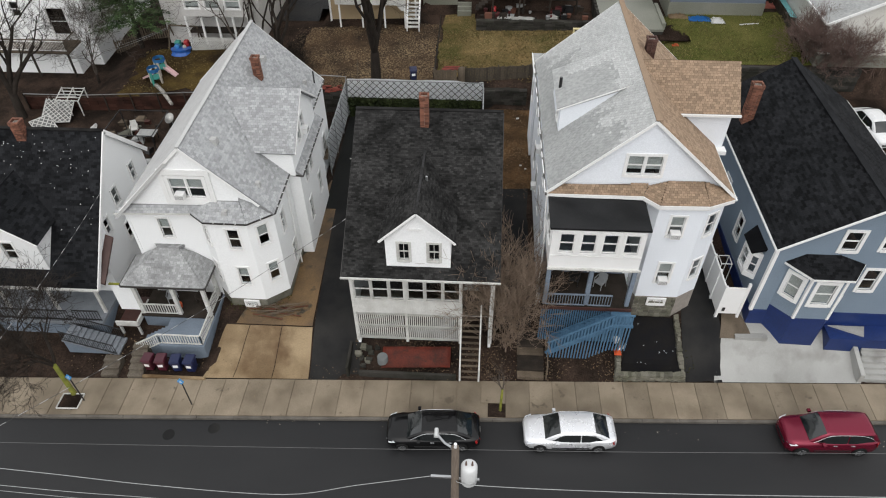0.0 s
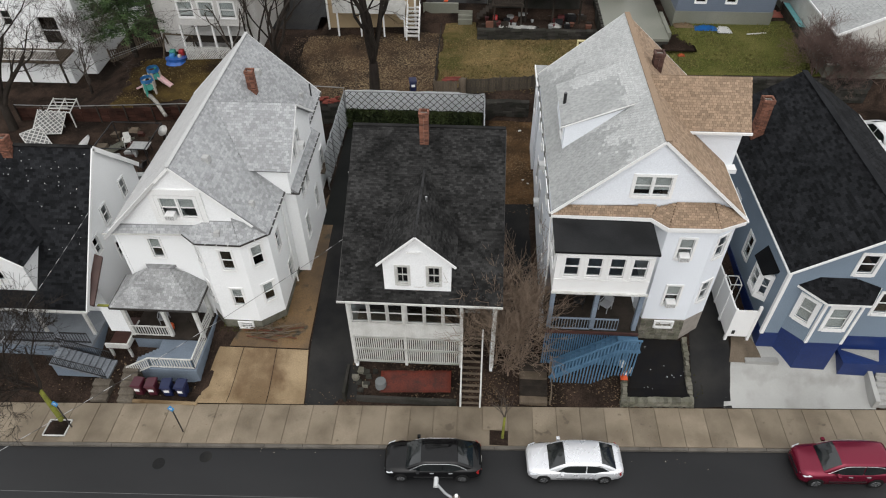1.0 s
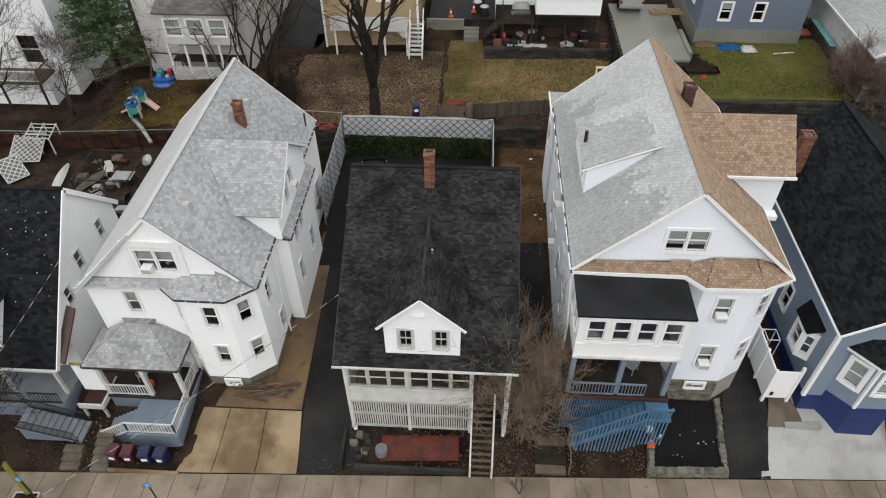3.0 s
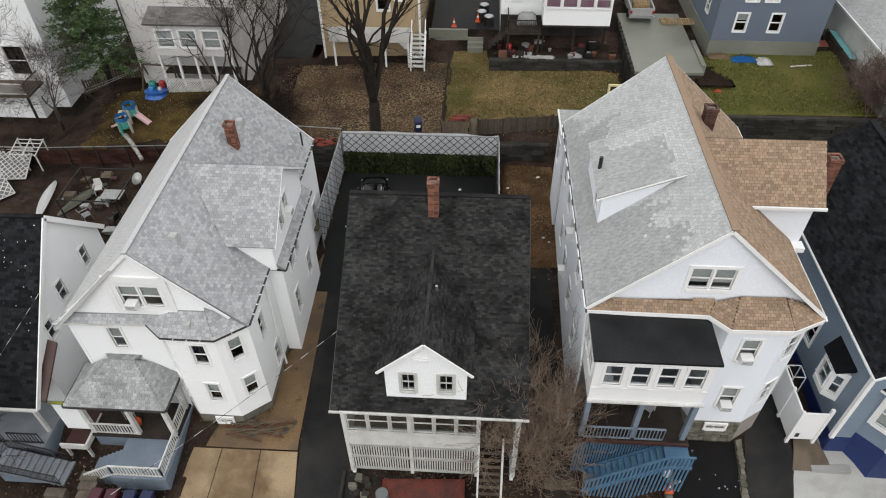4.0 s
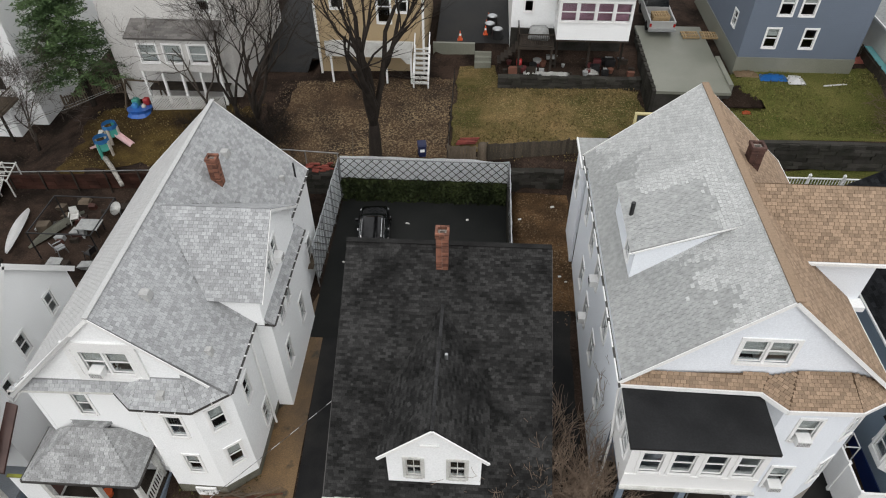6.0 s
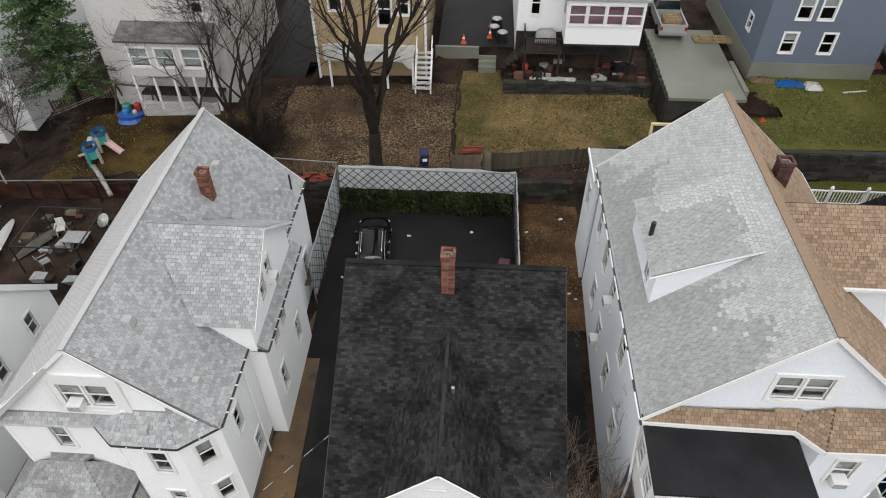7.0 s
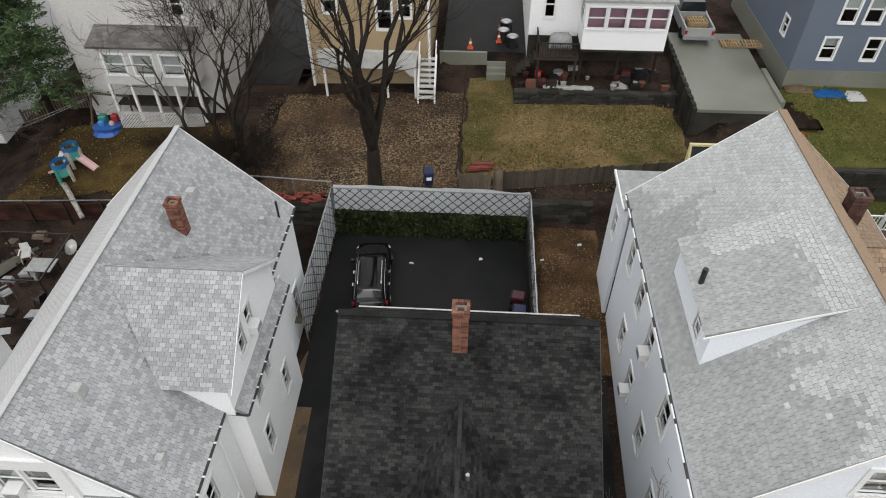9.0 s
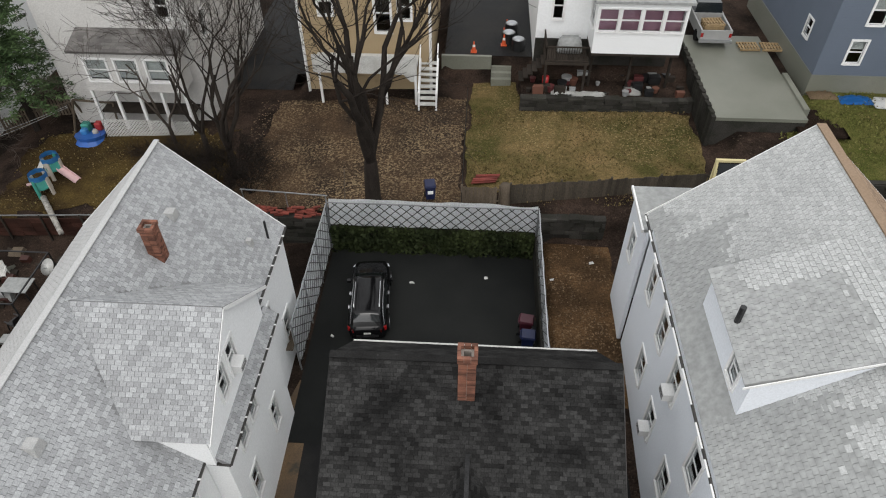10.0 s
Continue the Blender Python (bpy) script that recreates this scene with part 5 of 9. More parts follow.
# ---- blue house ----
def build_blue_house():
    h = thing("blue_house", 20.6, 33, 1.6, "blue clapboard house with black shingle roof and navy base", "house")
    L, R, F, B = 16.4, 24.8, 26.05, 40.2
    rx, rz, ez = 20.6, 10.85, 7.9
    roof_plane(h, [(16.15, 40.6, ez), (16.15, 25.75, ez), (rx, 25.75, rz), (rx, 40.6, rz)], BLACK_ROOF2, 0.3, 0.15, 0.012, "blk")
    roof_plane(h, [(25.05, 25.75, ez), (25.05, 40.6, ez), (rx, 40.6, rz), (rx, 25.75, rz)], BLACK_ROOF2, 0.3, 0.15, 0.012, "blk")
    trim_bar(h, "ridge_cap", (rx, 25.75, rz + 0.03), (rx, 40.6, rz + 0.03), 0.34, 0.06, BLACK_ROOF2)
    for x in (16.12, 25.08):
        trim_bar(h, "rake_board", (x, 25.72, ez - 0.07), (rx, 25.72, rz - 0.06), 0.04, 0.13)
        trim_bar(h, "gutter", (x, 25.7, ez - 0.07), (x, 40.6, ez - 0.07), 0.08, 0.09)
    facade(h, (L, F), (R, F), [(0, 3.0), (R - L, 3.0), (R - L, 7.8), (rx - L, 10.65), (0, 7.8)], [(3.0, 3.8, 7.75, 9.0), (5.0, 5.8, 7.9, 9.1), (5.0, 5.75, 4.9, 6.4)], BLUE, casing=0.17)
    facade(h, (L, B), (L, F), rect(B - F, 2.9, 7.8), [(9.0, 9.7, 4.2, 5.7), (5.6, 6.4, 4.4, 6.0), (2.5, 3.3, 4.4, 6.0)], BLUE, casing=0.15)
    facade(h, (R, F), (R, B), rect(B - F, 2.9, 7.8), (), BLUE)
    facade(h, (R, B), (L, B), [(0, 2), (R - L, 2), (R - L, 7.8), (R - rx, 10.6), (0, 7.8)], [(2, 2.8, 4, 5.4)], BLUE)
    for a, b in (((L - 0.04, F - 0.05), (R, F - 0.05)), ((L - 0.05, B), (L - 0.05, F - 0.05))):
        ln = math.hypot(b[0] - a[0], b[1] - a[1])
        bm = bmesh.new()
        wall(bm, a, b, rect(ln, 0.9, 3.0), (), 0.25)
        part("foundation", bm, NAVY, h, "navy painted foundation")
    for x in (L - 0.05,):
        bm = bmesh.new()
        box(bm, x - 0.09, x + 0.09, F - 0.09, F + 0.09, 3.0, 7.8)
        part("corner_board", bm, TRIM, h)
    # three-sided bay window with a black hip roof
    bay = [(17.25, 26.05), (18.2, 25.05), (20.0, 25.05), (20.85, 26.05)]
    wins = [[(0.3, 1.0, 4.7, 6.2, {"blind": 0.95})], [(0.45, 1.4, 4.7, 6.2, {"blind": 0.95})], [(0.3, 1.0, 4.7, 6.2, {"blind": 0.6})]]
    for a, b, ws in zip(bay, bay[1:], wins):
        ln = math.hypot(b[0] - a[0], b[1] - a[1])
        facade(h, a, b, rect(ln, 3.5, 6.8), ws, BLUE, casing=0.2)
        bm = bmesh.new()
        wall(bm, a, b, rect(ln, 0.9, 3.5), (), 0.25)
        part("foundation", bm, NAVY, h)
    e = [(17.0, 26.05, 6.8), (18.05, 24.8, 6.8), (20.15, 24.8, 6.8), (21.1, 26.05, 6.8)]
    t = [(17.9, 26.05, 7.4), (19.6, 26.05, 7.4)]
    for pts in ([e[0], e[1], t[0]], [e[1], e[2], t[1], t[0]], [e[2], e[3], t[1]]):
        roof_plane(h, pts, BLACK_ROOF2, 0.3, 0.15, 0.012, "blk", name="bay_roof")
    for a, b in zip(e, e[1:]):
        trim_bar(h, "fascia", (*a[:2], 6.73), (*b[:2], 6.73), 0.06, 0.12)
    for x, y in bay[1:3]:
        bm = bmesh.new()
        box(bm, x - 0.07, x + 0.07, y - 0.05, y + 0.08, 3.5, 6.7)
        part("corner_board", bm, TRIM, h)
    # small oriel on the side
    ob = [(16.4, 28.9), (15.85, 28.5), (15.85, 27.5), (16.4, 27.1)]
    for a, b in zip(ob, ob[1:]):
        ln = math.hypot(b[0] - a[0], b[1] - a[1])
        facade(h, a, b, rect(ln, 4.3, 6.2), [(0.14, ln - 0.14, 4.7, 5.9)], TRIM, casing=0.06)
    roof_plane(h, [(15.75, 28.75, 6.2), (15.75, 27.3, 6.2), (16.4, 27.0, 6.75), (16.4, 29.0, 6.75)], BLACK_ROOF2, name="oriel_roof", bare=True)
    # side entry with pale landing and a sloping wall
    bm = bmesh.new()
    box(bm, 20.7, 24.6, 24.9, 26.0, 0.6, 2.05)
    part("entry_wall", bm, NAVY, h)
    bm = bmesh.new()
    prism(bm, [(20.9, 25.85, 2.05), (22.9, 25.85, 2.05), (22.6, 25.1, 2.05)], (0, 0, 0.06))
    part("landing", bm, CONC_GREY, h)
    bm = bmesh.new()
    prism(bm, [(22.35, 23.4, 0.1), (22.6, 23.4, 0.1), (22.45, 25.0, 0.8), (22.2, 25.0, 0.8)], (0, 0, 0.7))
    part("step_wall", bm, CONC_GREY, h)
    for i in range(6):
        bm = bmesh.new()
        box(bm, 22.7, 24.4, 23.5 + i * 0.26, 23.85 + i * 0.26, 0.0, 0.35 + i * 0.2)
        part("step", bm, CONC_GREY, h)
    bm = bmesh.new()
    box(bm, 15.7, 17.5, F - 0.95, F - 0.6, 0.7, 1.62)
    part("low_step", bm, CONC_GREY, h)
    return h


build_blue_house()
chimney("chimney", 17.25, 36.75, 8.4, 11.1, 0.6, 0.6, BRICK, "red brick chimney with a pale cap on the black roof")


# ---- dark-roofed white house at the end of the row ----
GREY_STEP = mat("grey_step_paint", (0.23, 0.25, 0.275), 0.6, (0.16, 0.175, 0.19), 1.2, 25, 0.7, 0.15)


def build_saltbox():
    h = thing("gabled_house", -25.5, 30, 0.8, "white house with a long steep black front roof slope", "house")
    L, R, F, B = -30.5, -21.0, 25.5, 34.7
    ry, rz, ez = 31.45, 10.15, 3.5
    roof_plane(h, [(L - 0.3, 25.2, ez), (R + 0.15, 25.2, ez), (R + 0.15, ry, rz), (L - 0.3, ry, rz)], BLACK_ROOF2, 0.32, 0.17, 0.012, "salt", skip=lambda p: p.x < -23.6 and p.z < 7.2 and p.x > -28.6)
    roof_plane(h, [(R + 0.15, 35.0, 6.45), (L - 0.3, 35.0, 6.45), (L - 0.3, ry, rz), (R + 0.15, ry, rz)], BLACK_ROOF, 0.32, 0.17, 0.012, "salt")
    trim_bar(h, "ridge_cap", (L - 0.3, ry, rz + 0.02), (R + 0.15, ry, rz + 0.02), 0.26, 0.05, BLACK_ROOF)
    trim_bar(h, "rake_board", (R + 0.18, 25.2, ez - 0.1), (R + 0.18, ry, rz - 0.1), 0.06, 0.26)
    trim_bar(h, "rake_board", (R + 0.18, 35.0, 6.35), (R + 0.18, ry, rz - 0.1), 0.06, 0.26)
    trim_bar(h, "gutter", (L - 0.3, 25.12, ez - 0.06), (R + 0.2, 25.12, ez - 0.06), 0.12, 0.12, OLD_TRIM)
    facade(h, (R, 27.0), (R, B), [(0, 0.3), (B - 27.0, 0.3), (B - 27.0, 6.5), (ry - 27.0, 9.95), (0, 5.3)],
           [(5.6, 6.15, 5.65, 6.8), (3.05, 3.65, 5.65, 6.8), (1.25, 1.8, 4.85, 5.95), (3.0, 3.6, 3.0, 4.2)], WHITE)
    facade(h, (L, 27.0), (R, 27.0), rect(R - L, 0.3, 5.2), [(1.5, 2.3, 2.2, 3.4), (4, 5.0, 1.4, 3.3), (7.0, 7.8, 2.2, 3.4)], WHITE)
    facade(h, (R, B), (L, B), rect(R - L, 0.3, 6.5), (), WHITE)
    facade(h, (L, B), (L, 27.0), [(0, 0.3), (B - 27.0, 0.3), (B - 27.0, 5.3), (B - ry, 9.9), (0, 6.5)], (), WHITE)
    # front dormer
    dx0, dx1, dy = -28.4, -23.7, 25.9
    apex, side = (-26.05, 8.3), 6.5
    facade(h, (dx0, dy), (dx1, dy), [(0, 3.9), (dx1 - dx0, 3.9), (dx1 - dx0, side), (apex[0] - dx0, apex[1]), (0, side)], [(1.4, 2.1, 5.0, 6.3), (2.6, 3.3, 5.0, 6.3)], WHITE)
    for x in (dx0, dx1 - 0.14):
        bm = bmesh.new()
        prism(bm, [(x, dy + 0.01, 3.9), (x, dy + 0.01, side), (x, 28.3, side)], (0.136, 0, 0))
        part("dormer_cheek", bm, WHITE, h)
    for ex, flip in ((dx0 - 0.25, False), (dx1 + 0.25, True)):
        pts = [(ex, 28.2, side - 0.15), (ex, dy - 0.25, side - 0.15), (apex[0], dy - 0.25, apex[1] + 0.1), (apex[0], 29.8, apex[1] + 0.1)]
        if flip:
            pts = [pts[1], pts[0], pts[3], pts[2]]
        roof_plane(h, pts, BLACK_ROOF2, 0.32, 0.17, 0.012, "salt", name="dormer_roof")
        trim_bar(h, "dormer_rake", (ex, dy - 0.28, side - 0.2), (apex[0], dy - 0.28, apex[1]), 0.06, 0.2)
    # small hood over the side door
    bm = bmesh.new()
    prism(bm, [(-21.0, 25.6, 3.6), (-20.6, 25.6, 3.4), (-20.6, 28.0, 4.9), (-21.0, 28.0, 5.1)], (0, 0, 0.12))
    part("side_hood", bm, RED_DECK, h)
    # porch
    bm = bmesh.new()
    box(bm, L, R, 24.4, 27.0, 1.2, 1.4)
    part("porch_floor", bm, GREY_STEP, h)
    bm = bmesh.new()
    box(bm, L, R, 24.5, 26.9, -0.2, 1.2)
    part("porch_base", bm, PORCH_BLUE, h)
    for x in (-30.2, -27, -24, -21.15):
        bm = bmesh.new()
        box(bm, x - 0.08, x + 0.08, 25.2, 25.36, 1.4, 3.4)
        part("porch_post", bm, OLD_TRIM, h)
    for p, q in (((-30.2, 24.5, 1.4), (-22.9, 24.5, 1.4)), ((-22.6, 24.55, 1.4), (-21.05, 24.55, 1.4))):
        for z in (0.15, 0.9):
            trim_bar(h, "rail", (p[0], p[1], p[2] + z), (q[0], q[1], q[2] + z), 0.06, 0.06, BLACK_METAL)
        bm = bmesh.new()
        n = int((q[0] - p[0]) / 0.16)
        for i in range(n + 1):
            x = p[0] + (q[0] - p[0]) * i / n
            box(bm, x - 0.014, x + 0.014, p[1] - 0.014, p[1] + 0.014, 1.45, 2.3)
        pieces("baluster", bm, BLACK_METAL, h)
    for i in range(10):
        bm = bmesh.new()
        box(bm, -22.9 + i * 0.3, -22.57 + i * 0.3, 23.1, 24.35, 1.28 - i * 0.12 - 0.1, 1.3 - i * 0.12)
        part("step", bm, GREY_STEP, h)
    bm = bmesh.new()
    prism(bm, [(-22.9, 23.2, -0.1), (-20.0, 23.2, -0.1), (-20.0, 23.2, 0.02), (-22.9, 23.2, 1.18)], (0, 1.1, 0))
    part("stair_base", bm, PORCH_BLUE, h)
    for y in (23.12, 24.32):
        for dz in (0.12, 0.85):
            trim_bar(h, "stair_rail", (-22.8, y, 1.25 + dz), (-20.0, y, 0.15 + dz), 0.04, 0.05, BLACK_METAL)
        bm = bmesh.new()
        for i in range(22):
            x = -22.8 + i * 0.133
            z = 1.25 - (x + 22.8) * 0.393
            box(bm, x - 0.012, x + 0.012, y - 0.012, y + 0.012, z + 0.1, z + 0.86)
        pieces("baluster", bm, BLACK_METAL, h)
    bm = bmesh.new()
    box(bm, -20.3, -19.0, 24.6, 26.9, 0.95, 1.05)
    part("side_landing", bm, RED_DECK, h, "dark brown side landing")
    for p, q in (((-20.3, 24.6), (-19.0, 24.6)), ((-19.0, 24.6), (-19.0, 26.4))):
        trim_bar(h, "landing_rail", (*p, 1.25), (*q, 1.25), 0.1, 0.35, OLD_TRIM)
    for x, y in ((-20.2, 24.7), (-19.1, 24.7), (-20.2, 26.8), (-19.1, 26.8)):
        bm = bmesh.new()
        box(bm, x - 0.06, x + 0.06, y - 0.06, y + 0.06, -0.2, 0.98)
        part("landing_post", bm, OLD_TRIM, h)
    return h


SALTBOX = build_saltbox()
rng = random.Random(91)
verts, faces = [], []
for i in range(110):
    x, f = rng.uniform(-29.5, -21.2), rng.uniform(0.25, 0.98)
    y, z = 25.2 + f * 6.25, 3.5 + f * 6.65 + 0.05
    if x < -23.4 and z < 7.6:
        continue
    q = rng.uniform(0.010, 0.026)
    n = len(verts)
    for dx, dy in ((-q, -q * 0.7), (q, -q * 0.5), (q * 0.8, q * 0.7), (-q * 0.7, q * 0.6)):
        verts.append((x + dx + 25.5, y + dy - 30, z + dy * 1.064 - 0.8))
    faces.append((n, n + 1, n + 2, n + 3))
me = bpy.data.meshes.new("white_flecks")
me.from_pydata(verts, [], faces)
me.materials.append(TRIM)
flecks = new("white_flecks", me)
flecks.parent = SALTBOX
tagged(flecks, "white flecks lying on the black roof", kind="stuff")
chimney("chimney", -25.6, 31.2, 9.4, 10.8, 0.55, 0.55, BRICK, "old brick chimney with moss on the black roof")


# ---- rear houses ----
def box_house(name, label, x0, x1, y0, y1, z0, ez, rz, siding, roofing, wins_front=(), wins_right=(), wins_left=(), ridge_along_y=True, base=None):
    h = thing(name, (x0 + x1) / 2, (y0 + y1) / 2, z0, label, "house")
    w, d = x1 - x0, y1 - y0
    gable = [(0, z0 - 1), (w, z0 - 1), (w, ez), (w / 2, rz), (0, ez)]
    flat_w, flat_d = rect(w, z0 - 1, ez), rect(d, z0 - 1, ez)
    gable_d = [(0, z0 - 1), (d, z0 - 1), (d, ez), (d / 2, rz), (0, ez)]
    facade(h, (x0, y0), (x1, y0), gable if ridge_along_y else flat_w, wins_front, siding)
    facade(h, (x1, y0), (x1, y1), flat_d if ridge_along_y else gable_d, wins_right, siding)
    facade(h, (x1, y1), (x0, y1), gable if ridge_along_y else flat_w, (), siding)
    facade(h, (x0, y1), (x0, y0), flat_d if ridge_along_y else gable_d, wins_left, siding)
    o = 0.3
    xm, ym = (x0 + x1) / 2, (y0 + y1) / 2
    if ridge_along_y:
        planes = ([(x0 - o, y1 + o, ez - 0.1), (x0 - o, y0 - o, ez - 0.1), (xm, y0 - o, rz + 0.12), (xm, y1 + o, rz + 0.12)],
                  [(x1 + o, y0 - o, ez - 0.1), (x1 + o, y1 + o, ez - 0.1), (xm, y1 + o, rz + 0.12), (xm, y0 - o, rz + 0.12)])
    else:
        planes = ([(x0 - o, y0 - o, ez - 0.1), (x1 + o, y0 - o, ez - 0.1), (x1 + o, ym, rz + 0.12), (x0 - o, ym, rz + 0.12)],
                  [(x1 + o, y1 + o, ez - 0.1), (x0 - o, y1 + o, ez - 0.1), (x0 - o, ym, rz + 0.12), (x1 + o, ym, rz + 0.12)])
    for p in planes:
        roof_plane(h, p, roofing, 0.4, 0.25, 0.014, "rear")
    if base:
        for a, b in (((x0 - 0.05, y0 - 0.05), (x1 + 0.05, y0 - 0.05)), ((x0 - 0.05, y1), (x0 - 0.05, y0 - 0.05)), ((x1 + 0.05, y0 - 0.05), (x1 + 0.05, y1))):
            ln = math.hypot(b[0] - a[0], b[1] - a[1])
            bm = bmesh.new()
            wall(bm, a, b, rect(ln, z0 - 1, z0 + base), (), 0.2)
            part("foundation", bm, PAD_CONC, h, "bare concrete foundation")
    return h


def rail_run(h, p, q, height, material, step=0.14, bars=0.03):
    p, q = Vector(p), Vector(q)
    up = Vector((0, 0, height))
    trim_bar(h, "rail", p + up, q + up, 0.07, 0.07, material)
    trim_bar(h, "rail", p + up * 0.12, q + up * 0.12, 0.06, 0.06, material)
    n = max(1, int((q - p).length / step))
    bm = bmesh.new()
    for i in range(n + 1):
        r = p.lerp(q, i / n)
        box(bm, r.x - bars / 2, r.x + bars / 2, r.y - bars / 2, r.y + bars / 2, r.z + height * 0.1, r.z + height)
    pieces("baluster", bm, material, h)


def post(h, x, y, z0, z1, w, material, name="post"):
    bm = bmesh.new()
    box(bm, x - w / 2, x + w / 2, y - w / 2, y + w / 2, z0, z1)
    return part(name, bm, material, h)


# tan house with a white deck and stair
tan = box_house("tan_house", "tan clapboard house with a white rear deck and stair", -13.0, -5.3, 58.2, 68, 5.2, 13.5, 17.0, TAN, BLACK_ROOF,
                [(1.2, 2.0, 9.6, 11.2), (4.5, 5.4, 8.6, 10.9), (5.9, 6.6, 9.4, 10.9)])
for x in (-13.02, -5.28):
    post(tan, x, 58.18, 4.2, 13.4, 0.16, TRIM, "corner_board")
bm = bmesh.new()
box(bm, -12.2, -6.0, 56.6, 58.2, 7.0, 7.2)
part("deck", bm, OLD_TRIM, tan, "white painted deck")
bm = bmesh.new()
box(bm, -12.2, -6.0, 56.56, 56.62, 6.75, 7.9)
part("deck_rail_panel", bm, OLD_TRIM, tan)
for x in (-11.9, -9.9, -7.9, -6.1):
    post(tan, x, 56.75, 4.6, 7.0, 0.13, TRIM, "deck_post")
bm = bmesh.new()
prism(bm, [(-7.9, 56.7, 7.9), (-6.0, 56.7, 7.9), (-6.0, 56.7, 6.2), (-6.4, 56.7, 6.2)], (0, 0.06, 0))
part("stair_skirt", bm, OLD_TRIM, tan)
for i in range(8):
    bm = bmesh.new()
    box(bm, -5.85, -4.85, 56.1 + i * 0.28, 56.42 + i * 0.28, 4.95 + i * 0.24, 5.02 + i * 0.24)
    part("tread", bm, OLD_TRIM, tan)
for x in (-5.88, -4.82):
    trim_bar(tan, "stringer", (x, 56.0, 4.8), (x, 58.3, 6.9), 0.07, 0.24, TRIM)
    trim_bar(tan, "handrail", (x, 56.0, 5.8), (x, 58.3, 7.9), 0.07, 0.1, TRIM)
    post(tan, x, 56.0, 4.7, 5.9, 0.1, TRIM, "newel")

# white house with a sun porch
wh = box_house("white_rear_house", "white clapboard house with a glazed rear sun porch", 1.0, 8.8, 59.2, 70, 6.4, 14, 17.5, WHITE, BLACK_ROOF, [(0.9, 1.5, 9.2, 10.8)])
facade(wh, (4.1, 57.0), (9.1, 57.0), rect(5.0, 8.2, 11.2), [(0.15 + i * 1.22, 1.2 + i * 1.22, 9.55, 10.85) for i in range(4)], WHITE, casing=0.08)
facade(wh, (9.1, 57.0), (9.1, 59.2), rect(2.2, 8.2, 11.2), [(0.4, 1.7, 9.55, 10.85)], WHITE)
facade(wh, (4.1, 59.2), (4.1, 57.0), rect(2.2, 8.2, 11.2), [(0.4, 1.7, 9.55, 10.85)], WHITE)
CURTAIN = plain("pink_curtain", (0.42, 0.22, 0.28), 0.8, 0.4)
bm = bmesh.new()
box(bm, 4.3, 8.9, 57.35, 57.38, 9.5, 10.85)
part("curtains", bm, CURTAIN, wh, "faded pink curtains")
bm = bmesh.new()
box(bm, 3.9, 9.3, 56.8, 59.2, 11.2, 11.35)
part("porch_roof", bm, FLAT_GREY, wh)
bm = bmesh.new()
box(bm, 4.1, 9.1, 57.0, 59.2, 8.05, 8.2)
part("porch_floor", bm, DARK_WOOD, wh)
for x in (4.3, 6.6, 8.9):
    post(wh, x, 57.6, 5.5, 8.05, 0.14, DARK_WOOD, "porch_post")
# dark panel over the white wall, in place of the deep shade below the porch
bm = bmesh.new()
box(bm, 1.0, 9.0, 59.02, 59.18, 5.4, 8.0)
part("basement_wall", bm, DARK_STONE, wh, "dark panel added for the shade under the sun porch")
bm = bmesh.new()
box(bm, 1.5, 4.05, 56.9, 59.2, 7.45, 7.6)
part("deck", bm, DARK_WOOD, wh, "weathered dark wooden deck")
rail_run(wh, (1.55, 56.95, 7.6), (4.0, 56.95, 7.6), 0.95, DARK_WOOD)
rail_run(wh, (1.55, 56.95, 7.6), (1.55, 59.1, 7.6), 0.95, DARK_WOOD)
for i in range(6):
    bm = bmesh.new()
    box(bm, 0.1 + i * 0.25, 0.4 + i * 0.25, 57.2, 58.4, 6.15 + i * 0.22, 6.2 + i * 0.22)
    part("tread", bm, DARK_WOOD, wh)
for x in (1.6, 3.9):
    post(wh, x, 57.0, 5.4, 7.45, 0.14, DARK_WOOD, "deck_post")

# slate-blue house
box_house("slate_house", "slate-blue clapboard house on a concrete base", 16.4, 24.2, 56.0, 68, 6.5, 14.5, 18, SLATE_SIDING, BLACK_ROOF,
          [(1.42, 2.2, 8.5, 9.8, {"blind": 0.4}), (3.87, 4.62, 8.5, 9.8), (1.75, 2.55, 10.75, 12.3, {"blind": 0.5}), (3.1, 3.95, 10.75, 12.3, {"blind": 0.5})], (), [(9.2, 9.9, 8.9, 9.9), (6.5, 7.3, 10.5, 12.0), (3.5, 4.3, 10.5, 12)], base=1.25)

# grey house with an enclosed porch
gh = box_house("grey_house", "pale grey clapboard house with a screened rear porch", -27.4, -18.6, 55.55, 68, 4.2, 13.5, 17, GREY_SIDING, BLACK_ROOF, [(7.2, 7.9, 10.4, 11.8)], [(1.5, 2.3, 8.5, 10)])
facade(gh, (-24.9, 54.05), (-19.2, 54.05), rect(5.7, 6.6, 9.3), [(0.4 + i * 1.75, 1.6 + i * 1.75, 7.3, 8.6, {"blind": 0.9}) for i in range(3)], GREY_SIDING)
facade(gh, (-19.2, 54.05), (-19.2, 55.5), rect(1.45, 6.6, 9.3), (), GREY_SIDING)
facade(gh, (-24.9, 55.5), (-24.9, 54.05), rect(1.45, 6.6, 9.3), (), GREY_SIDING)
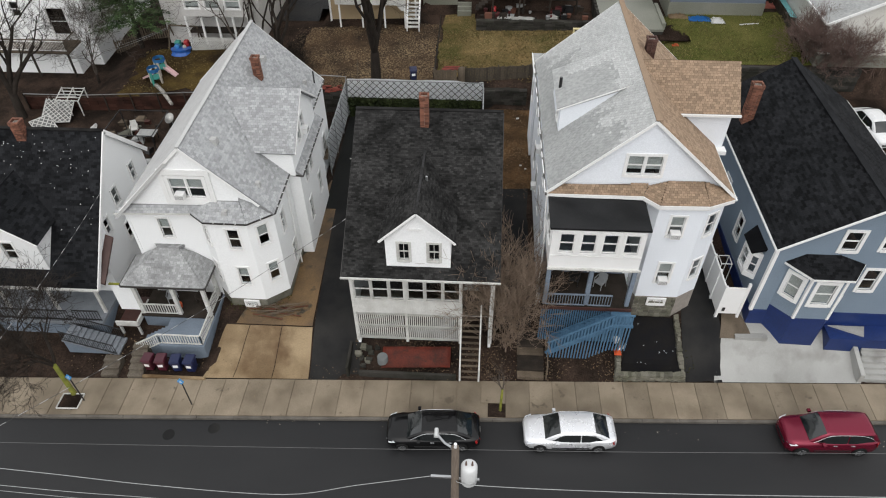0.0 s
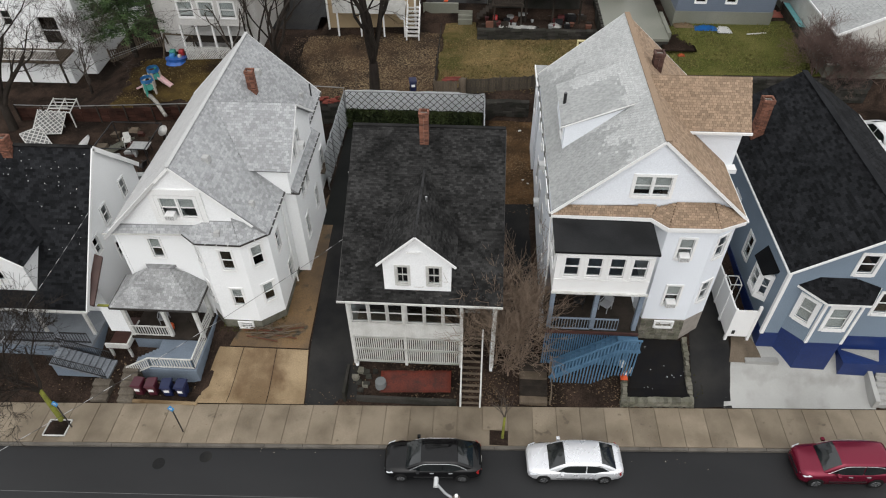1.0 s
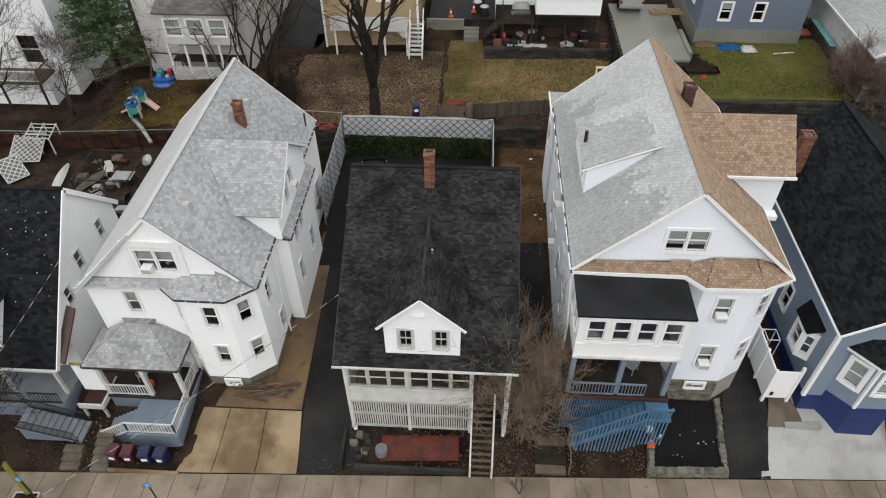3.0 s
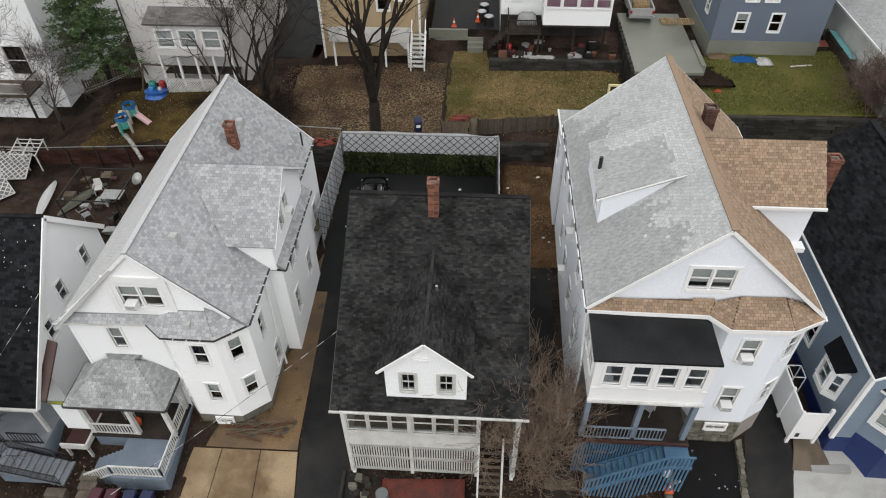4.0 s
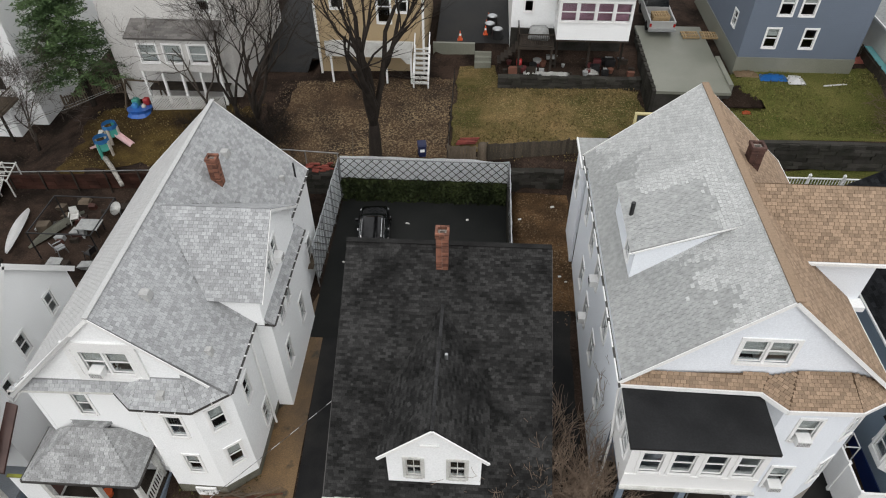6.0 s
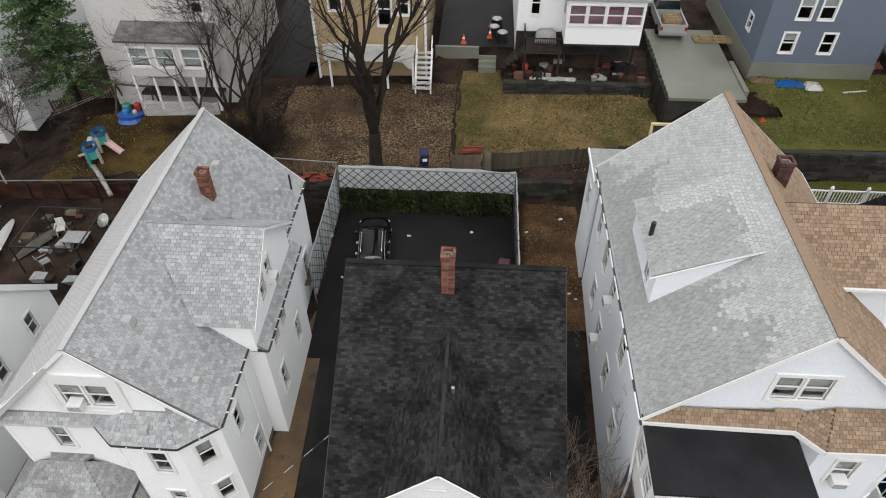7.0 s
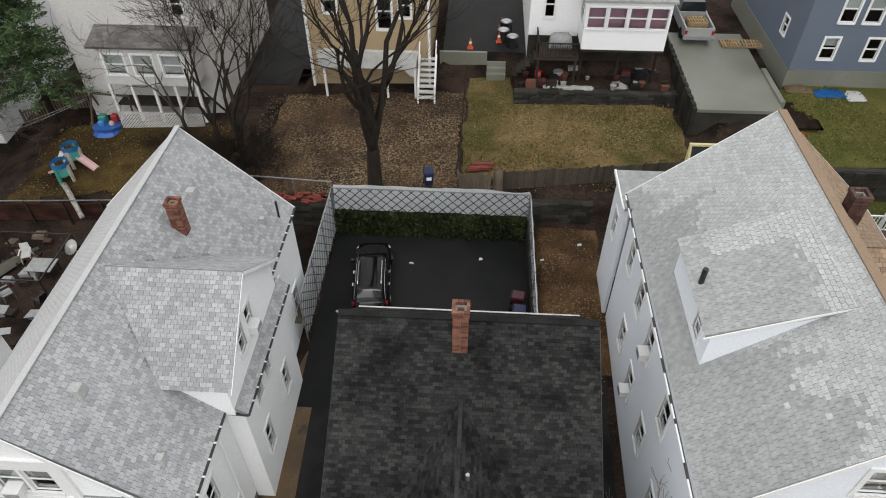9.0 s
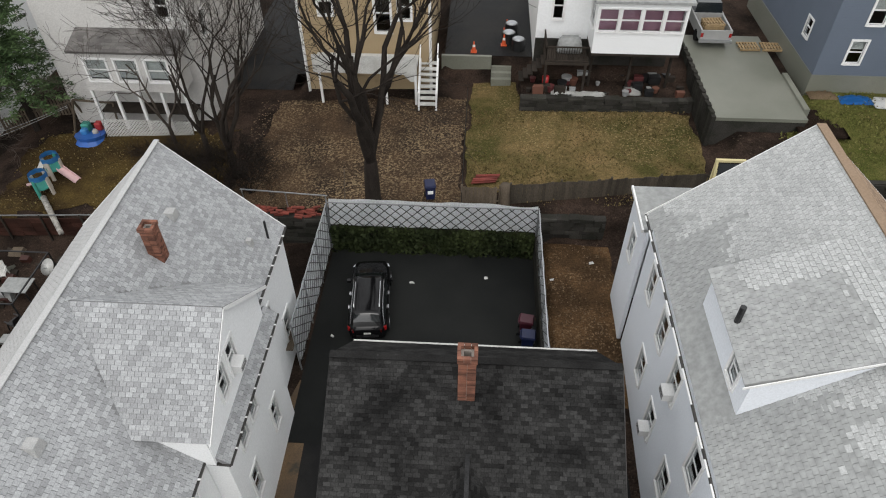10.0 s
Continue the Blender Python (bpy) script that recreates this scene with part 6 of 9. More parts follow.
roof_plane(gh, [(-25.2, 53.75, 9.2), (-18.9, 53.75, 9.2), (-18.9, 55.55, 9.75), (-25.2, 55.55, 9.75)], mat("brown_shingle", (0.17, 0.16, 0.152), 0.8, (0.10, 0.095, 0.09), 0.7, 25, 0.7, 0.3, islands=0.25), 0.4, 0.25, 0.014, "gp", name="porch_roof")
for i in range(5):
    post(gh, -24.8 + i * 1.38, 54.15, 4.0, 6.6, 0.16, TRIM, "porch_post")
bm = bmesh.new()
box(bm, -24.9, -19.2, 54.4, 55.5, 4.9, 5.0)
part("porch_floor", bm, DARK_WOOD, gh)


def lattice(h, a, b, z0, z1, step, width, material, back=None, name="lattice"):
    """A screen of crossed diagonal laths between plan points a and b."""
    a, b = Vector((*a, 0)), Vector((*b, 0))
    d = (b - a).normalized()
    n = Vector((d.y, -d.x, 0))
    ln, hh = (b - a).length, z1 - z0
    bm = bmesh.new()
    for s, off in ((1, 0.0), (-1, 0.016)):
        u = -hh
        while u < ln + hh:
            p0, p1 = (u, 0.0), (u + s * hh, hh)
            lo, hi = (p0, p1) if p0[0] < p1[0] else (p1, p0)
            if hi[0] > 0 and lo[0] < ln:
                def at_u(uu):
                    f = (uu - lo[0]) / (hi[0] - lo[0])
                    return (uu, lo[1] + f * (hi[1] - lo[1]))
                lo2 = at_u(0.0) if lo[0] < 0 else lo
                hi2 = at_u(ln) if hi[0] > ln else hi
                if hi2[0] - lo2[0] > 0.02:
                    q = [a + d * v[0] + Vector((0, 0, z0 + v[1])) + n * off for v in (lo2, hi2)]
                    beam(bm, q[0], q[1], 0.012, width)
            u += step
    return tagged(part(name, bm, material, h), kind="stuff")


lattice(gh, (-24.9, 54.0), (-19.4, 54.0), 3.4, 4.7, 0.2, 0.07, OLD_TRIM)

# white house with an upper deck, far along the back yards
fl = box_house("white_deck_house", "white house with a rear deck behind the yards", -46, -33.6, 54.2, 66, 1.0, 12.5, 16, WHITE, BLACK_ROOF, [(2.5, 3.3, 5.4, 6.8), (5.9, 6.7, 6.2, 7.5), (8.9, 10.5, 4.6, 7.0), (3.5, 4.3, 9, 10.5), (8, 8.8, 9, 10.5)], [(3.5, 4.3, 7.5, 9.0), (2.2, 2.8, 5.0, 6.2)])
bm = bmesh.new()
box(bm, -46, -35.0, 51.9, 54.2, 3.9, 4.1)
part("deck", bm, WOOD, fl, "weathered wooden deck with white rails")
rail_run(fl, (-46, 51.95, 4.1), (-35.1, 51.95, 4.1), 0.95, TRIM)
rail_run(fl, (-35.1, 51.95, 4.1), (-35.1, 54.1, 4.1), 0.95, WOOD)
bm = bmesh.new()
box(bm, -45.8, -34.9, 52.6, 54.18, 0.3, 3.88)
part("lower_room", bm, WHITE, fl)
for x in (-42, -38.5, -35.2):
    post(fl, x, 52.0, 0.2, 3.9, 0.14, DARK_WOOD, "deck_post")

# white block garage
BLOCK_WHITE = mat("stained_white_block", (0.66, 0.65, 0.61), 0.8, (0.47, 0.45, 0.40), 0.5, 20, 0.7, 0.2)
garage = box_house("garage", "white-painted block garage with a grey roof", 26.4, 35.4, 48.95, 62, 5.6, 9.55, 11.7, BLOCK_WHITE, FLAT_COAT, base=1.3)
trim_bar(garage, "rake_board", (26.06, 48.62, 9.38), (30.9, 48.62, 11.74), 0.06, 0.2)
trim_bar(garage, "gutter", (26.06, 48.66, 9.38), (26.06, 62.3, 9.38), 0.1, 0.14)


# ---- vehicles ----
def car(name, label, paint, length, width, height, x, y, z, turn, suv=False, roof_rails=False, tail=True, group="parked cars"):
    """A parked car, nose towards -x before turning: lofted body, cabin, glass, wheels, lamps."""
    c = thing(name, 0, 0, 0, label, "car", group)
    hw = width / 2
    hood = height * (0.60 if suv else 0.58)
    trunk = height * (0.66 if suv else 0.66)
    L = length
    # stations: along, half width, underside, top
    st = [(0.0, 0.62, 0.32, 0.46), (0.015, 0.80, 0.25, 0.52), (0.06, 0.93, 0.20, 0.56), (0.14, 0.98, 0.19, 0.585), (0.27, 1.0, 0.19, 0.62),
          (0.36, 1.0, 0.19, 0.645), (0.55, 1.0, 0.19, 0.655), (0.75, 1.0, 0.19, 0.665), (0.88, 0.98, 0.20, 0.66), (0.95, 0.93, 0.23, 0.645), (0.99, 0.84, 0.28, 0.60), (1.0, 0.70, 0.34, 0.52)]
    bm = bmesh.new()
    rings = []
    for f, w, zb, zt in st:
        W = hw * w
        zb2, zt2 = zb, height * zt
        prof = [(0, zb2), (W * 0.86, zb2), (W * 0.985, zb2 + 0.10), (W, zb2 + (zt2 - zb2) * 0.45), (W * 0.985, zb2 + (zt2 - zb2) * 0.78), (W * 0.90, zt2 - 0.02), (W * 0.6, zt2 + 0.012), (0, zt2 + 0.022)]
        full = [(-a, b) for a, b in prof[::-1]] + prof[1:-1]
        rings.append([bm.verts.new((f * L - L / 2, a, b)) for a, b in full])
    n = len(rings[0])
    for r, s in zip(rings, rings[1:]):
        for k in range(n):
            bm.faces.new((r[k], r[(k + 1) % n], s[(k + 1) % n], s[k]))
    bm.faces.new(rings[0][::-1])
    bm.faces.new(rings[-1])
    part("body", bm, paint, c, smooth=True)
    # cabin: a smooth arch over the body, with curved glass laid on it
    base_f, base_b, rise_f, rise_b = (0.20, 0.985, 0.28, 0.13) if suv else (0.20, 0.95, 0.30, 0.30)
    zb, zroof = height * 0.57, height
    wb = hw * 0.95
    X = lambda f: f * L - L / 2

    def shell(a, b, out=0.0):
        f = min(1 - max(0.0, 1 - a / rise_f) ** 1.6, 1 - max(0.0, 1 - (1 - a) / rise_b) ** 1.6)
        hh = (zroof - zb) * f * (1 - 0.25 * max(0.0, a - 0.5) ** 2)
        w = wb * (1 - 0.14 * abs(2 * a - 1) ** 3)
        wt = w - wb * 0.23 * f
        s = 1 if b >= 0 else -1
        c = abs(b)
        if c < 0.6:
            t = c / 0.6
            y, zz = wt * t, zb + hh * (1 - 0.11 * t ** 2.5)
        else:
            t = (c - 0.6) / 0.4
            y, zz = wt + (w - wt) * t ** 0.85, zb + hh * 0.89 * (1 - t)
        k = min(1.0, c / 0.6)
        return Vector((X(base_f + a * (base_b - base_f)) + (a - 0.5) * out, s * (y + out * k ** 3), zz - 0.03 + out * (1 - 0.7 * k ** 3)))

    def sheet(name2, a0, a1, b0, b1, material, out, na=10, nb=8, taper=0.0):
        bm2 = bmesh.new()
        grid = []
        for i in range(na + 1):
            row = []
            for k in range(nb + 1):
                b = b0 + (b1 - b0) * k / nb
                g = taper * (abs(b) - 0.6) / 0.4 if taper else 0.0
                a = a0 - g * 0.5 + (a1 + g * 0.3 - a0 + g * 0.5) * i / na
                row.append(bm2.verts.new(shell(a, b, out)))
            grid.append(row)
        for r, s in zip(grid, grid[1:]):
            for k in range(nb):
                bm2.faces.new((r[k], r[k + 1], s[k + 1], s[k]))
        return part(name2, bm2, material, c, smooth=True)

    def side_glass(name2, s, top, low, front, material, out, na=10, nb=8):
        """Side glass that narrows upwards under the arch of the roof."""
        bm2 = bmesh.new()
        grid = []
        for i in range(na + 1):
            row = []
            for k in range(nb + 1):
                b = 0.645 + 0.30 * k / nb
                g = (k / nb) ** 0.8
                lo = rise_f * (top + (low - top) * g)
                hi = 1 - rise_b * ((1.15 if suv else top) + ((0.75 if suv else low) - (1.15 if suv else top)) * g)
                a0, a1 = (lo, 0.525) if front else (0.54, hi)
                row.append(bm2.verts.new(shell(a0 + (a1 - a0) * i / na, s * b, out)))
            grid.append(row)
        for r, q in zip(grid, grid[1:]):
            for k in range(nb):
                bm2.faces.new((r[k], r[k + 1], q[k + 1], q[k]))
        return part(name2, bm2, material, c, smooth=True)

    sheet("cabin", 0.0, 1.0, -1.0, 1.0, paint, 0.0, 36, 28)
    sheet("windscreen", 0.03, rise_f * 0.80, -0.54, 0.54, CAR_GLASS, 0.014)
    sheet("rear_window", 1 - rise_b * 0.86, 1 - rise_b * (0.35 if suv else 0.16), -0.53, 0.53, CAR_GLASS, 0.014)
    for s in (-1, 1):
        side_glass("side_window", s, 0.93, 0.30, True, CAR_GLASS, 0.014)
        side_glass("side_window", s, 0.93, 0.30, False, CAR_GLASS, 0.014)
        bm = bmesh.new()
        tube(bm, [tuple(shell(0.16 * rise_f + (1 - 0.16 * rise_f - 0.3 * rise_b) * i / 20, s * (0.63 + 0.33 * abs(2 * i / 20 - 1) ** 3.5), 0.018)) for i in range(21)], [0.011] * 21, 5)
        part("window_trim", bm, CHROME, c, "bright trim over the side windows")
    top_f, top_b, wt = base_f + rise_f * (base_b - base_f), base_b - rise_b * (base_b - base_f), wb * 0.77
    wheel_r = 0.37 if suv else 0.335
    for f in (0.17, 0.80):
        for s in (-1, 1):
            bm = bmesh.new()
            tube(bm, [(X(f), s * (hw - 0.20), wheel_r), (X(f), s * (hw - 0.17), wheel_r), (X(f), s * (hw + 0.035), wheel_r), (X(f), s * (hw + 0.05), wheel_r)], [wheel_r * 0.9, wheel_r, wheel_r, wheel_r * 0.93], 20)
            w = part("wheel", bm, RUBBER, c)
            bm = bmesh.new()
            tube(bm, [(X(f), s * (hw - 0.02), wheel_r), (X(f), s * (hw + 0.057), wheel_r)], [wheel_r * 0.66, wheel_r * 0.62], 16)
            part("rim", bm, CHROME, w, "silver alloy rim")
            bm = bmesh.new()
            for k in range(5):
                t = k * math.tau / 5
                beam(bm, (X(f) + 0.06 * math.cos(t + 0.6), s * (hw + 0.059), wheel_r + 0.06 * math.sin(t + 0.6)), (X(f) + wheel_r * 0.55 * math.cos(t + 0.6), s * (hw + 0.059), wheel_r + wheel_r * 0.55 * math.sin(t + 0.6)), 0.012, 0.06)
            part("rim_gap", bm, BLACK_METAL, w)
    LAMP, RED = plain("headlight_lens", (0.62, 0.65, 0.68), 0.15), plain("tail_light_lens", (0.32, 0.012, 0.012), 0.2)
    for s in (-1, 1):
        bm = bmesh.new()
        prism(bm, [(X(0.005), s * hw * 0.60, height * 0.43), (X(0.035), s * hw * 0.90, height * 0.44), (X(0.10), s * hw * 0.97, height * 0.52), (X(0.04), s * hw * 0.66, height * 0.52)], (-0.02, s * 0.012, 0.015))
        part("headlight", bm, LAMP, c)
        bm = bmesh.new()
        prism(bm, [(X(0.997), s * hw * 0.66, height * 0.47), (X(0.955), s * hw * 0.95, height * 0.46), (X(0.94), s * hw * 0.95, height * 0.60), (X(0.99), s * hw * 0.68, height * 0.58)], (0.025, s * 0.015, 0))
        part("tail_light", bm, RED, c)
        bm = bmesh.new()
        box(bm, X(0.33), X(0.33) + 0.16, min(s * hw, s * (hw + 0.17)), max(s * hw, s * (hw + 0.17)), height * 0.62, height * 0.62 + 0.13)
        part("mirror", bm, paint, c)
        for f in (0.47, 0.66):
            bm = bmesh.new()
            box(bm, X(f), X(f) + 0.2, min(s * hw * 0.98, s * (hw + 0.03)), max(s * hw * 0.98, s * (hw + 0.03)), height * 0.53, height * 0.53 + 0.035)
            part("door_handle", bm, CHROME, c)
        bm = bmesh.new()
        beam(bm, (X(0.30), s * (hw + 0.004), height * 0.28), (X(0.70), s * (hw + 0.004), height * 0.28), 0.02, 0.07)
        part("sill", bm, BLACK_METAL, c)
    for f, lab in ((0.0, "grille"), (1.0, "bumper_strip")):
        bm = bmesh.new()
        box(bm, X(f) - 0.012, X(f) + 0.012, -hw * 0.55, hw * 0.55, height * 0.27, height * 0.36)
        part(lab, bm, BLACK_METAL, c)
    bm = bmesh.new()
    box(bm, X(1.0), X(1.0) + 0.02, -0.16, 0.16, height * 0.40, height * 0.40 + 0.1)
    part("plate", bm, OLD_TRIM, c)
    for s in (-0.9, 0.9):
        bm = bmesh.new()
        beam(bm, (X(0.27) + 0.1, s * 0.3, zb + 0.03), (X(0.30), s * 0.3 - 0.35 * s, zb + 0.05), 0.015, 0.02)
        part("wiper", bm, BLACK_METAL, c)
    if roof_rails:
        for s in (-1, 1):
            bm = bmesh.new()
            tube(bm, [(X(top_f) + 0.25, s * wt * 0.86, zroof - 0.02), (X(top_f) + 0.35, s * wt * 0.86, zroof + 0.06), (X(top_b) - 0.35, s * wt * 0.86, zroof + 0.06), (X(top_b) - 0.25, s * wt * 0.86, zroof - 0.02)], [0.025] * 4, 6)
            part("roof_rail", bm, CHROME, c)
    c.matrix_basis = pose(x, y, z, 0, 0, turn)
    return c


BLACK_PAINT = mat("black_car_paint", (0.004, 0.004, 0.0045), 0.1, (0.006, 0.006, 0.0065), 2, 30, 0.4, 0.0, spec=0.35)
SILVER_PAINT = mat("silver_white_car_paint", (0.74, 0.75, 0.77), 0.30, (0.72, 0.73, 0.75), 1.5, 30, 0.08, 0.0, metal=0.5, spec=0.6)
RED_PAINT = mat("crimson_car_paint", (0.165, 0.006, 0.026), 0.24, (0.145, 0.005, 0.022), 1.5, 30, 0.1, 0.0, metal=0.55, spec=0.8)
WHITE_PAINT = mat("white_car_paint", (0.70, 0.71, 0.71), 0.3, (0.6, 0.6, 0.6), 1.5, 30, 0.3, 0.0)
car("black_sedan", "glossy black sedan parked at the kerb", BLACK_PAINT, 4.85, 1.85, 1.46, -1.12, 18.92, 0, 2.5)
car("silver_sedan", "silver-white sedan parked at the kerb", SILVER_PAINT, 4.75, 1.82, 1.46, 5.95, 19.2, 0, 2.5)
car("red_suv", "dark red sport utility vehicle parked at the kerb", RED_PAINT, 4.65, 1.88, 1.74, 19.25, 19.75, 0, 2.5, suv=True)
car("lot_suv", "black sport utility vehicle with silver roof rails in the rear lot", BLACK_PAINT, 4.6, 1.85, 1.68, -7.15, 42.4, 2.06, -85, suv=True, roof_rails=True)
car("white_car", "white car parked behind the blue house", WHITE_PAINT, 4.4, 1.8, 1.5, 29.6, 43.4, ground_height(29.6, 43.4) + 0.02, 95)


# pickup with pallets behind the sun porch
def build_pickup():
    c = thing("pickup_truck", 12.2, 63.0, 6.85, "old silver pickup truck loaded with wooden pallets", "truck")
    x, y, z = 12.2, 63.0, 6.85
    paint = plain("dull_silver_paint", (0.34, 0.34, 0.33), 0.4)
    bm = bmesh.new()
    box(bm, x - 0.95, x + 0.95, y - 2.2, y + 2.6, z + 0.45, z + 0.62)
    box(bm, x - 0.95, x - 0.85, y - 2.2, y + 0.2, z + 0.6, z + 1.12)
    box(bm, x + 0.85, x + 0.95, y - 2.2, y + 0.2, z + 0.6, z + 1.12)
    box(bm, x - 0.95, x + 0.95, y + 0.1, y + 2.6, z + 0.6, z + 1.15)
    part("body", bm, paint, c)
    bm = bmesh.new()
    box(bm, x - 0.95, x + 0.95, y - 2.28, y - 2.2, z + 0.55, z + 1.12)
    part("tailgate", bm, paint, c)
    bm = bmesh.new()
    for v in box(bm, x - 0.88, x + 0.88, y + 0.2, y + 1.6, z + 1.15, z + 1.75)[4:]:
        v.co.x += (x - v.co.x) * 0.15
        v.co.y += (y + 0.9 - v.co.y) * 0.2
    part("cab", bm, CAR_GLASS, c)
    for sx in (-1, 1):
        for yy in (-1.3, 1.7):
            bm = bmesh.new()
            tube(bm, [(x + sx * 0.75, y + yy, z + 0.36), (x + sx * 0.97, y + yy, z + 0.36)], [0.36, 0.36], 16)
            part("wheel", bm, RUBBER, c)
        bm = bmesh.new()
        box(bm, x + sx * 0.86 - 0.08, x + sx * 0.86 + 0.08, y - 2.31, y - 2.28, z + 0.7, z + 0.95)
        part("tail_light", bm, plain("tail_light_lens", (0.32, 0.012, 0.012), 0.2), c)
    bm = bmesh.new()
    box(bm, x - 1.0, x + 1.0, y - 2.45, y - 2.28, z + 0.4, z + 0.55)
    part("bumper", bm, METAL, c)


def pallet(x, y, z, turn, tilt=0.0):
    p = thing("pallet", 0, 0, 0, "weathered wooden shipping pallet", "pallet", "pallets in the rear yard")
    lumber = mat("pale_lumber", (0.36, 0.26, 0.14), 0.8, (0.25, 0.17, 0.09), 2, 30, 0.7, 0.2, islands=0.2)
    for i in range(7):
        bm = bmesh.new()
        box(bm, -0.6 + i * 0.185, -0.6 + i * 0.185 + 0.1, -0.5, 0.5, 0.11, 0.13)
        part("board", bm, lumber, p)
    for yy in (-0.45, 0.0, 0.45):
        bm = bmesh.new()
        box(bm, -0.6, 0.62, yy - 0.04, yy + 0.04, 0.0, 0.11)
        part("runner", bm, lumber, p)
    p.matrix_basis = pose(x, y, z, tilt, 0, turn)


build_pickup()
for i in range(4):
    pallet(12.2, 61.9, 7.5 + i * 0.14, 3 * i - 4)
pallet(14.4, 60.9, 6.84, 2)
pallet(15.8, 60.9, 6.84, -2)


# ---- trees ----
def branch(bm, p, d, length, r, depth, rng, droop=0.0, spread=0.6, kids=(3, 4), gnarl=0.18, tips=None, min_r=0.008):
    segs = 5 if depth > 2 else 3
    pts, radii = [p.copy()], [r]
    d = d.normalized()
    for i in range(segs):
        d = (d + Vector((rng.gauss(0, gnarl), rng.gauss(0, gnarl), rng.gauss(0, gnarl) + 0.06 - droop))).normalized()
        p = p + d * length / segs
        pts.append(p.copy())
        radii.append(max(min_r, r * (1 - 0.55 * (i + 1) / segs)))
    tube(bm, pts, radii, 7 if r > 0.12 else 5 if r > 0.04 else 3, cap=False)
    if depth == 0:
        return
    n = rng.randint(*kids)
    for k in range(n):
        i = rng.randint(max(1, segs // 2), segs)
        a = d.cross(Vector((rng.gauss(0, 1), rng.gauss(0, 1), rng.gauss(0, 1)))).normalized()
        dd = (d + a * spread * rng.uniform(0.6, 1.3)).normalized()
        branch(bm, pts[i], dd, length * rng.uniform(0.55, 0.82), radii[i] * rng.uniform(0.5, 0.75), depth - 1, rng, droop, spread, kids, gnarl, tips, min_r)


def bare_tree(name, x, y, z, label, height, r, seed, stems=3, depth=4, lean=(0, 0), fork=2.0, spread=0.6, bark=None, kids=(3, 4), trunk_bark=None):
    t = thing(name, x, y, z, label, "tree")
    rng = random.Random(seed)
    bm = bmesh.new()
    top = Vector((x + lean[0] * fork, y + lean[1] * fork, z + fork))
    tube(bm, [(x, y, z - 0.3), (x, y, z + 0.15), tuple(Vector((x, y, z)).lerp(top, 0.6)), tuple(top)], [r * 1.5, r * 1.1, r, r * 0.85], 9)
    part("trunk", bm, trunk_bark or bark or BARK, t, smooth=True)
    bm = bmesh.new()
    for k in range(stems):
        a = k * math.tau / stems + rng.uniform(-0.4, 0.4)
        d = Vector((math.cos(a) * 0.28 + lean[0] * 0.4, math.sin(a) * 0.28 + lean[1] * 0.4, 1.0))
        branch(bm, top - Vector((0, 0, 0.15)), d, (height - fork) * rng.uniform(0.45, 0.6), r * rng.uniform(0.55, 0.75), depth, rng, 0.0, spread, kids)
    part("crown", bm, bark or BARK, t, "bare branches and twigs", smooth=True)
    return t


bare_tree("bare_tree", -7.55, 47.6, 4.45, "tall dark bare tree with several upright stems", 16, 0.38, 21, 7, 6, (0.02, 0.0), 2.6, 0.40, kids=(2, 3))
bare_tree("bare_tree", -15.6, 50.0, 4.0, "dark bare tree with spreading twigs in the back yard", 12, 0.22, 12, 4, 5, (-0.08, 0.1), 1.6, 0.5, DARK_TWIG, (2, 4), trunk_bark=BARK)
bare_tree("bare_tree", -17.6, 51.6, 4.0, "slim bare tree leaning in the back yard", 11, 0.16, 13, 3, 5, (-0.1, 0.1), 1.5, 0.5, DARK_TWIG, (2, 4), trunk_bark=BARK)
bare_tree("bare_tree", -20.3, 53.2, 3.6, "small bare tree beside the grey porch", 9, 0.12, 14, 3, 4, (-0.1, 0.1), 1.2, 0.7, TWIG, trunk_bark=BARK)
bare_tree("bare_tree", -36.6, 45.2, 1.3, "gnarled dark bare tree with ivy on its trunk", 13, 0.34, 15, 4, 5, (0.02, 0.05), 2.6, 0.6, DARK_TWIG, trunk_bark=BARK)
bare_tree("bare_tree", -32.6, 50.8, 1.6, "small bare tree beside the white house", 8, 0.12, 16, 3, 5, (0.0, 0.1), 1.0, 0.7, TWIG, trunk_bark=BARK)
bare_tree("street_tree", -21.3, 20.35, 0.12, "young street tree with yellow-green moss on its trunk", 7.0, 0.13, 17, 4, 5, (-0.22, 0.18), 2.2, 0.75, DARK_TWIG, trunk_bark=MOSS_BARK)
bare_tree("bare_tree", -25.3, 22.9, 0.9, "dense twiggy bare tree in front of the porch", 5.5, 0.10, 18, 7, 5, (-0.1, 0.0), 0.5, 0.75, DARK_TWIG, (2, 4))
bare_tree("street_tree", 2.4, 20.55, 0.12, "thin bare street tree in its pit", 3.6, 0.07, 19, 2, 2, (0.02, 0.12), 1.7, 0.5, TWIG, trunk_bark=MOSS_BARK)
BROWN_TWIG = mat("brown_twig", (0.26, 0.195, 0.145), 0.85, (0.15, 0.108, 0.08), 2, 40, 0.6, 0.2)
for i, (sx, sy, hh) in enumerate(((2.0, 24.8, 5.6), (2.7, 24.2, 5.0), (3.3, 25.0, 5.8), (2.4, 25.8, 5.6), (1.6, 25.4, 5.4), (2.9, 26.6, 5.4))):
    bare_tree("bare_shrub", sx, sy, ground_height(sx, sy) - 0.05, "tall twiggy brown leafless shrub between the houses", hh, 0.045, 30 + i, 6, 4, (0, 0), 0.35, 0.36, BROWN_TWIG, (3, 4))
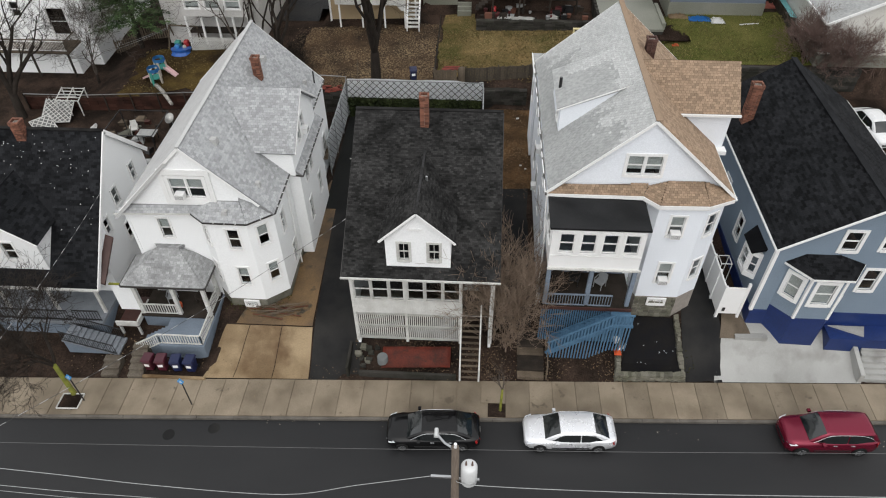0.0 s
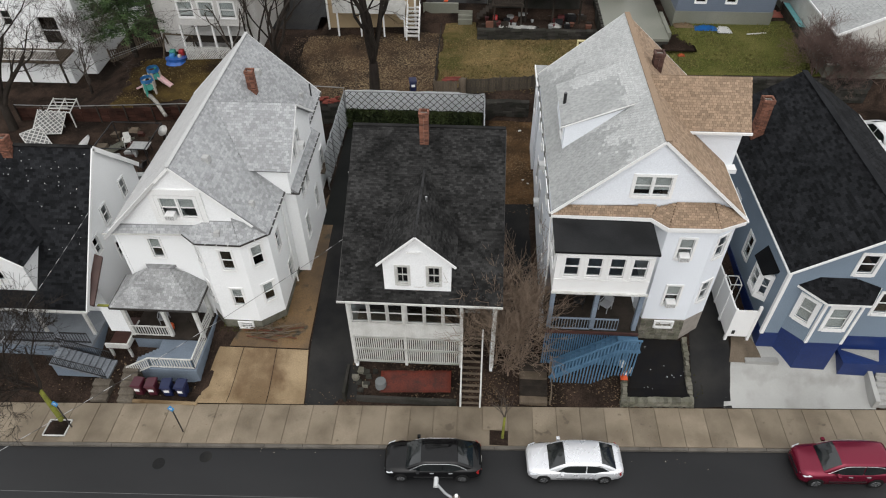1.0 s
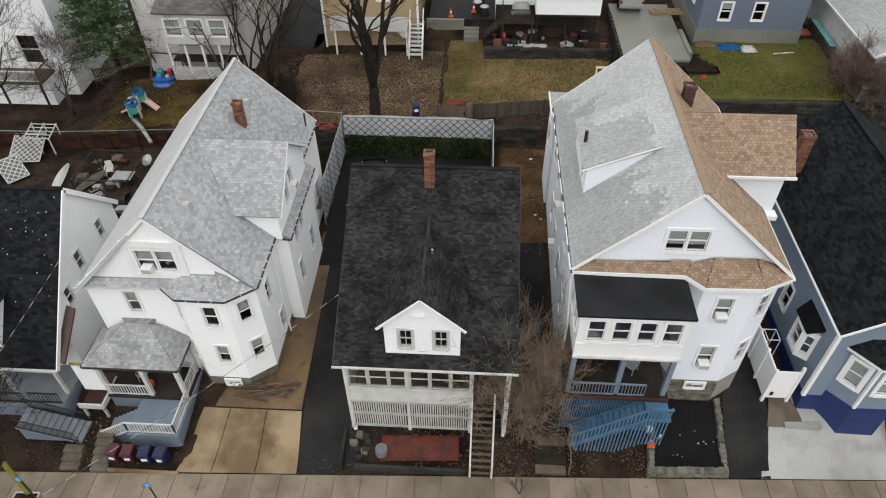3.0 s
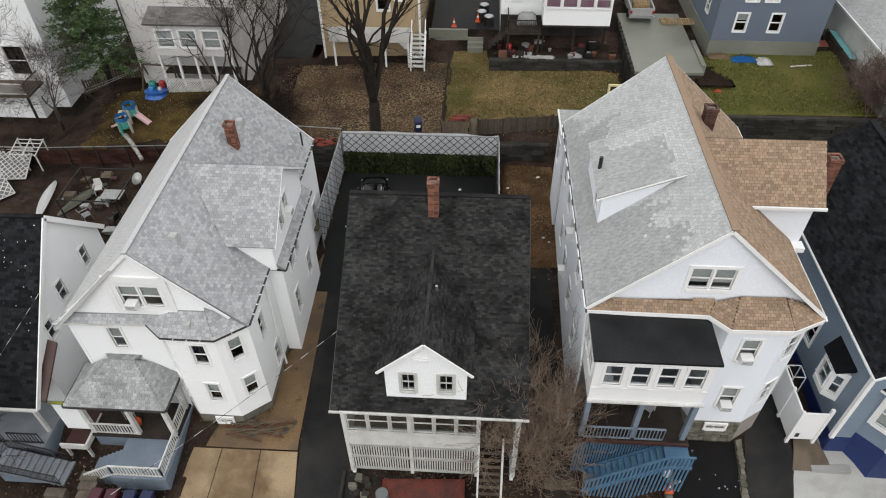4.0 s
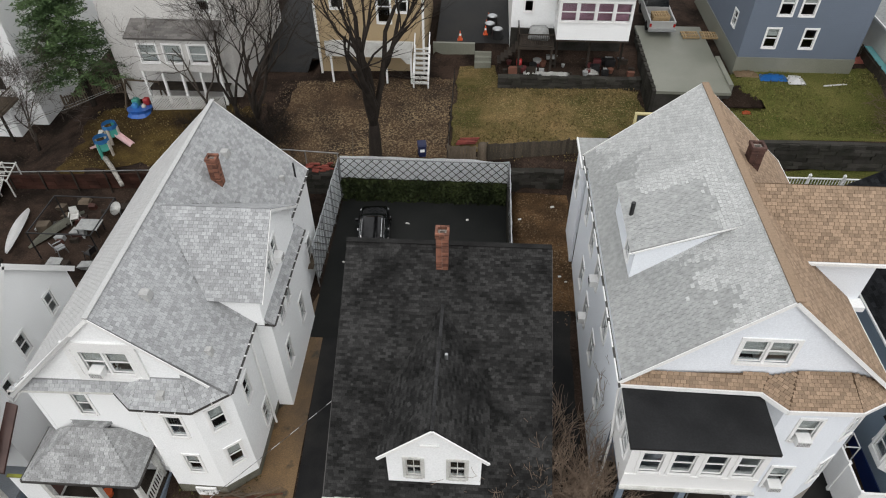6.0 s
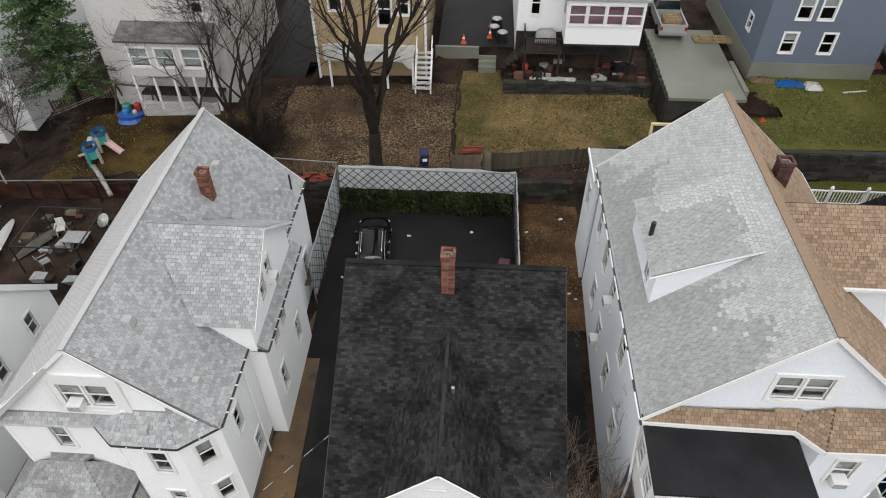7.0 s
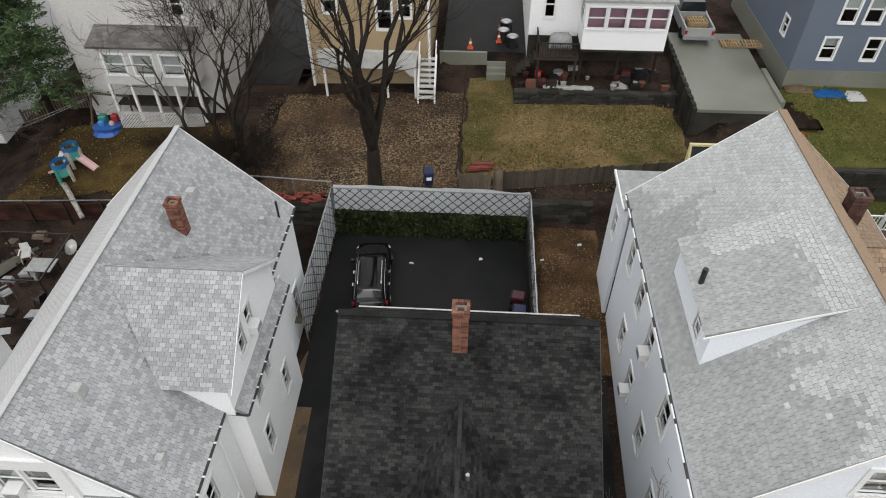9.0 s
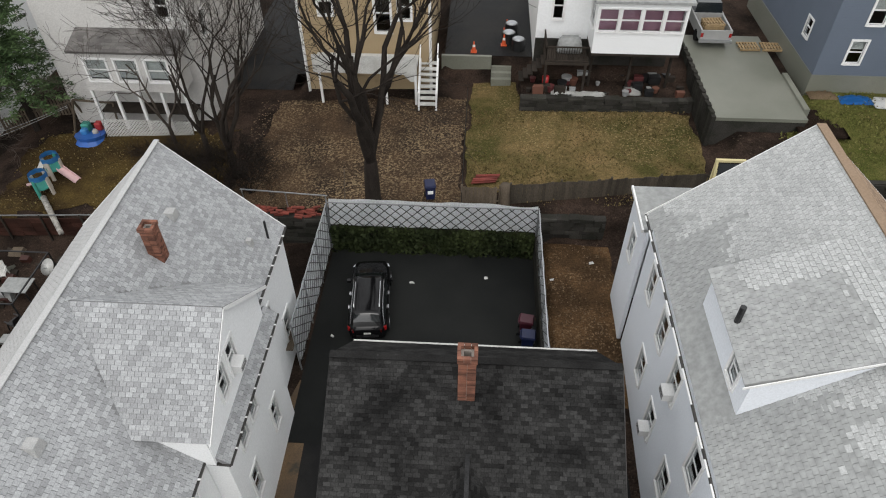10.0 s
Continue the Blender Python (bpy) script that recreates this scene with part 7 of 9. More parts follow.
for i, (sx, sy) in enumerate(((26.1, 49.4), (26.7, 48.8), (27.5, 48.75), (28.4, 48.8), (29.3, 48.75), (26.0, 50.2), (25.6, 49.0), (28.0, 48.7))):
    bare_tree("bare_vine", sx, sy, ground_height(sx, sy) - 0.05, "tangled bare reddish brush against the garage", 3.6, 0.04, 50 + i, 7, 4, (0, 0.02), 0.25, 0.7, mat("red_twig", (0.17, 0.115, 0.098), 0.85, (0.10, 0.068, 0.058), 2, 40, 0.6, 0.2), (3, 4))

for i, (sx, sy) in enumerate(((-18.1, 49.5), (-16.6, 49.4), (-15.2, 49.8), (-14.4, 48.6), (-19.6, 50.3))):
    bare_tree("brush_heap", sx, sy, ground_height(sx, sy) - 0.1, "dark tangled heap of cut brush in the yard", 2.6, 0.05, 70 + i, 8, 4, (0, 0), 0.15, 1.1, BARK, (3, 4))


def conifer(x, y, z, height, seed):
    t = thing("evergreen_tree", x, y, z, "dense dark green evergreen tree", "tree")
    rng = random.Random(seed)
    bm = bmesh.new()
    tube(bm, [(x, y, z - 0.3), (x, y, z + height * 0.5), (x, y, z + height * 0.95)], [0.22, 0.14, 0.03], 8)
    part("trunk", bm, BARK, t)
    verts, faces = [], []
    base = t.location
    for i in range(210):
        f = rng.uniform(0.2, 1.0)
        hgt = z + height * f
        reach = (1 - f) ** 0.6 * height * 0.285 + 0.35
        a = rng.uniform(0, math.tau)
        L = reach * rng.uniform(0.65, 1.15)
        root = Vector((x, y, hgt))
        tip = root + Vector((math.cos(a) * L, math.sin(a) * L, -0.10 * L + rng.uniform(-0.2, 0.3)))
        for k in range(115):
            g = rng.uniform(0.2, 1.0)
            p = root.lerp(tip, g) + Vector((rng.gauss(0, 0.16), rng.gauss(0, 0.16), rng.gauss(0, 0.10)))
            s = rng.uniform(0.09, 0.22)
            u = Vector((rng.gauss(0, 1), rng.gauss(0, 1), rng.gauss(0, 0.5))).normalized() * s
            v = u.cross(Vector((rng.gauss(0, 1), rng.gauss(0, 1), rng.gauss(0, 1)))).normalized() * s * 0.24
            n = len(verts)
            verts += [tuple(p - u - base), tuple(p + v - base), tuple(p + u - base), tuple(p - v - base)]
            faces.append((n, n + 1, n + 2, n + 3))
    me = bpy.data.meshes.new("crown")
    me.from_pydata(verts, [], faces)
    me.materials.append(NEEDLE)
    ob = new("crown", me)
    ob.parent = t
    tagged(ob, "drooping green needle sprays")


conifer(-29.9, 54.9, 3.1, 12.5, 4)


def scatter(name, label, category, material, area, count, size, seed, lift=0.05, flat=True, height=None):
    """Many small leaves or blades strewn over the ground, one object."""
    rng = random.Random(seed)
    verts, faces = [], []
    x0, x1, y0, y1 = area
    for i in range(count):
        x, y = rng.uniform(x0, x1), rng.uniform(y0, y1)
        if noise.noise(Vector((x * 0.35, y * 0.35, seed))) < rng.uniform(-0.35, 0.35):
            continue
        z = (height if height is not None else ground_height(x, y)) + lift
        s = size * rng.uniform(0.6, 1.4)
        a = rng.uniform(0, math.tau)
        u = Vector((math.cos(a), math.sin(a), rng.uniform(-0.3, 0.3))) * s
        v = Vector((-math.sin(a), math.cos(a), rng.uniform(-0.3, 0.3))) * s * 0.6 if flat else Vector((rng.gauss(0, 0.3), rng.gauss(0, 0.3), 1)) * s
        c = Vector((x, y, z + (0.02 if flat else s * 0.6)))
        n = len(verts)
        verts += [tuple(c - u * 0.5), tuple(c - v * 0.5), tuple(c + u * 0.5), tuple(c + v * 0.5)]
        faces.append((n, n + 1, n + 2, n + 3))
    me = bpy.data.meshes.new(name)
    me.from_pydata(verts, [], faces)
    me.materials.append(material)
    return tagged(new(name, me), label, category, kind="stuff")


scatter("fallen_leaves", "brown fallen leaves strewn over the back yard", "leaves", LEAF, (-16, -3, 47.3, 57.5), 5200, 0.10, 1)
scatter("fallen_leaves", "brown leaves and debris in the side yard", "leaves", LEAF, (1.0, 4.3, 36, 46.5), 700, 0.09, 2)
scatter("fallen_leaves", "brown leaves in front of the cottage", "leaves", LEAF, (-6, 9, 22.5, 24.6), 2400, 0.09, 3)
scatter("grass_blades", "short yellowed grass tufts", "grass", mat("dry_grass", (0.19, 0.14, 0.062), 0.9, (0.085, 0.075, 0.026), 0.5, 20, 0.8, 0.1, islands=0.35), (-2.7, 10, 47.4, 56), 9000, 0.09, 4, flat=False)
scatter("grass_blades", "green and yellow grass tufts", "grass", mat("moss_grass", (0.12, 0.13, 0.035), 0.9, (0.18, 0.15, 0.06), 0.5, 20, 0.8, 0.1, islands=0.35), (14, 26, 49.2, 56), 9000, 0.09, 5, flat=False)
scatter("grass_blades", "dry trampled grass tufts", "grass", MATS["dry_grass"], (-29, -17, 47.3, 54.5), 1800, 0.09, 6, flat=False)


# ---- fences, walls and steps ----
def lattice_fence(a, b, z0, z1, label, sheet=True, lean=0.0):
    """A wire fence with white sheeting, crossed dark wire, top rail and posts."""
    f = thing("lattice_fence", (a[0] + b[0]) / 2, (a[1] + b[1]) / 2, z0, label, "fence", "fences round the parking lot")
    A, B = Vector((*a, 0)), Vector((*b, 0))
    d = (B - A).normalized()
    n = Vector((d.y, -d.x, 0))
    if sheet:
        rng = random.Random(int(a[1]))
        bm = bmesh.new()
        N = 26
        lo, hi = [], []
        for i in range(N + 1):
            p = A.lerp(B, i / N) - n * (0.05 + 0.02 * math.sin(i * 1.7))
            sag = 0.16 * max(0, math.sin(i * 0.55 + 1.0)) * (0.3 if i < N * 0.75 else 1.0)
            lo.append(bm.verts.new(p + Vector((0, 0, z0 + 0.04 * rng.uniform(-1, 1)))))
            hi.append(bm.verts.new(p - n * (0.32 if abs(d.x) > 0.9 else 0.0) + Vector((0, 0, z1 - 0.03 - sag))))
        for i in range(N):
            bm.faces.new((lo[i], lo[i + 1], hi[i + 1], hi[i]))
        bmesh.ops.solidify(bm, geom=bm.faces[:], thickness=0.012)
        part("sheeting", bm, mat("white_sheeting", (0.84, 0.86, 0.87), 0.6, (0.68, 0.71, 0.72), 0.8, 12, 0.5, 0.2), f, "weathered white privacy sheeting")
    lattice(f, a, b, z0, z1, 0.56, 0.042, BLACK_METAL, name="wire_mesh")
    trim_bar(f, "top_rail", (*a, z1), (*b, z1), 0.05, 0.05, METAL)
    k = 1 if abs(d.x) > 0.9 else max(2, int((B - A).length / 2.6))
    for i in range(k + 1):
        p = A.lerp(B, i / k)
        bm = bmesh.new()
        tube(bm, [(p.x, p.y, ground_height(p.x, p.y - 0.6) - 0.2), (p.x, p.y, z1 + 0.08)], [0.035, 0.035], 8)
        part("post", bm, METAL, f)
    return f


lattice_fence((-9.75, 46.55), (0.95, 46.55), 3.55, 5.1, "wire fence with white sheeting above the ivy wall")
lattice_fence((-9.8, 38.6), (-9.8, 46.5), 2.1, 5.0, "tall side fence with white slats and dark wire")
lattice_fence((0.98, 46.5), (0.98, 35.2), 3.3, 5.0, "tall side fence of wire and pale sheeting")

bm = bmesh.new()
box(bm, -9.9, 1.05, 46.62, 46.95, 1.2, 3.6)
solo("retaining_wall", bm, DARK_STONE, "dark stone retaining wall behind the parking lot", "wall", "structure")
bm = bmesh.new()
box(bm, 0.9, 1.02, 35.0, 46.6, 1.2, 3.35)
solo("retaining_wall", bm, DARK_STONE, "dark low wall beside the parking lot", "wall", "structure")

ivy = thing("ivy_hedge", -4.4, 46.2, 2.0, "dark ivy covering the retaining wall", "hedge")
rng = random.Random(21)
verts, faces = [], []
for i in range(5200):
    x, z = rng.uniform(-9.7, 0.85), rng.uniform(1.95, 3.62)
    y = 46.56 - rng.random() * 0.45 * (1 - (z - 1.9) / 3.2) - 0.1 * math.sin(x * 2.1) ** 2
    s = rng.uniform(0.06, 0.13)
    u = Vector((rng.gauss(0, 1), rng.gauss(0, 0.5), rng.gauss(0, 1))).normalized() * s
    v = u.cross(Vector((rng.gauss(0, 0.3), -1, rng.gauss(0, 0.4)))).normalized() * s * 0.7
    n = len(verts)
    c = Vector((x, y, z)) - ivy.location
    verts += [tuple(c - u), tuple(c + v), tuple(c + u), tuple(c - v)]
    faces.append((n, n + 1, n + 2, n + 3))
me = bpy.data.meshes.new("ivy_leaves")
me.from_pydata(verts, [], faces)
me.materials.append(IVY)
ob = new("ivy_leaves", me)
ob.parent = ivy
tagged(ob, kind="stuff")


def plank_fence(a, b, height, label, material, width=0.16, z=None, rails=True, gap=0.012):
    """A close-boarded fence: every plank a piece, with rails and posts."""
    A, B = Vector((*a, 0)), Vector((*b, 0))
    f = thing("wooden_fence", (A.x + B.x) / 2, (A.y + B.y) / 2, z if z is not None else ground_height((A.x + B.x) / 2, (A.y + B.y) / 2), label, "fence")
    d = (B - A).normalized()
    n = Vector((d.y, -d.x, 0))
    rng = random.Random(int(A.x * 7 + A.y))
    k = int((B - A).length / width)
    for i in range(k):
        p, q = A + d * (i * width + gap / 2), A + d * ((i + 1) * width - gap / 2)
        zz = z if z is not None else ground_height(p.x, p.y)
        bm = bmesh.new()
        top = zz + height + rng.uniform(-0.05, 0.04)
        prism(bm, [p + Vector((0, 0, zz - 0.15)), q + Vector((0, 0, zz - 0.15)), q + Vector((0, 0, top)), p + Vector((0, 0, top))], n * 0.022)
        part("plank", bm, material, f)
    for fr in (0.2, 0.85):
        trim_bar(f, "rail", A - n * 0.03 + Vector((0, 0, (z if z is not None else ground_height(A.x, A.y)) + height * fr)), B - n * 0.03 + Vector((0, 0, (z if z is not None else ground_height(B.x, B.y)) + height * fr)), 0.05, 0.09, material)
    m = max(1, int((B - A).length / 2.4))
    for i in range(m + 1):
        p = A.lerp(B, i / m) - n * 0.06
        zz = z if z is not None else ground_height(p.x, p.y)
        post(f, p.x, p.y, zz - 0.3, zz + height + 0.08, 0.1, material)
    return f


plank_fence((-2.95, 47.5), (-1.0, 47.55), 1.15, "short grey-brown board fence in front of the lawn", WOOD, 0.2, 4.5)
plank_fence((-0.45, 47.6), (9.8, 49.1), 1.25, "weathered grey-brown board fence in front of the lawn", FENCE_WOOD, 0.2, 4.55)
bm = bmesh.new()
tube(bm, [(-0.75, 47.5, 4.3), (-0.74, 47.5, 4.7), (-0.72, 47.5, 5.2), (-0.76, 47.52, 5.85)], [0.34, 0.27, 0.22, 0.25], 11)
solo("tree_stump", bm, WOOD, "pale stripped tree stump beside the fence", "stump", smooth=True)

rb = thing("red_boards", -1.9, 49.3, 4.6, "small stack of faded red boards behind the fence", "boards")
for i in range(7):
    bm = bmesh.new()
    beam(bm, (-2.5 + 0.05 * i, 49.0 + 0.11 * i, 4.72 + 0.05 * (i % 3)), (-1.2 + 0.04 * i, 49.15 + 0.1 * i, 4.76 + 0.05 * (i % 2)), 0.12, 0.04)
    part("board", bm, mat("faded_red_board", (0.20, 0.045, 0.035), 0.7, (0.11, 0.03, 0.025), 2, 25, 0.7, 0.2, islands=0.3), rb)

wire = thing("wire_fence", -2.95, 52, 4.7, "thin rusty wire fence along the lawn", "fence")
for i in range(6):
    yy = 47.2 + i * 1.95
    bm = bmesh.new()
    tube(bm, [(-2.95, yy, ground_height(-2.95, yy) - 0.2), (-2.95, yy, ground_height(-2.95, yy) + 1.1)], [0.03, 0.025], 6)
    part("post", bm, DARK_WOOD, wire)
for k in range(4):
    bm = bmesh.new()
    tube(bm, [(-2.95, 47.2 + i, ground_height(-2.95, 47.2 + i) + 0.25 + 0.25 * k) for i in range(0, 11)], [0.012] * 11, 4)
    part("wire", bm, BLACK_METAL, wire)

# stone walls of the terraces
def stone_wall(name, x0, x1, y, z0, z1, label, material, seed, size=0.5):
    w = thing(name, (x0 + x1) / 2, y, z0, label, "wall", kind="structure")
    rng = random.Random(seed)
    bm = bmesh.new()
    box(bm, x0, x1, y + 0.08, y + 0.4, z0 - 0.4, z1 - 0.03)
    part("core", bm, MORTAR if material is STONE else DARK_STONE, w)
    z = z0
    while z < z1 - 0.06:
        h = min(rng.uniform(0.2, 0.34), z1 - z)
        x = x0
        while x < x1 - 0.05:
            ww = min(rng.uniform(0.6, 1.5) * size, x1 - x)
            bm = bmesh.new()
            for v in box(bm, x + 0.012, x + ww - 0.012, y - rng.uniform(0, 0.06), y + 0.42, z + 0.012, z + h - 0.012 + (rng.uniform(-0.03, 0.05) if z + h > z1 - 0.1 else 0)):
                v.co += Vector((rng.uniform(-0.02, 0.02), rng.uniform(-0.02, 0.02), rng.uniform(-0.02, 0.02)))
            part("stone", bm, material, w)
            x += ww
        z += h
    return w


stone_wall("terrace_wall", 0.2, 10.3, 55.9, 4.75, 5.85, "dark stone wall below the cluttered patio", DARK_STONE, 3, 0.7)
stone_wall("terrace_wall", 12.0, 30.0, 48.5, 4.0, 5.9, "rough dark stone wall below the green lawn", DARK_STONE, 4, 0.8)
stone_wall("terrace_wall", 1.1, 4.4, 46.6, 3.2, 4.5, "low dark rubble wall at the end of the side yard", DARK_STONE, 5, 0.6)
stone_wall("terrace_wall", -15.6, -10.1, 46.6, 2.0, 3.9, "dark retaining wall behind the row of houses", DARK_STONE, 6, 0.9)
bw = thing("board_wall", -23, 46.5, 1.8, "low reddish-brown board wall below the play yard", "wall", kind="structure")
rng = random.Random(61)
for i in range(28):
    x = -36.6 + i * 0.75
    top = 4.55 + 0.055 * max(-32, x) + 0.12
    for k in range(4):
        bm = bmesh.new()
        z = top - 0.3 * (k + 1)
        box(bm, x + 0.01, x + 0.74, 46.5 + rng.uniform(0, 0.03), 46.58, z + 0.012, z + 0.29 + rng.uniform(-0.01, 0.01))
        part("board", bm, RED_EARTH_BOARD, bw)
    if i % 3 == 0:
        post(bw, x, 46.45, top - 1.6, top + 0.32, 0.09, DARK_WOOD)
trim_bar(bw, "rail", (-36.6, 46.45, 4.55 - 0.055 * 32 + 0.42), (-32, 46.45, 4.55 - 0.055 * 32 + 0.42), 0.05, 0.05, METAL)
trim_bar(bw, "rail", (-32, 46.45, 4.55 - 0.055 * 32 + 0.42), (-15.8, 46.45, 4.55 - 0.055 * 15.8 + 0.42), 0.05, 0.05, METAL)

drape("patio", [(0.3, 56.2), (10.2, 56.2), (10.2, 57.6), (0.3, 57.6)], DIRT, "dark cluttered patio ground", "patio", 0.62)
bm = bmesh.new()
box(bm, 0.25, 10.4, 56.25, 59.2, 5.0, 5.75)
solo("patio_terrace", bm, DIRT, "raised dark earth patio below the sun porch", "terrace", "structure")
bm = bmesh.new()
box(bm, 10.6, 15.5, 52.8, 62.5, 6.6, 6.8)
solo("concrete_pad", bm, PAD_CONC, "raised greenish concrete parking pad", "parking pad", "structure")
bm = bmesh.new()
box(bm, 10.62, 15.48, 52.86, 62.4, 4.8, 6.6)
solo("pad_base", bm, DARK_STONE, "dark block base under the concrete pad", "wall", "structure")
padwall = thing("pad_parapet", 10.5, 57, 5, "dark block wall along the concrete pad", "wall", kind="structure")
for i in range(22):
    bm = bmesh.new()
    box(bm, 10.35, 10.58, 52.7 + i * 0.36, 52.7 + i * 0.36 + 0.33, 5.0, 6.95 if i % 2 else 6.88)
    part("block", bm, DARK_STONE, padwall)
bm = bmesh.new()
box(bm, 15.5, 15.8, 53.6, 57.6, 5.0, 6.95)
part("side_curb", bm, PAD_CONC, padwall)
for i in range(4):
    bm = bmesh.new()
    box(bm, -1.55, -0.3, 58.75 + i * 0.3, 59.08 + i * 0.3, 4.6, 5.35 + i * 0.27)
    solo("garden_step", bm, PAD_CONC, "old grey concrete step up to the driveway", "step", group="steps to the rear driveway")
bm = bmesh.new()
box(bm, -4.7, -1.56, 59.5, 59.72, 4.6, 6.5)
solo("driveway_wall", bm, PAD_CONC, "grey concrete edge wall of the rear driveway", "wall", "structure")

# white vinyl gate fence beside the blue house
vf = thing("vinyl_fence", 15.2, 27.5, 1.9, "white vinyl fence with a gate beside the blue house", "fence")
for (ax, ay), (bx, by) in (((14.75, 26.35), (15.95, 26.35)), ((14.75, 31.4), (14.75, 26.4))):
    A, B = Vector((ax, ay, 0)), Vector((bx, by, 0))
    k = max(1, round((B - A).length / 1.25))
    for i in range(k):
        p, q = A.lerp(B, i / k), A.lerp(B, (i + 1) / k)
        d = (q - p).normalized() * 0.06
        n = Vector((d.y, -d.x, 0))
        bm = bmesh.new()
        prism(bm, [p + d + Vector((0, 0, 2.25)), q - d + Vector((0, 0, 2.25)), q - d + Vector((0, 0, 4.3)), p + d + Vector((0, 0, 4.3))], n * 0.5)
        part("panel", bm, TRIM, vf)
        post(vf, p.x, p.y, 1.6, 4.45, 0.14, TRIM)
        trim_bar(vf, "cap_rail", p + Vector((0, 0, 4.3)), q + Vector((0, 0, 4.3)), 0.09, 0.1, TRIM)
post(vf, 15.95, 26.35, 1.6, 4.7, 0.14, TRIM)
bm = bmesh.new()
box(bm, 14.95, 15.1, 26.27, 26.31, 2.5, 2.75)
part("latch", bm, BLACK_METAL, vf)
bm = bmesh.new()
for (p, q) in (((15.1, 28.6, 4.0), (15.7, 28.6, 4.0)), ((15.1, 29.3, 4.0), (15.7, 29.3, 4.0)), ((15.1, 28.6, 4.0), (15.1, 29.3, 4.0)), ((15.7, 28.6, 4.0), (15.7, 29.3, 4.0))):
    beam(bm, p, q, 0.04, 0.04)
for px, py in ((15.1, 28.6), (15.7, 28.6), (15.1, 29.3), (15.7, 29.3)):
    beam(bm, (px, py, 2.1), (px, py, 4.0), 0.04, 0.04)
solo("metal_rack", bm, TRIM, "white metal rack standing behind the vinyl fence", "rack")

# planter in front of the tall house
pl = thing("stone_planter", 10.9, 24.5, 1.0, "low rubble-stone planter bed filled with black mulch", "planter")
rng = random.Random(9)
bm = bmesh.new()
N, M = 10, 10
for_rows = []
for j in range(M + 1):
    row = []
    for i in range(N + 1):
        x0, x1 = 9.15 + 0.75 * j / M, 12.6 - 0.3 * j / M
        x, y = x0 + (x1 - x0) * i / N, 23.15 + 3.0 * j / M
        row.append(bm.verts.new((x, y, max(0.55, ground_height(x, y) + 0.1) + 0.03 * noise.noise(Vector((x * 2, y * 2, 0))))))
    for_rows.append(row)
for r, s in zip(for_rows, for_rows[1:]):
    for i in range(N):
        bm.faces.new((r[i], r[i + 1], s[i + 1], s[i]))
part("mulch", bm, MULCH, pl)
for (ax, ay), (bx, by), n, levels in (((8.95, 22.95), (12.75, 23.1), 17, 3), ((12.68, 23.1), (12.45, 26.2), 14, 2), ((9.15, 24.6), (8.98, 22.95), 8, 3)):
    for lvl in range(levels):
        for i in range(n):
            f = (i + 0.5 * (lvl % 2)) / n
            if f >= 1:
                continue
            px, py = ax + (bx - ax) * f, ay + (by - ay) * f
            z0 = max(0.02, ground_height(px, py) - 0.08) + lvl * 0.2
            s = rng.uniform(0.10, 0.15)
            bm = bmesh.new()
            for v in box(bm, px - s, px + s, py - 0.15, py + 0.15, z0, z0 + 0.2):
                v.co += Vector((rng.uniform(-0.04, 0.04), rng.uniform(-0.04, 0.04), rng.uniform(-0.03, 0.03)))
            part("stone", bm, STONE, pl)


def cone(x, y, z, s=0.7):
    c = thing("traffic_cone", x, y, z, "orange traffic cone with a white band", "traffic cone", "traffic cones")
    orange = plain("cone_orange", (0.62, 0.10, 0.03), 0.5)
    bm = bmesh.new()
    box(bm, x - 0.19, x + 0.19, y - 0.19, y + 0.19, z, z + 0.04)
    part("base", bm, orange, c)
    bm = bmesh.new()
    tube(bm, [(x, y, z + 0.04), (x, y, z + s)], [0.15, 0.03], 12)
    part("body", bm, orange, c)
    bm = bmesh.new()
    tube(bm, [(x, y, z + s * 0.5), (x, y, z + s * 0.72)], [0.096, 0.07], 12)
    part("band", bm, TRIM, c)


cone(8.95, 23.9, 1.3)
cone(-2.7, 60.2, 6.45)
cone(-0.8, 61.2, 6.45)
cone(-0.6, 63.4, 6.45)
bm = bmesh.new()
tube(bm, [(8.9, 24.55, 1.45), (8.9, 24.55, 1.8)], [0.14, 0.17], 14)
solo("bucket", bm, TRIM, "white plastic bucket by the planter", "bucket")
bm = bmesh.new()
beam(bm, (9.35, 24.3, 1.2), (9.3, 24.0, 2.0), 0.09, 0.09)
solo("leaning_post", bm, TRIM, "short white post leaning at the planter", "post")


# ---- front yards ----
# worn timber steps up to the tall house
for i in range(6):
    yy = back_of_walk(4.1) + 0.15 + i * 0.42
    bm = bmesh.new()
    box(bm, 3.35, 4.85, yy, yy + 0.5, 0.0, 0.3 + i * 0.19)
    solo("garden_step", bm, DARK_WOOD if i % 3 else WOOD, "worn dark wooden garden step between the shrubs", "step", group="steps to the tall house")
hr = thing("handrail", 4.95, 22.9, 0.2, "pale wooden handrail post beside the garden steps", "handrail")
post(hr, 4.98, 22.75, 0.1, 1.3, 0.08, WOOD)
post(hr, 4.98, 24.2, 0.6, 2.0, 0.08, WOOD)
trim_bar(hr, "rail", (4.98, 22.75, 1.25), (4.98, 24.2, 1.95), 0.06, 0.06, WOOD)
for x0, x1, n in ((-20.3, -19.35, 3), (-18.75, -17.9, 5)):
    for i in range(n):
        yy = back_of_walk(-19) + 0.05 + i * 0.36
        bm = bmesh.new()
        box(bm, x0, x1, yy, yy + 0.42, 0.0, 0.3 + i * 0.19)
        solo("entry_step", bm, STEP_CONC, "worn grey-brown concrete entry step", "step", group="entry steps to the porches")
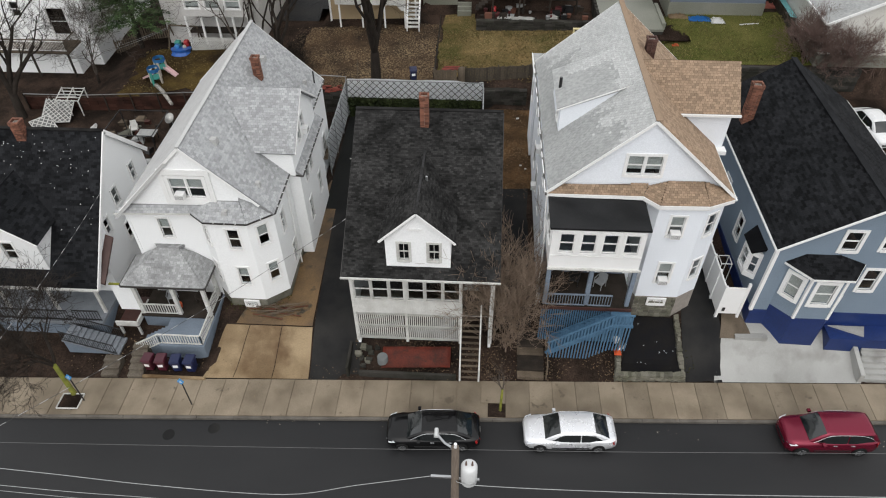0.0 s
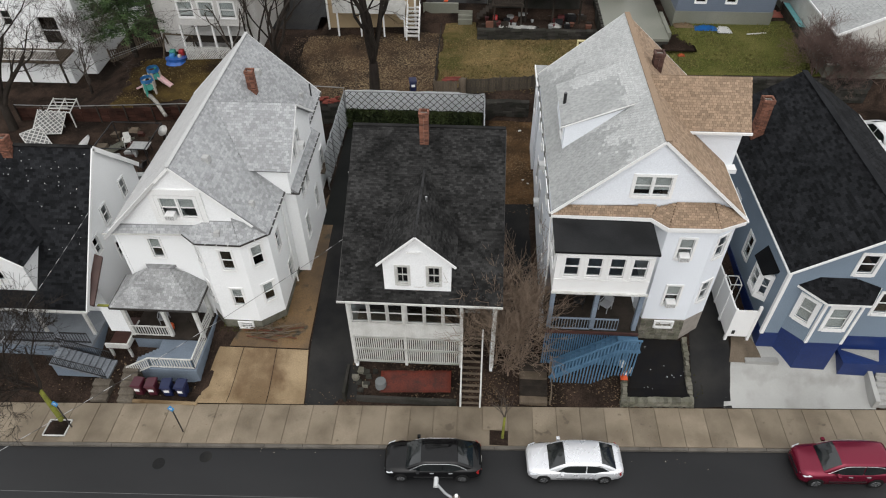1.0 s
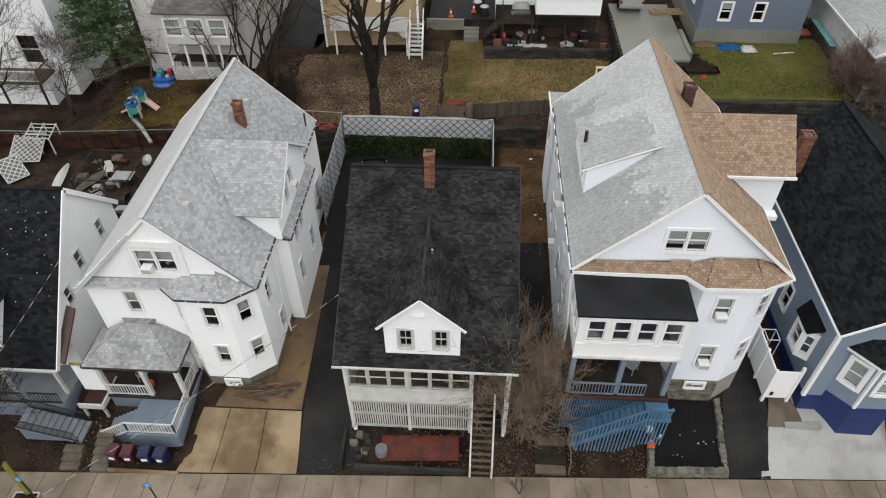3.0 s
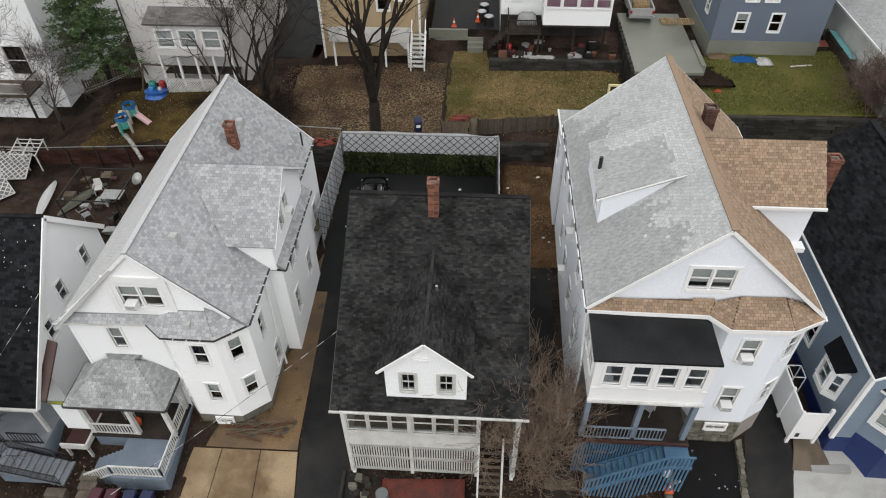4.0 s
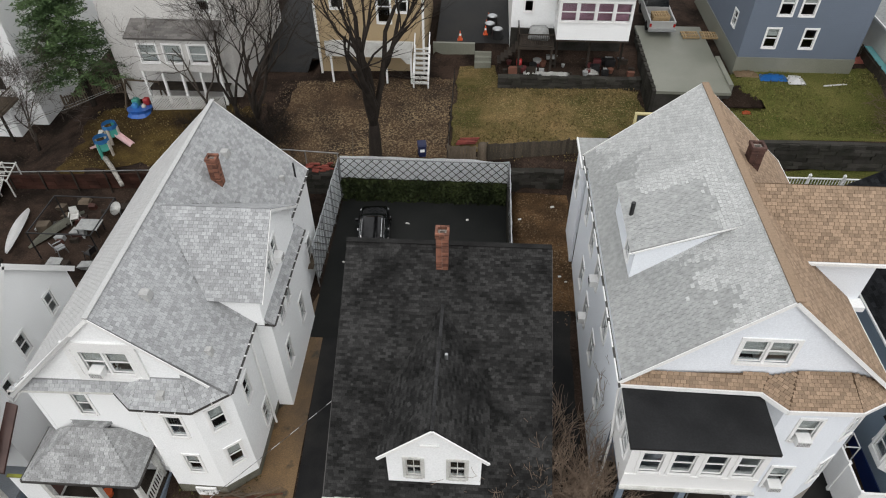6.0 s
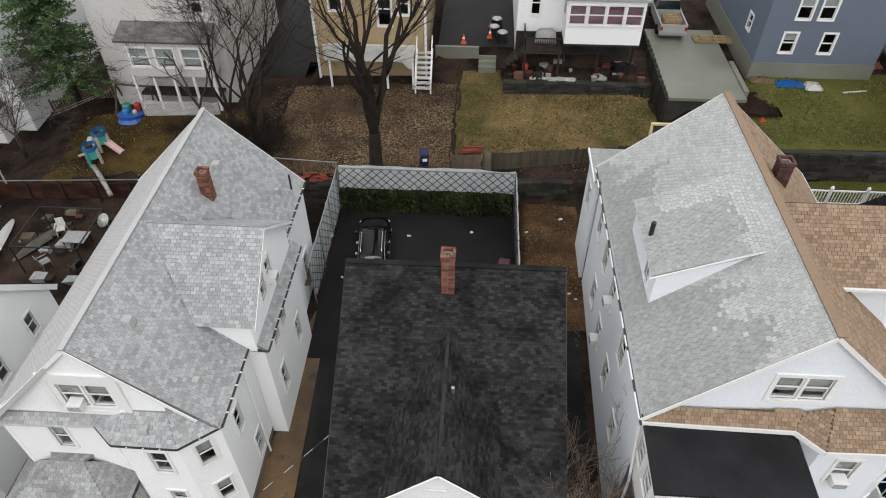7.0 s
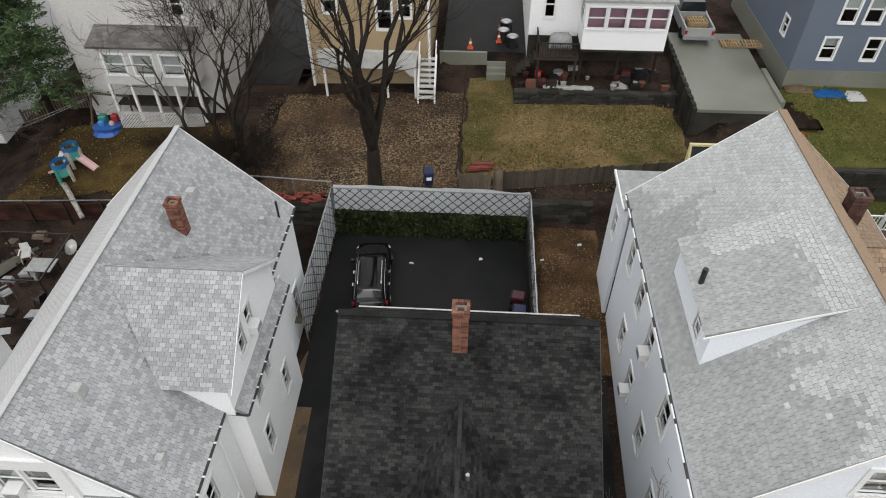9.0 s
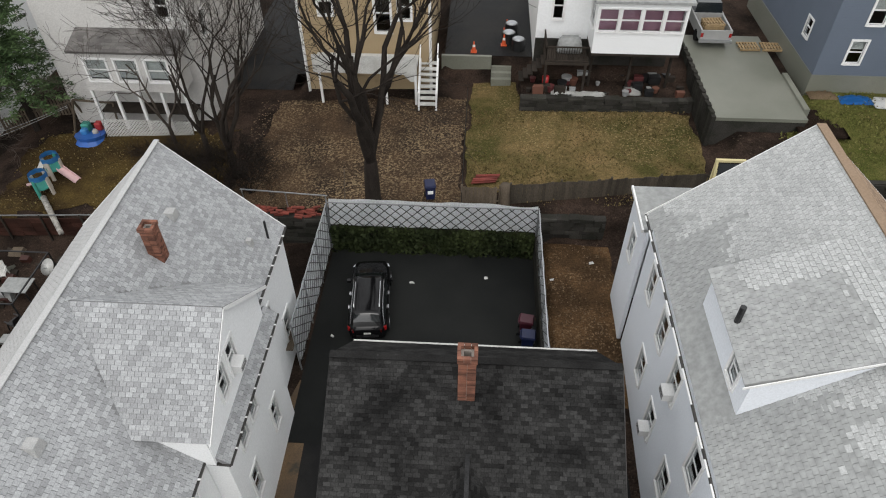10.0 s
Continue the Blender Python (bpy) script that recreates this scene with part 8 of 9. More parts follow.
bm = bmesh.new()
box(bm, -18.0, -14.3, 21.62, 21.78, 0.1, 0.26)
solo("timber_edge", bm, CONC_TAN, "low tan timber edging behind the pavement", "edging")


def bin_(x, y, z, paint, label, turn=0):
    b = thing("wheeled_bin", 0, 0, 0, label, "trash bin", "wheeled bins")
    bm = bmesh.new()
    vs = box(bm, -0.27, 0.27, -0.3, 0.3, 0.12, 0.98)
    for v in vs[:4]:
        v.co.x *= 0.82
        v.co.y *= 0.78
    bmesh.ops.bevel(bm, geom=bm.edges[:], offset=0.03, segments=1, affect="EDGES")
    part("body", bm, paint, b)
    bm = bmesh.new()
    vs = box(bm, -0.3, 0.3, -0.34, 0.34, 0.98, 1.06)
    for v in vs[4:]:
        v.co.x *= 0.86
        v.co.y *= 0.86
        v.co.z += 0.02
    part("lid", bm, paint, b)
    bm = bmesh.new()
    box(bm, -0.14, 0.14, -0.305, -0.29, 0.55, 0.75)
    part("sticker", bm, TRIM, b)
    for s in (-1, 1):
        bm = bmesh.new()
        tube(bm, [(s * 0.2, 0.27, 0.13), (s * 0.28, 0.27, 0.13)], [0.13, 0.13], 12)
        part("wheel", bm, RUBBER, b)
    bm = bmesh.new()
    tube(bm, [(-0.22, 0.36, 0.98), (0.22, 0.36, 0.98)], [0.018, 0.018], 6)
    part("handle", bm, paint, b)
    b.matrix_basis = pose(x, y, z, 0, 0, turn)


MAROON, BIN_BLUE = plain("maroon_plastic", (0.062, 0.011, 0.020), 0.4), plain("blue_plastic", (0.008, 0.014, 0.056), 0.4)
for i, (bx, paint, lab) in enumerate(((-17.55, MAROON, "maroon wheeled trash bin with a white sticker"), (-16.8, MAROON, "maroon wheeled trash bin with a white sticker"), (-15.95, BIN_BLUE, "dark blue wheeled recycling bin"), (-15.15, BIN_BLUE, "dark blue wheeled recycling bin"))):
    bin_(bx, 22.25, 0.2, paint, lab, (-4, 3, 6, -3)[i])
bin_(0.35, 41.2, 1.98, MAROON, "maroon wheeled bin beside the lot fence", 80)
bin_(0.4, 40.3, 1.98, BIN_BLUE, "dark blue wheeled bin beside the lot fence", 85)
bin_(-4.6, 47.9, 4.45, BIN_BLUE, "blue bin by the back fence", 10)

# red tarpaulin bed in front of the cottage
bm = bmesh.new()
N, M = 14, 6
grid = [[bm.verts.new((-4.35 + 3.9 * i / N, 22.72 + 1.15 * j / M + 0.015 * i, 0.56 + 0.43 * j / M + 0.04 * noise.noise(Vector((i * 0.7, j * 0.9, 2))))) for i in range(N + 1)] for j in range(M + 1)]
for r, s in zip(grid, grid[1:]):
    for i in range(N):
        bm.faces.new((r[i], r[i + 1], s[i + 1], s[i]))
bmesh.ops.solidify(bm, geom=bm.faces[:], thickness=0.05)
solo("red_tarpaulin", bm, mat("rust_red_sheet", (0.19, 0.030, 0.013), 0.5, (0.085, 0.020, 0.011), 1.2, 14, 0.95, 0.4, blotch=((0.07, 0.024, 0.014), 2.0, 0.6, 0.12)), "rust-red tarpaulin spread over the front bed", "tarpaulin", smooth=True)
bm = bmesh.new()
tube(bm, [(-4.3, 23.15, 0.55), (-4.3, 23.15, 1.02)], [0.32, 0.3], 12)
solo("grey_tub", bm, plain("grey_plastic", (0.16, 0.17, 0.17), 0.6), "grey tub standing at the tarpaulin", "tub")
rng = random.Random(14)
for i in range(20):
    a = i / 20
    px, py = -5.6 + rng.uniform(-0.3, 0.6), 22.9 + rng.uniform(0, 1.1)
    if i > 9:
        px, py = -5.2 + (i - 10) * 0.5, 23.95 + rng.uniform(-0.1, 0.1)
    s = rng.uniform(0.1, 0.2)
    bm = bmesh.new()
    for v in box(bm, px - s, px + s, py - s * 0.8, py + s * 0.8, ground_height(px, py) - 0.1, ground_height(px, py) + s):
        v.co += Vector((rng.uniform(-0.05, 0.05), rng.uniform(-0.05, 0.05), rng.uniform(-0.03, 0.03)))
    solo("rock", bm, DARK_STONE if i % 3 else STONE, "rough grey-brown rock in the front bed", "rock", group="rocks in the front bed")
bm = bmesh.new()
box(bm, -6.3, -6.15, 22.3, 24.2, 0.0, 1.0)
solo("bed_wall", bm, DARK_STONE, "dark mossy wall at the driveway's edge", "wall", "structure")
bm = bmesh.new()
box(bm, -5.6, -0.1, 22.38, 22.55, 0.05, 0.5)
solo("bed_wall", bm, DARK_STONE, "low dark front wall of the planted bed", "wall", "structure")
rng = random.Random(33)
brush = thing("brush_pile", -11.2, 26.0, 1.3, "pile of cut brown branches beside the bay", "brush pile")
for i in range(26):
    bm = bmesh.new()
    p = Vector((-12.3 + rng.uniform(0, 2.2), 25.4 + rng.uniform(0, 0.9), 1.25 + rng.uniform(0, 0.3)))
    q = p + Vector((rng.uniform(0.6, 1.6), rng.uniform(-0.1, 0.6), rng.uniform(-0.05, 0.25)))
    tube(bm, [tuple(p), tuple(p.lerp(q, 0.5) + Vector((0, 0, rng.uniform(-0.05, 0.1)))), tuple(q)], [0.03, 0.022, 0.01], 4)
    part("stick", bm, WOOD, brush)

# ---- street furniture ----
def meter(x, y):
    m = thing("parking_sign", x, y, 0.15, "slim dark post with a small blue sign plate", "street sign", "blue street signs")
    bm = bmesh.new()
    tube(bm, [(x, y, 0.1), (x, y, 2.15)], [0.035, 0.035], 8)
    part("post", bm, BLACK_METAL, m)
    bm = bmesh.new()
    prism(bm, [(x - 0.02, y - 0.05, 2.1), (x + 0.16, y - 0.05, 2.32), (x, y - 0.05, 2.6), (x - 0.18, y - 0.05, 2.38)], (0, 0.05, 0))
    part("plate", bm, plain("sign_blue", (0.05, 0.27, 0.58), 0.4), m, "bright blue sign plate")
    bm = bmesh.new()
    for k in range(2):
        box(bm, x - 0.07, x + 0.06, y - 0.056, y - 0.05, 2.3 + k * 0.1, 2.34 + k * 0.1)
    part("sign_mark", bm, TRIM, m)


meter(-20.55, 19.95)
meter(-14.5, 20.0)
edge = thing("tree_pit_edging", -21.1, 20.0, 0.14, "white painted timber edging round a tree pit", "edging")
for p, q in (((-21.85, 19.36), (-20.69, 19.4)), ((-21.85, 20.3), (-20.69, 20.34)), ((-21.85, 19.36), (-21.85, 20.3)), ((-20.69, 19.4), (-20.69, 20.34))):
    trim_bar(edge, "board", (*p, 0.19), (*q, 0.19), 0.05, 0.08, OLD_TRIM)

pole = thing("utility_pole", 0.3, 10.9, 0, "brown wooden utility pole with a lamp arm and grey transformer", "utility pole")
bm = bmesh.new()
tube(bm, [(0.3, 10.9, -0.2), (0.3, 10.9, 6), (0.3, 10.9, 12.9)], [0.19, 0.16, 0.12], 12)
part("shaft", bm, POLE_WOOD, pole, smooth=True)
bm = bmesh.new()
tube(bm, [(0.75, 10.9, 10.75), (0.75, 10.9, 10.85), (0.75, 10.9, 11.75), (0.75, 10.9, 11.85)], [0.22, 0.27, 0.27, 0.2], 18)
tr = part("transformer", bm, plain("pale_grey_enamel", (0.62, 0.63, 0.63), 0.4), pole, "pale grey transformer can", smooth=True)
for dx in (-0.1, 0.1):
    bm = bmesh.new()
    tube(bm, [(0.75 + dx, 10.9, 11.85), (0.75 + dx, 10.9, 12.05)], [0.04, 0.025], 8)
    part("bushing", bm, plain("brown_porcelain", (0.10, 0.05, 0.03), 0.3), tr)
bm = bmesh.new()
tube(bm, [(0.3, 10.9, 12.5), (0.15, 11.0, 12.75), (-0.05, 11.15, 12.7), (-0.3, 11.3, 12.95)], [0.04, 0.04, 0.04, 0.04], 8)
part("lamp_arm", bm, METAL, pole)
bm = bmesh.new()
for v in box(bm, -0.39, -0.25, 11.2, 11.5, 12.9, 12.99)[4:]:
    v.co.x += (-0.32 - v.co.x) * 0.4
part("lamp_head", bm, plain("lamp_grey", (0.5, 0.51, 0.51), 0.4), pole, "grey street lamp head")
bm = bmesh.new()
tube(bm, [(0.3, 10.9, 12.85), (0.3, 10.9, 13.1)], [0.05, 0.05], 8)
part("insulator", bm, TRIM, pole)
for z, x0, x1 in ((11.0, -0.5, 0.3), (10.9, 0.3, 1.1)):
    bm = bmesh.new()
    beam(bm, (x0, 10.9, z), (x1, 10.9, z), 0.08, 0.08)
    part("bracket", bm, METAL, pole)


def cable(name, p, q, sag, r, label, material, n=18, spacers=0):
    p, q = Vector(p), Vector(q)
    bm = bmesh.new()
    pts = [p.lerp(q, i / n) - Vector((0, 0, sag * 4 * (i / n) * (1 - i / n))) for i in range(n + 1)]
    tube(bm, [tuple(v) for v in pts], [r] * (n + 1), 5)
    w = solo(name, bm, material, label, "cable", group="overhead cables")
    return pts


BUNDLE = mat("grey_cable", (0.34, 0.35, 0.35), 0.6, (0.22, 0.22, 0.22), 4, 30, 0.5, 0.1)
WEATHERED_WIRE = mat("weathered_wire", (0.11, 0.11, 0.11), 0.6, (0.16, 0.16, 0.16), 0.5, 30, 0.5, 0.1)
DARK_CABLE = mat("dark_cable", (0.05, 0.05, 0.05), 0.6, (0.1, 0.1, 0.1), 4, 30, 0.5, 0.1)
def strung(label, pts, r, material=BUNDLE):
    """A cable through a few hung points."""
    bm = bmesh.new()
    fine = []
    for i in range(len(pts) - 1):
        p0, p1, p2, p3 = (Vector(pts[max(0, min(len(pts) - 1, i + k))]) for k in (-1, 0, 1, 2))
        for j in range(5):
            t = j / 5
            fine.append(tuple(0.5 * (2 * p1 + (p2 - p0) * t + (2 * p0 - 5 * p1 + 4 * p2 - p3) * t * t + (3 * p1 - p0 - 3 * p2 + p3) * t ** 3)))
    fine.append(tuple(pts[-1]))
    tube(bm, fine, [r] * len(fine), 5)
    solo("cable", bm, material, label, "cable", group="overhead cables")


strung("pale overhead cable along the street", [(-0.5, 10.9, 11.0), (-3, 10.8, 10.3), (-5.6, 10.6, 9.75), (-10, 10.5, 10.15), (-15, 10.5, 10.8), (-30, 10.5, 12.4)], 0.013)
strung("pale overhead cable along the street", [(0.35, 10.9, 11.0), (1.05, 10.6, 11.1), (7, 10.5, 11.4), (14, 10.5, 11.9), (32, 10.5, 13.2)], 0.013)
strung("thin overhead cable along the street", [(0.2, 10.8, 9.3), (-6, 10.7, 8.6), (-11, 10.6, 9.0), (-15.6, 10.5, 9.55), (-30, 10.5, 11.2)], 0.011)
strung("thin overhead cable along the street", [(0.2, 10.8, 9.0), (-6, 10.7, 8.2), (-11, 10.6, 8.5), (-15.6, 10.5, 9.1), (-30, 10.5, 10.7)], 0.010)
strung("thin overhead wire along the street", [(-36, 10.9, 10.6), (-13.2, 10.9, 11.9), (-1.76, 10.9, 12.6), (0.3, 10.9, 13.12 - 0.35), (5.35, 10.9, 13.1), (12.9, 10.9, 13.72), (36, 10.9, 15.6)], 0.007, WEATHERED_WIRE)


def twisted(p, q, sag, label, dash=0.42):
    """A service drop: a dark cable with pale turns of its bare neutral."""
    c = thing("service_cable", *p, label, "cable", "overhead cables")
    p, q = Vector(p), Vector(q)
    n = max(6, int((q - p).length / dash))
    pts = [p.lerp(q, i / n) - Vector((0, 0, sag * 4 * (i / n) * (1 - i / n))) for i in range(n + 1)]
    bm = bmesh.new()
    tube(bm, [tuple(v) for v in pts], [0.011] * (n + 1), 5)
    part("core", bm, DARK_CABLE, c)
    bm = bmesh.new()
    for i in range(0, n, 2):
        a, b = pts[i] + Vector((0, 0, 0.012)), pts[i].lerp(pts[i + 1], 0.9) + Vector((0, 0, 0.012))
        beam(bm, a, b, 0.017, 0.009)
    tagged(part("neutral_wire", bm, mat("bright_aluminium_wire", (0.45, 0.45, 0.45), 0.5, (0.36, 0.36, 0.36), 5, 30, 0.3, 0.0), c), kind="stuff")


for p, q in (((-34.0, 47.5, 5.0), (-26.9, 54.4, 5.2)), ((-34.0, 48.6, 5.0), (-26.9, 54.4, 5.3))):
    cable("cable", p, q, 0.25, 0.014, "slack pale clothes line across the play yard", BUNDLE)
twisted((-21.5, 10.7, 7.9), (-6.2, 27.3, 7.8), 0.55, "twisted service cable running to the cottage")
twisted((-21.5, 10.7, 7.8), (-20.9, 29.0, 7.5), 0.5, "twisted service cable running to the white house")

# fallen leaves and scraps along the gutter
scatter("gutter_litter", "scraps of litter and leaves along the kerb", "litter", mat("litter_scrap", (0.30, 0.27, 0.23), 0.8, (0.15, 0.12, 0.09), 2, 20, 0.8, 0.1, islands=0.5), (-24, 24, 19.1, 20.0), 160, 0.07, 8, height=0.005, lift=0.0)
scatter("street_litter", "leaves and crumbs on the pavement", "litter", LEAF, (-24, 24, 20.2, 22.6), 220, 0.06, 9, height=0.155, lift=0.0)
for mx, my in ((-12.9, 18.7), (-15.2, 18.2)):
    bm = bmesh.new()
    tube(bm, [(mx, my, -0.02), (mx, my, 0.006)], [0.32, 0.32], 20)
    solo("manhole_cover", bm, DRIVE, "dark iron cover in the wet street", "manhole cover")


# ---- back yards ----
GREEN_PLASTIC, TOY_BLUE, TOY_PINK, TOY_BEIGE = plain("teal_plastic", (0.05, 0.27, 0.22), 0.5), plain("toy_blue", (0.05, 0.22, 0.48), 0.45), plain("pale_pink_plastic", (0.62, 0.42, 0.42), 0.5), plain("beige_plastic", (0.48, 0.44, 0.38), 0.5)


def play_tower(x, y, z, turn, label):
    t = thing("play_tower", 0, 0, 0, label, "toy", "plastic climbing toys")
    bm = bmesh.new()
    tube(bm, [(0, 0, 1.15), (0, 0, 1.45)], [0.62, 0.58], 10, cap=False)
    bmesh.ops.solidify(bm, geom=bm.faces[:], thickness=0.1)
    part("top_ring", bm, TOY_BLUE, t)
    for k in range(4):
        a = k * math.tau / 4 + 0.4
        bm = bmesh.new()
        beam(bm, (math.cos(a) * 0.6, math.sin(a) * 0.6, 0), (math.cos(a) * 0.58, math.sin(a) * 0.58, 1.2), 0.22, 0.12)
        part("leg_panel", bm, GREEN_PLASTIC if k == 1 else TOY_BEIGE, t)
    bm = bmesh.new()
    tube(bm, [(0, 0, 0.55), (0, 0, 0.63)], [0.55, 0.55], 10)
    part("platform", bm, GREEN_PLASTIC, t)
    bm = bmesh.new()
    for s in (-1, 1):
        prism(bm, [(0.55, s * 0.22, 0.6), (1.9, s * 0.22, 0.02), (1.9, s * 0.22, 0.16), (0.55, s * 0.22, 0.8)], (0, s * 0.05, 0))
    prism(bm, [(0.55, -0.22, 0.58), (1.9, -0.22, 0.0), (1.9, 0.22, 0.0), (0.55, 0.22, 0.58)], (0, 0, 0.05))
    part("slide", bm, TOY_PINK, t, "pale pink slide")
    t.matrix_basis = pose(x, y, z, 0, 0, turn) @ Matrix.Diagonal((0.82, 0.82, 1.0, 1.0))


zt = ground_height(-26.3, 50.2)
play_tower(-26.3, 50.3, zt, -20, "blue and green plastic climbing tower with a pink slide")
play_tower(-26.2, 48.7, ground_height(-26.2, 48.7), 150, "faded blue plastic climbing frame with a ring top")
bm = bmesh.new()
tube(bm, [(-26.1, 48.2, 3.3), (-25.0, 46.9, 3.5), (-23.9, 45.6, 3.1)], [0.17, 0.16, 0.14], 8)
solo("birch_log", bm, mat("birch_bark", (0.42, 0.40, 0.36), 0.8, (0.12, 0.11, 0.10), 6, 20, 0.9, 0.3), "mottled pale birch log lying by the toys", "log", smooth=True)
bm = bmesh.new()
beam(bm, (-27.9, 51.6, 3.2), (-27.6, 50.6, 3.25), 0.3, 0.06)
solo("pale_board", bm, OLD_TRIM, "pale board lying on the grass", "board")
pool = thing("play_house", -25.8, 54.0, 3.3, "blue paddling pool heaped with bright plastic toys", "toy")
bm = bmesh.new()
tube(bm, [(-25.8, 53.7, 3.25), (-25.8, 53.75, 3.5), (-25.8, 53.8, 3.75)], [0.95, 0.8, 0.9], 11)
part("pool", bm, plain("pool_blue", (0.03, 0.12, 0.42), 0.4), pool)
for dx, dy, dz, sx, m in ((-0.4, 0.3, 0.4, 0.5, GREEN_PLASTIC), (0.3, 0.5, 0.4, 0.45, plain("toy_red", (0.35, 0.03, 0.03), 0.5)), (-0.3, -0.2, 0.4, 0.4, TOY_BLUE), (0.3, -0.1, 0.38, 0.3, TOY_BEIGE)):
    bm = bmesh.new()
    vs = box(bm, -25.8 + dx - sx / 2, -25.8 + dx + sx / 2, 54 + dy - sx / 2, 54 + dy + sx / 2, 3.3 + dz - 0.1, 3.3 + dz + sx)
    bmesh.ops.bevel(bm, geom=bm.edges[:], offset=0.08, segments=1, affect="EDGES")
    part("toy", bm, m, pool)
for a, b in (((-27.0, 55.2, 5.2), (-24.4, 55.0, 5.2)), ((-27.2, 54.4, 3.2), (-27.0, 55.2, 5.2)), ((-27.0, 55.9, 3.2), (-27.0, 55.2, 5.2)), ((-24.2, 54.3, 3.2), (-24.4, 55.0, 5.2)), ((-24.4, 55.8, 3.2), (-24.4, 55.0, 5.2))):
    trim_bar(pool, "swing_beam", a, b, 0.1, 0.1, WOOD)
plank_fence((-33.2, 56.2), (-27.6, 56.5), 1.2, "low brown picket fence under the evergreens", WOOD, 0.22, gap=0.09)

# clutter terrace between the white houses
drape("junk_yard", [(-31, 37), (-20, 37), (-20, 46), (-31, 46)], DIRT, "dark cluttered back yard", "yard", 0.03)


def canoe(x, y, z, turn, length, paint, label, roll=0):
    bm = bmesh.new()
    n = 12
    rings = []
    for i in range(n + 1):
        f = i / n
        w = 0.42 * math.sin(math.pi * f) ** 0.7 + 0.01
        h = 0.12 * (2 * f - 1) ** 2
        rings.append([bm.verts.new(((f - 0.5) * length, math.cos(a) * w, math.sin(a) * 0.36 * (0.4 + w) + 0.35 + h)) for a in [math.pi + k * math.pi / 6 for k in range(7)]])
    for r, s in zip(rings, rings[1:]):
        for k in range(6):
            bm.faces.new((r[k], r[k + 1], s[k + 1], s[k]))
    bmesh.ops.solidify(bm, geom=bm.faces[:], thickness=0.03)
    ob = solo("canoe", bm, paint, label, "boat", smooth=True)
    ob.matrix_basis = pose(x, y, z, roll, 0, turn)


canoe(-29.7, 42.2, 2.3, 100, 4.2, TRIM, "white canoe stored upside down on the clutter", 160)
canoe(-27.3, 42.6, 2.2, 62, 4.0, mat("faded_green_hull", (0.20, 0.20, 0.16), 0.7, (0.12, 0.12, 0.10), 2, 20, 0.7, 0.1), "faded grey-green rowing boat turned over in the yard", 170)


def garden_chair(x, y, z, turn, paint, label):
    c = thing("garden_chair", 0, 0, 0, label, "chair", "garden chairs")
    bm = bmesh.new()
    box(bm, -0.25, 0.25, -0.25, 0.25, 0.40, 0.45)
    part("seat", bm, paint, c)
    bm = bmesh.new()
    prism(bm, [(-0.25, 0.24, 0.45), (0.25, 0.24, 0.45), (0.22, 0.38, 0.95), (-0.22, 0.38, 0.95)], (0, 0.03, 0))
    part("backrest", bm, paint, c)
    for sx in (-1, 1):
        for sy in (-1, 1):
            bm = bmesh.new()
            beam(bm, (sx * 0.23, sy * 0.23, 0.4), (sx * 0.27, sy * 0.28, 0), 0.045, 0.045)
            part("leg", bm, paint, c)
        bm = bmesh.new()
        box(bm, sx * 0.27 - 0.03, sx * 0.27 + 0.03, -0.25, 0.28, 0.62, 0.66)
        part("armrest", bm, paint, c)
    c.matrix_basis = pose(x, y, z, 0, 0, turn)


gz = ground_height(-25, 42) + 0.03
garden_chair(-26.4, 43.4, gz, 20, OLD_TRIM, "white plastic garden chair in the cluttered yard")
garden_chair(-26.0, 40.6, gz, 140, METAL, "metal garden chair in the cluttered yard")
garden_chair(-24.0, 40.3, gz, 250, BLACK_METAL, "dark metal garden chair beside the table")
tb = thing("garden_table", -24.9, 42.4, gz, "dark metal garden table with a grey top", "table")
bm = bmesh.new()
box(bm, -25.6, -24.2, 41.9, 42.9, gz + 0.70, gz + 0.74)
part("tabletop", bm, FLAT_GREY, tb)
for tx in (-25.5, -24.3):
    for ty in (42.0, 42.8):
        post(tb, tx, ty, gz, gz + 0.7, 0.05, BLACK_METAL, "leg")
rng = random.Random(77)
fr = thing("garden_pergola", -25, 41.5, gz, "dark metal pergola over the clutter", "pergola")
for a, b in (((-27, 40, 0), (-27, 40, 2.1)), ((-23.2, 40, 0), (-23.2, 40, 2.1)), ((-27, 43.4, 0), (-27, 43.4, 2.1)), ((-23.2, 43.4, 0), (-23.2, 43.4, 2.1)), ((-27, 40, 2.1), (-23.2, 40, 2.1)), ((-27, 43.4, 2.1), (-23.2, 43.4, 2.1)), ((-27, 40, 2.1), (-27, 43.4, 2.1)), ((-23.2, 40, 2.1), (-23.2, 43.4, 2.1))):
    trim_bar(fr, "bar", (a[0], a[1], gz + a[2]), (b[0], b[1], gz + b[2]), 0.06, 0.06, BLACK_METAL)
for i in range(34):
    px, py = rng.uniform(-30.5, -21.2), rng.uniform(37.5, 45.5)
    s = rng.uniform(0.12, 0.4)
    bm = bmesh.new()
    for v in box(bm, px - s, px + s, py - s * 0.7, py + s * 0.7, gz - 0.1, gz + s * rng.uniform(0.5, 1.4)):
        v.co += Vector((rng.uniform(-0.1, 0.1), rng.uniform(-0.1, 0.1), 0))
    solo("yard_box", bm, rng.choice((DARK_WOOD, DARK_WOOD, BLACK_METAL, FLAT_GREY, RED_DECK, WOOD)), "worn box or crate among the yard clutter", "crate", group="clutter behind the white houses")
dish = thing("satellite_dish", -22.7, 42.6, 2.6, "pale satellite dish on a short mast", "satellite dish")
bm = bmesh.new()
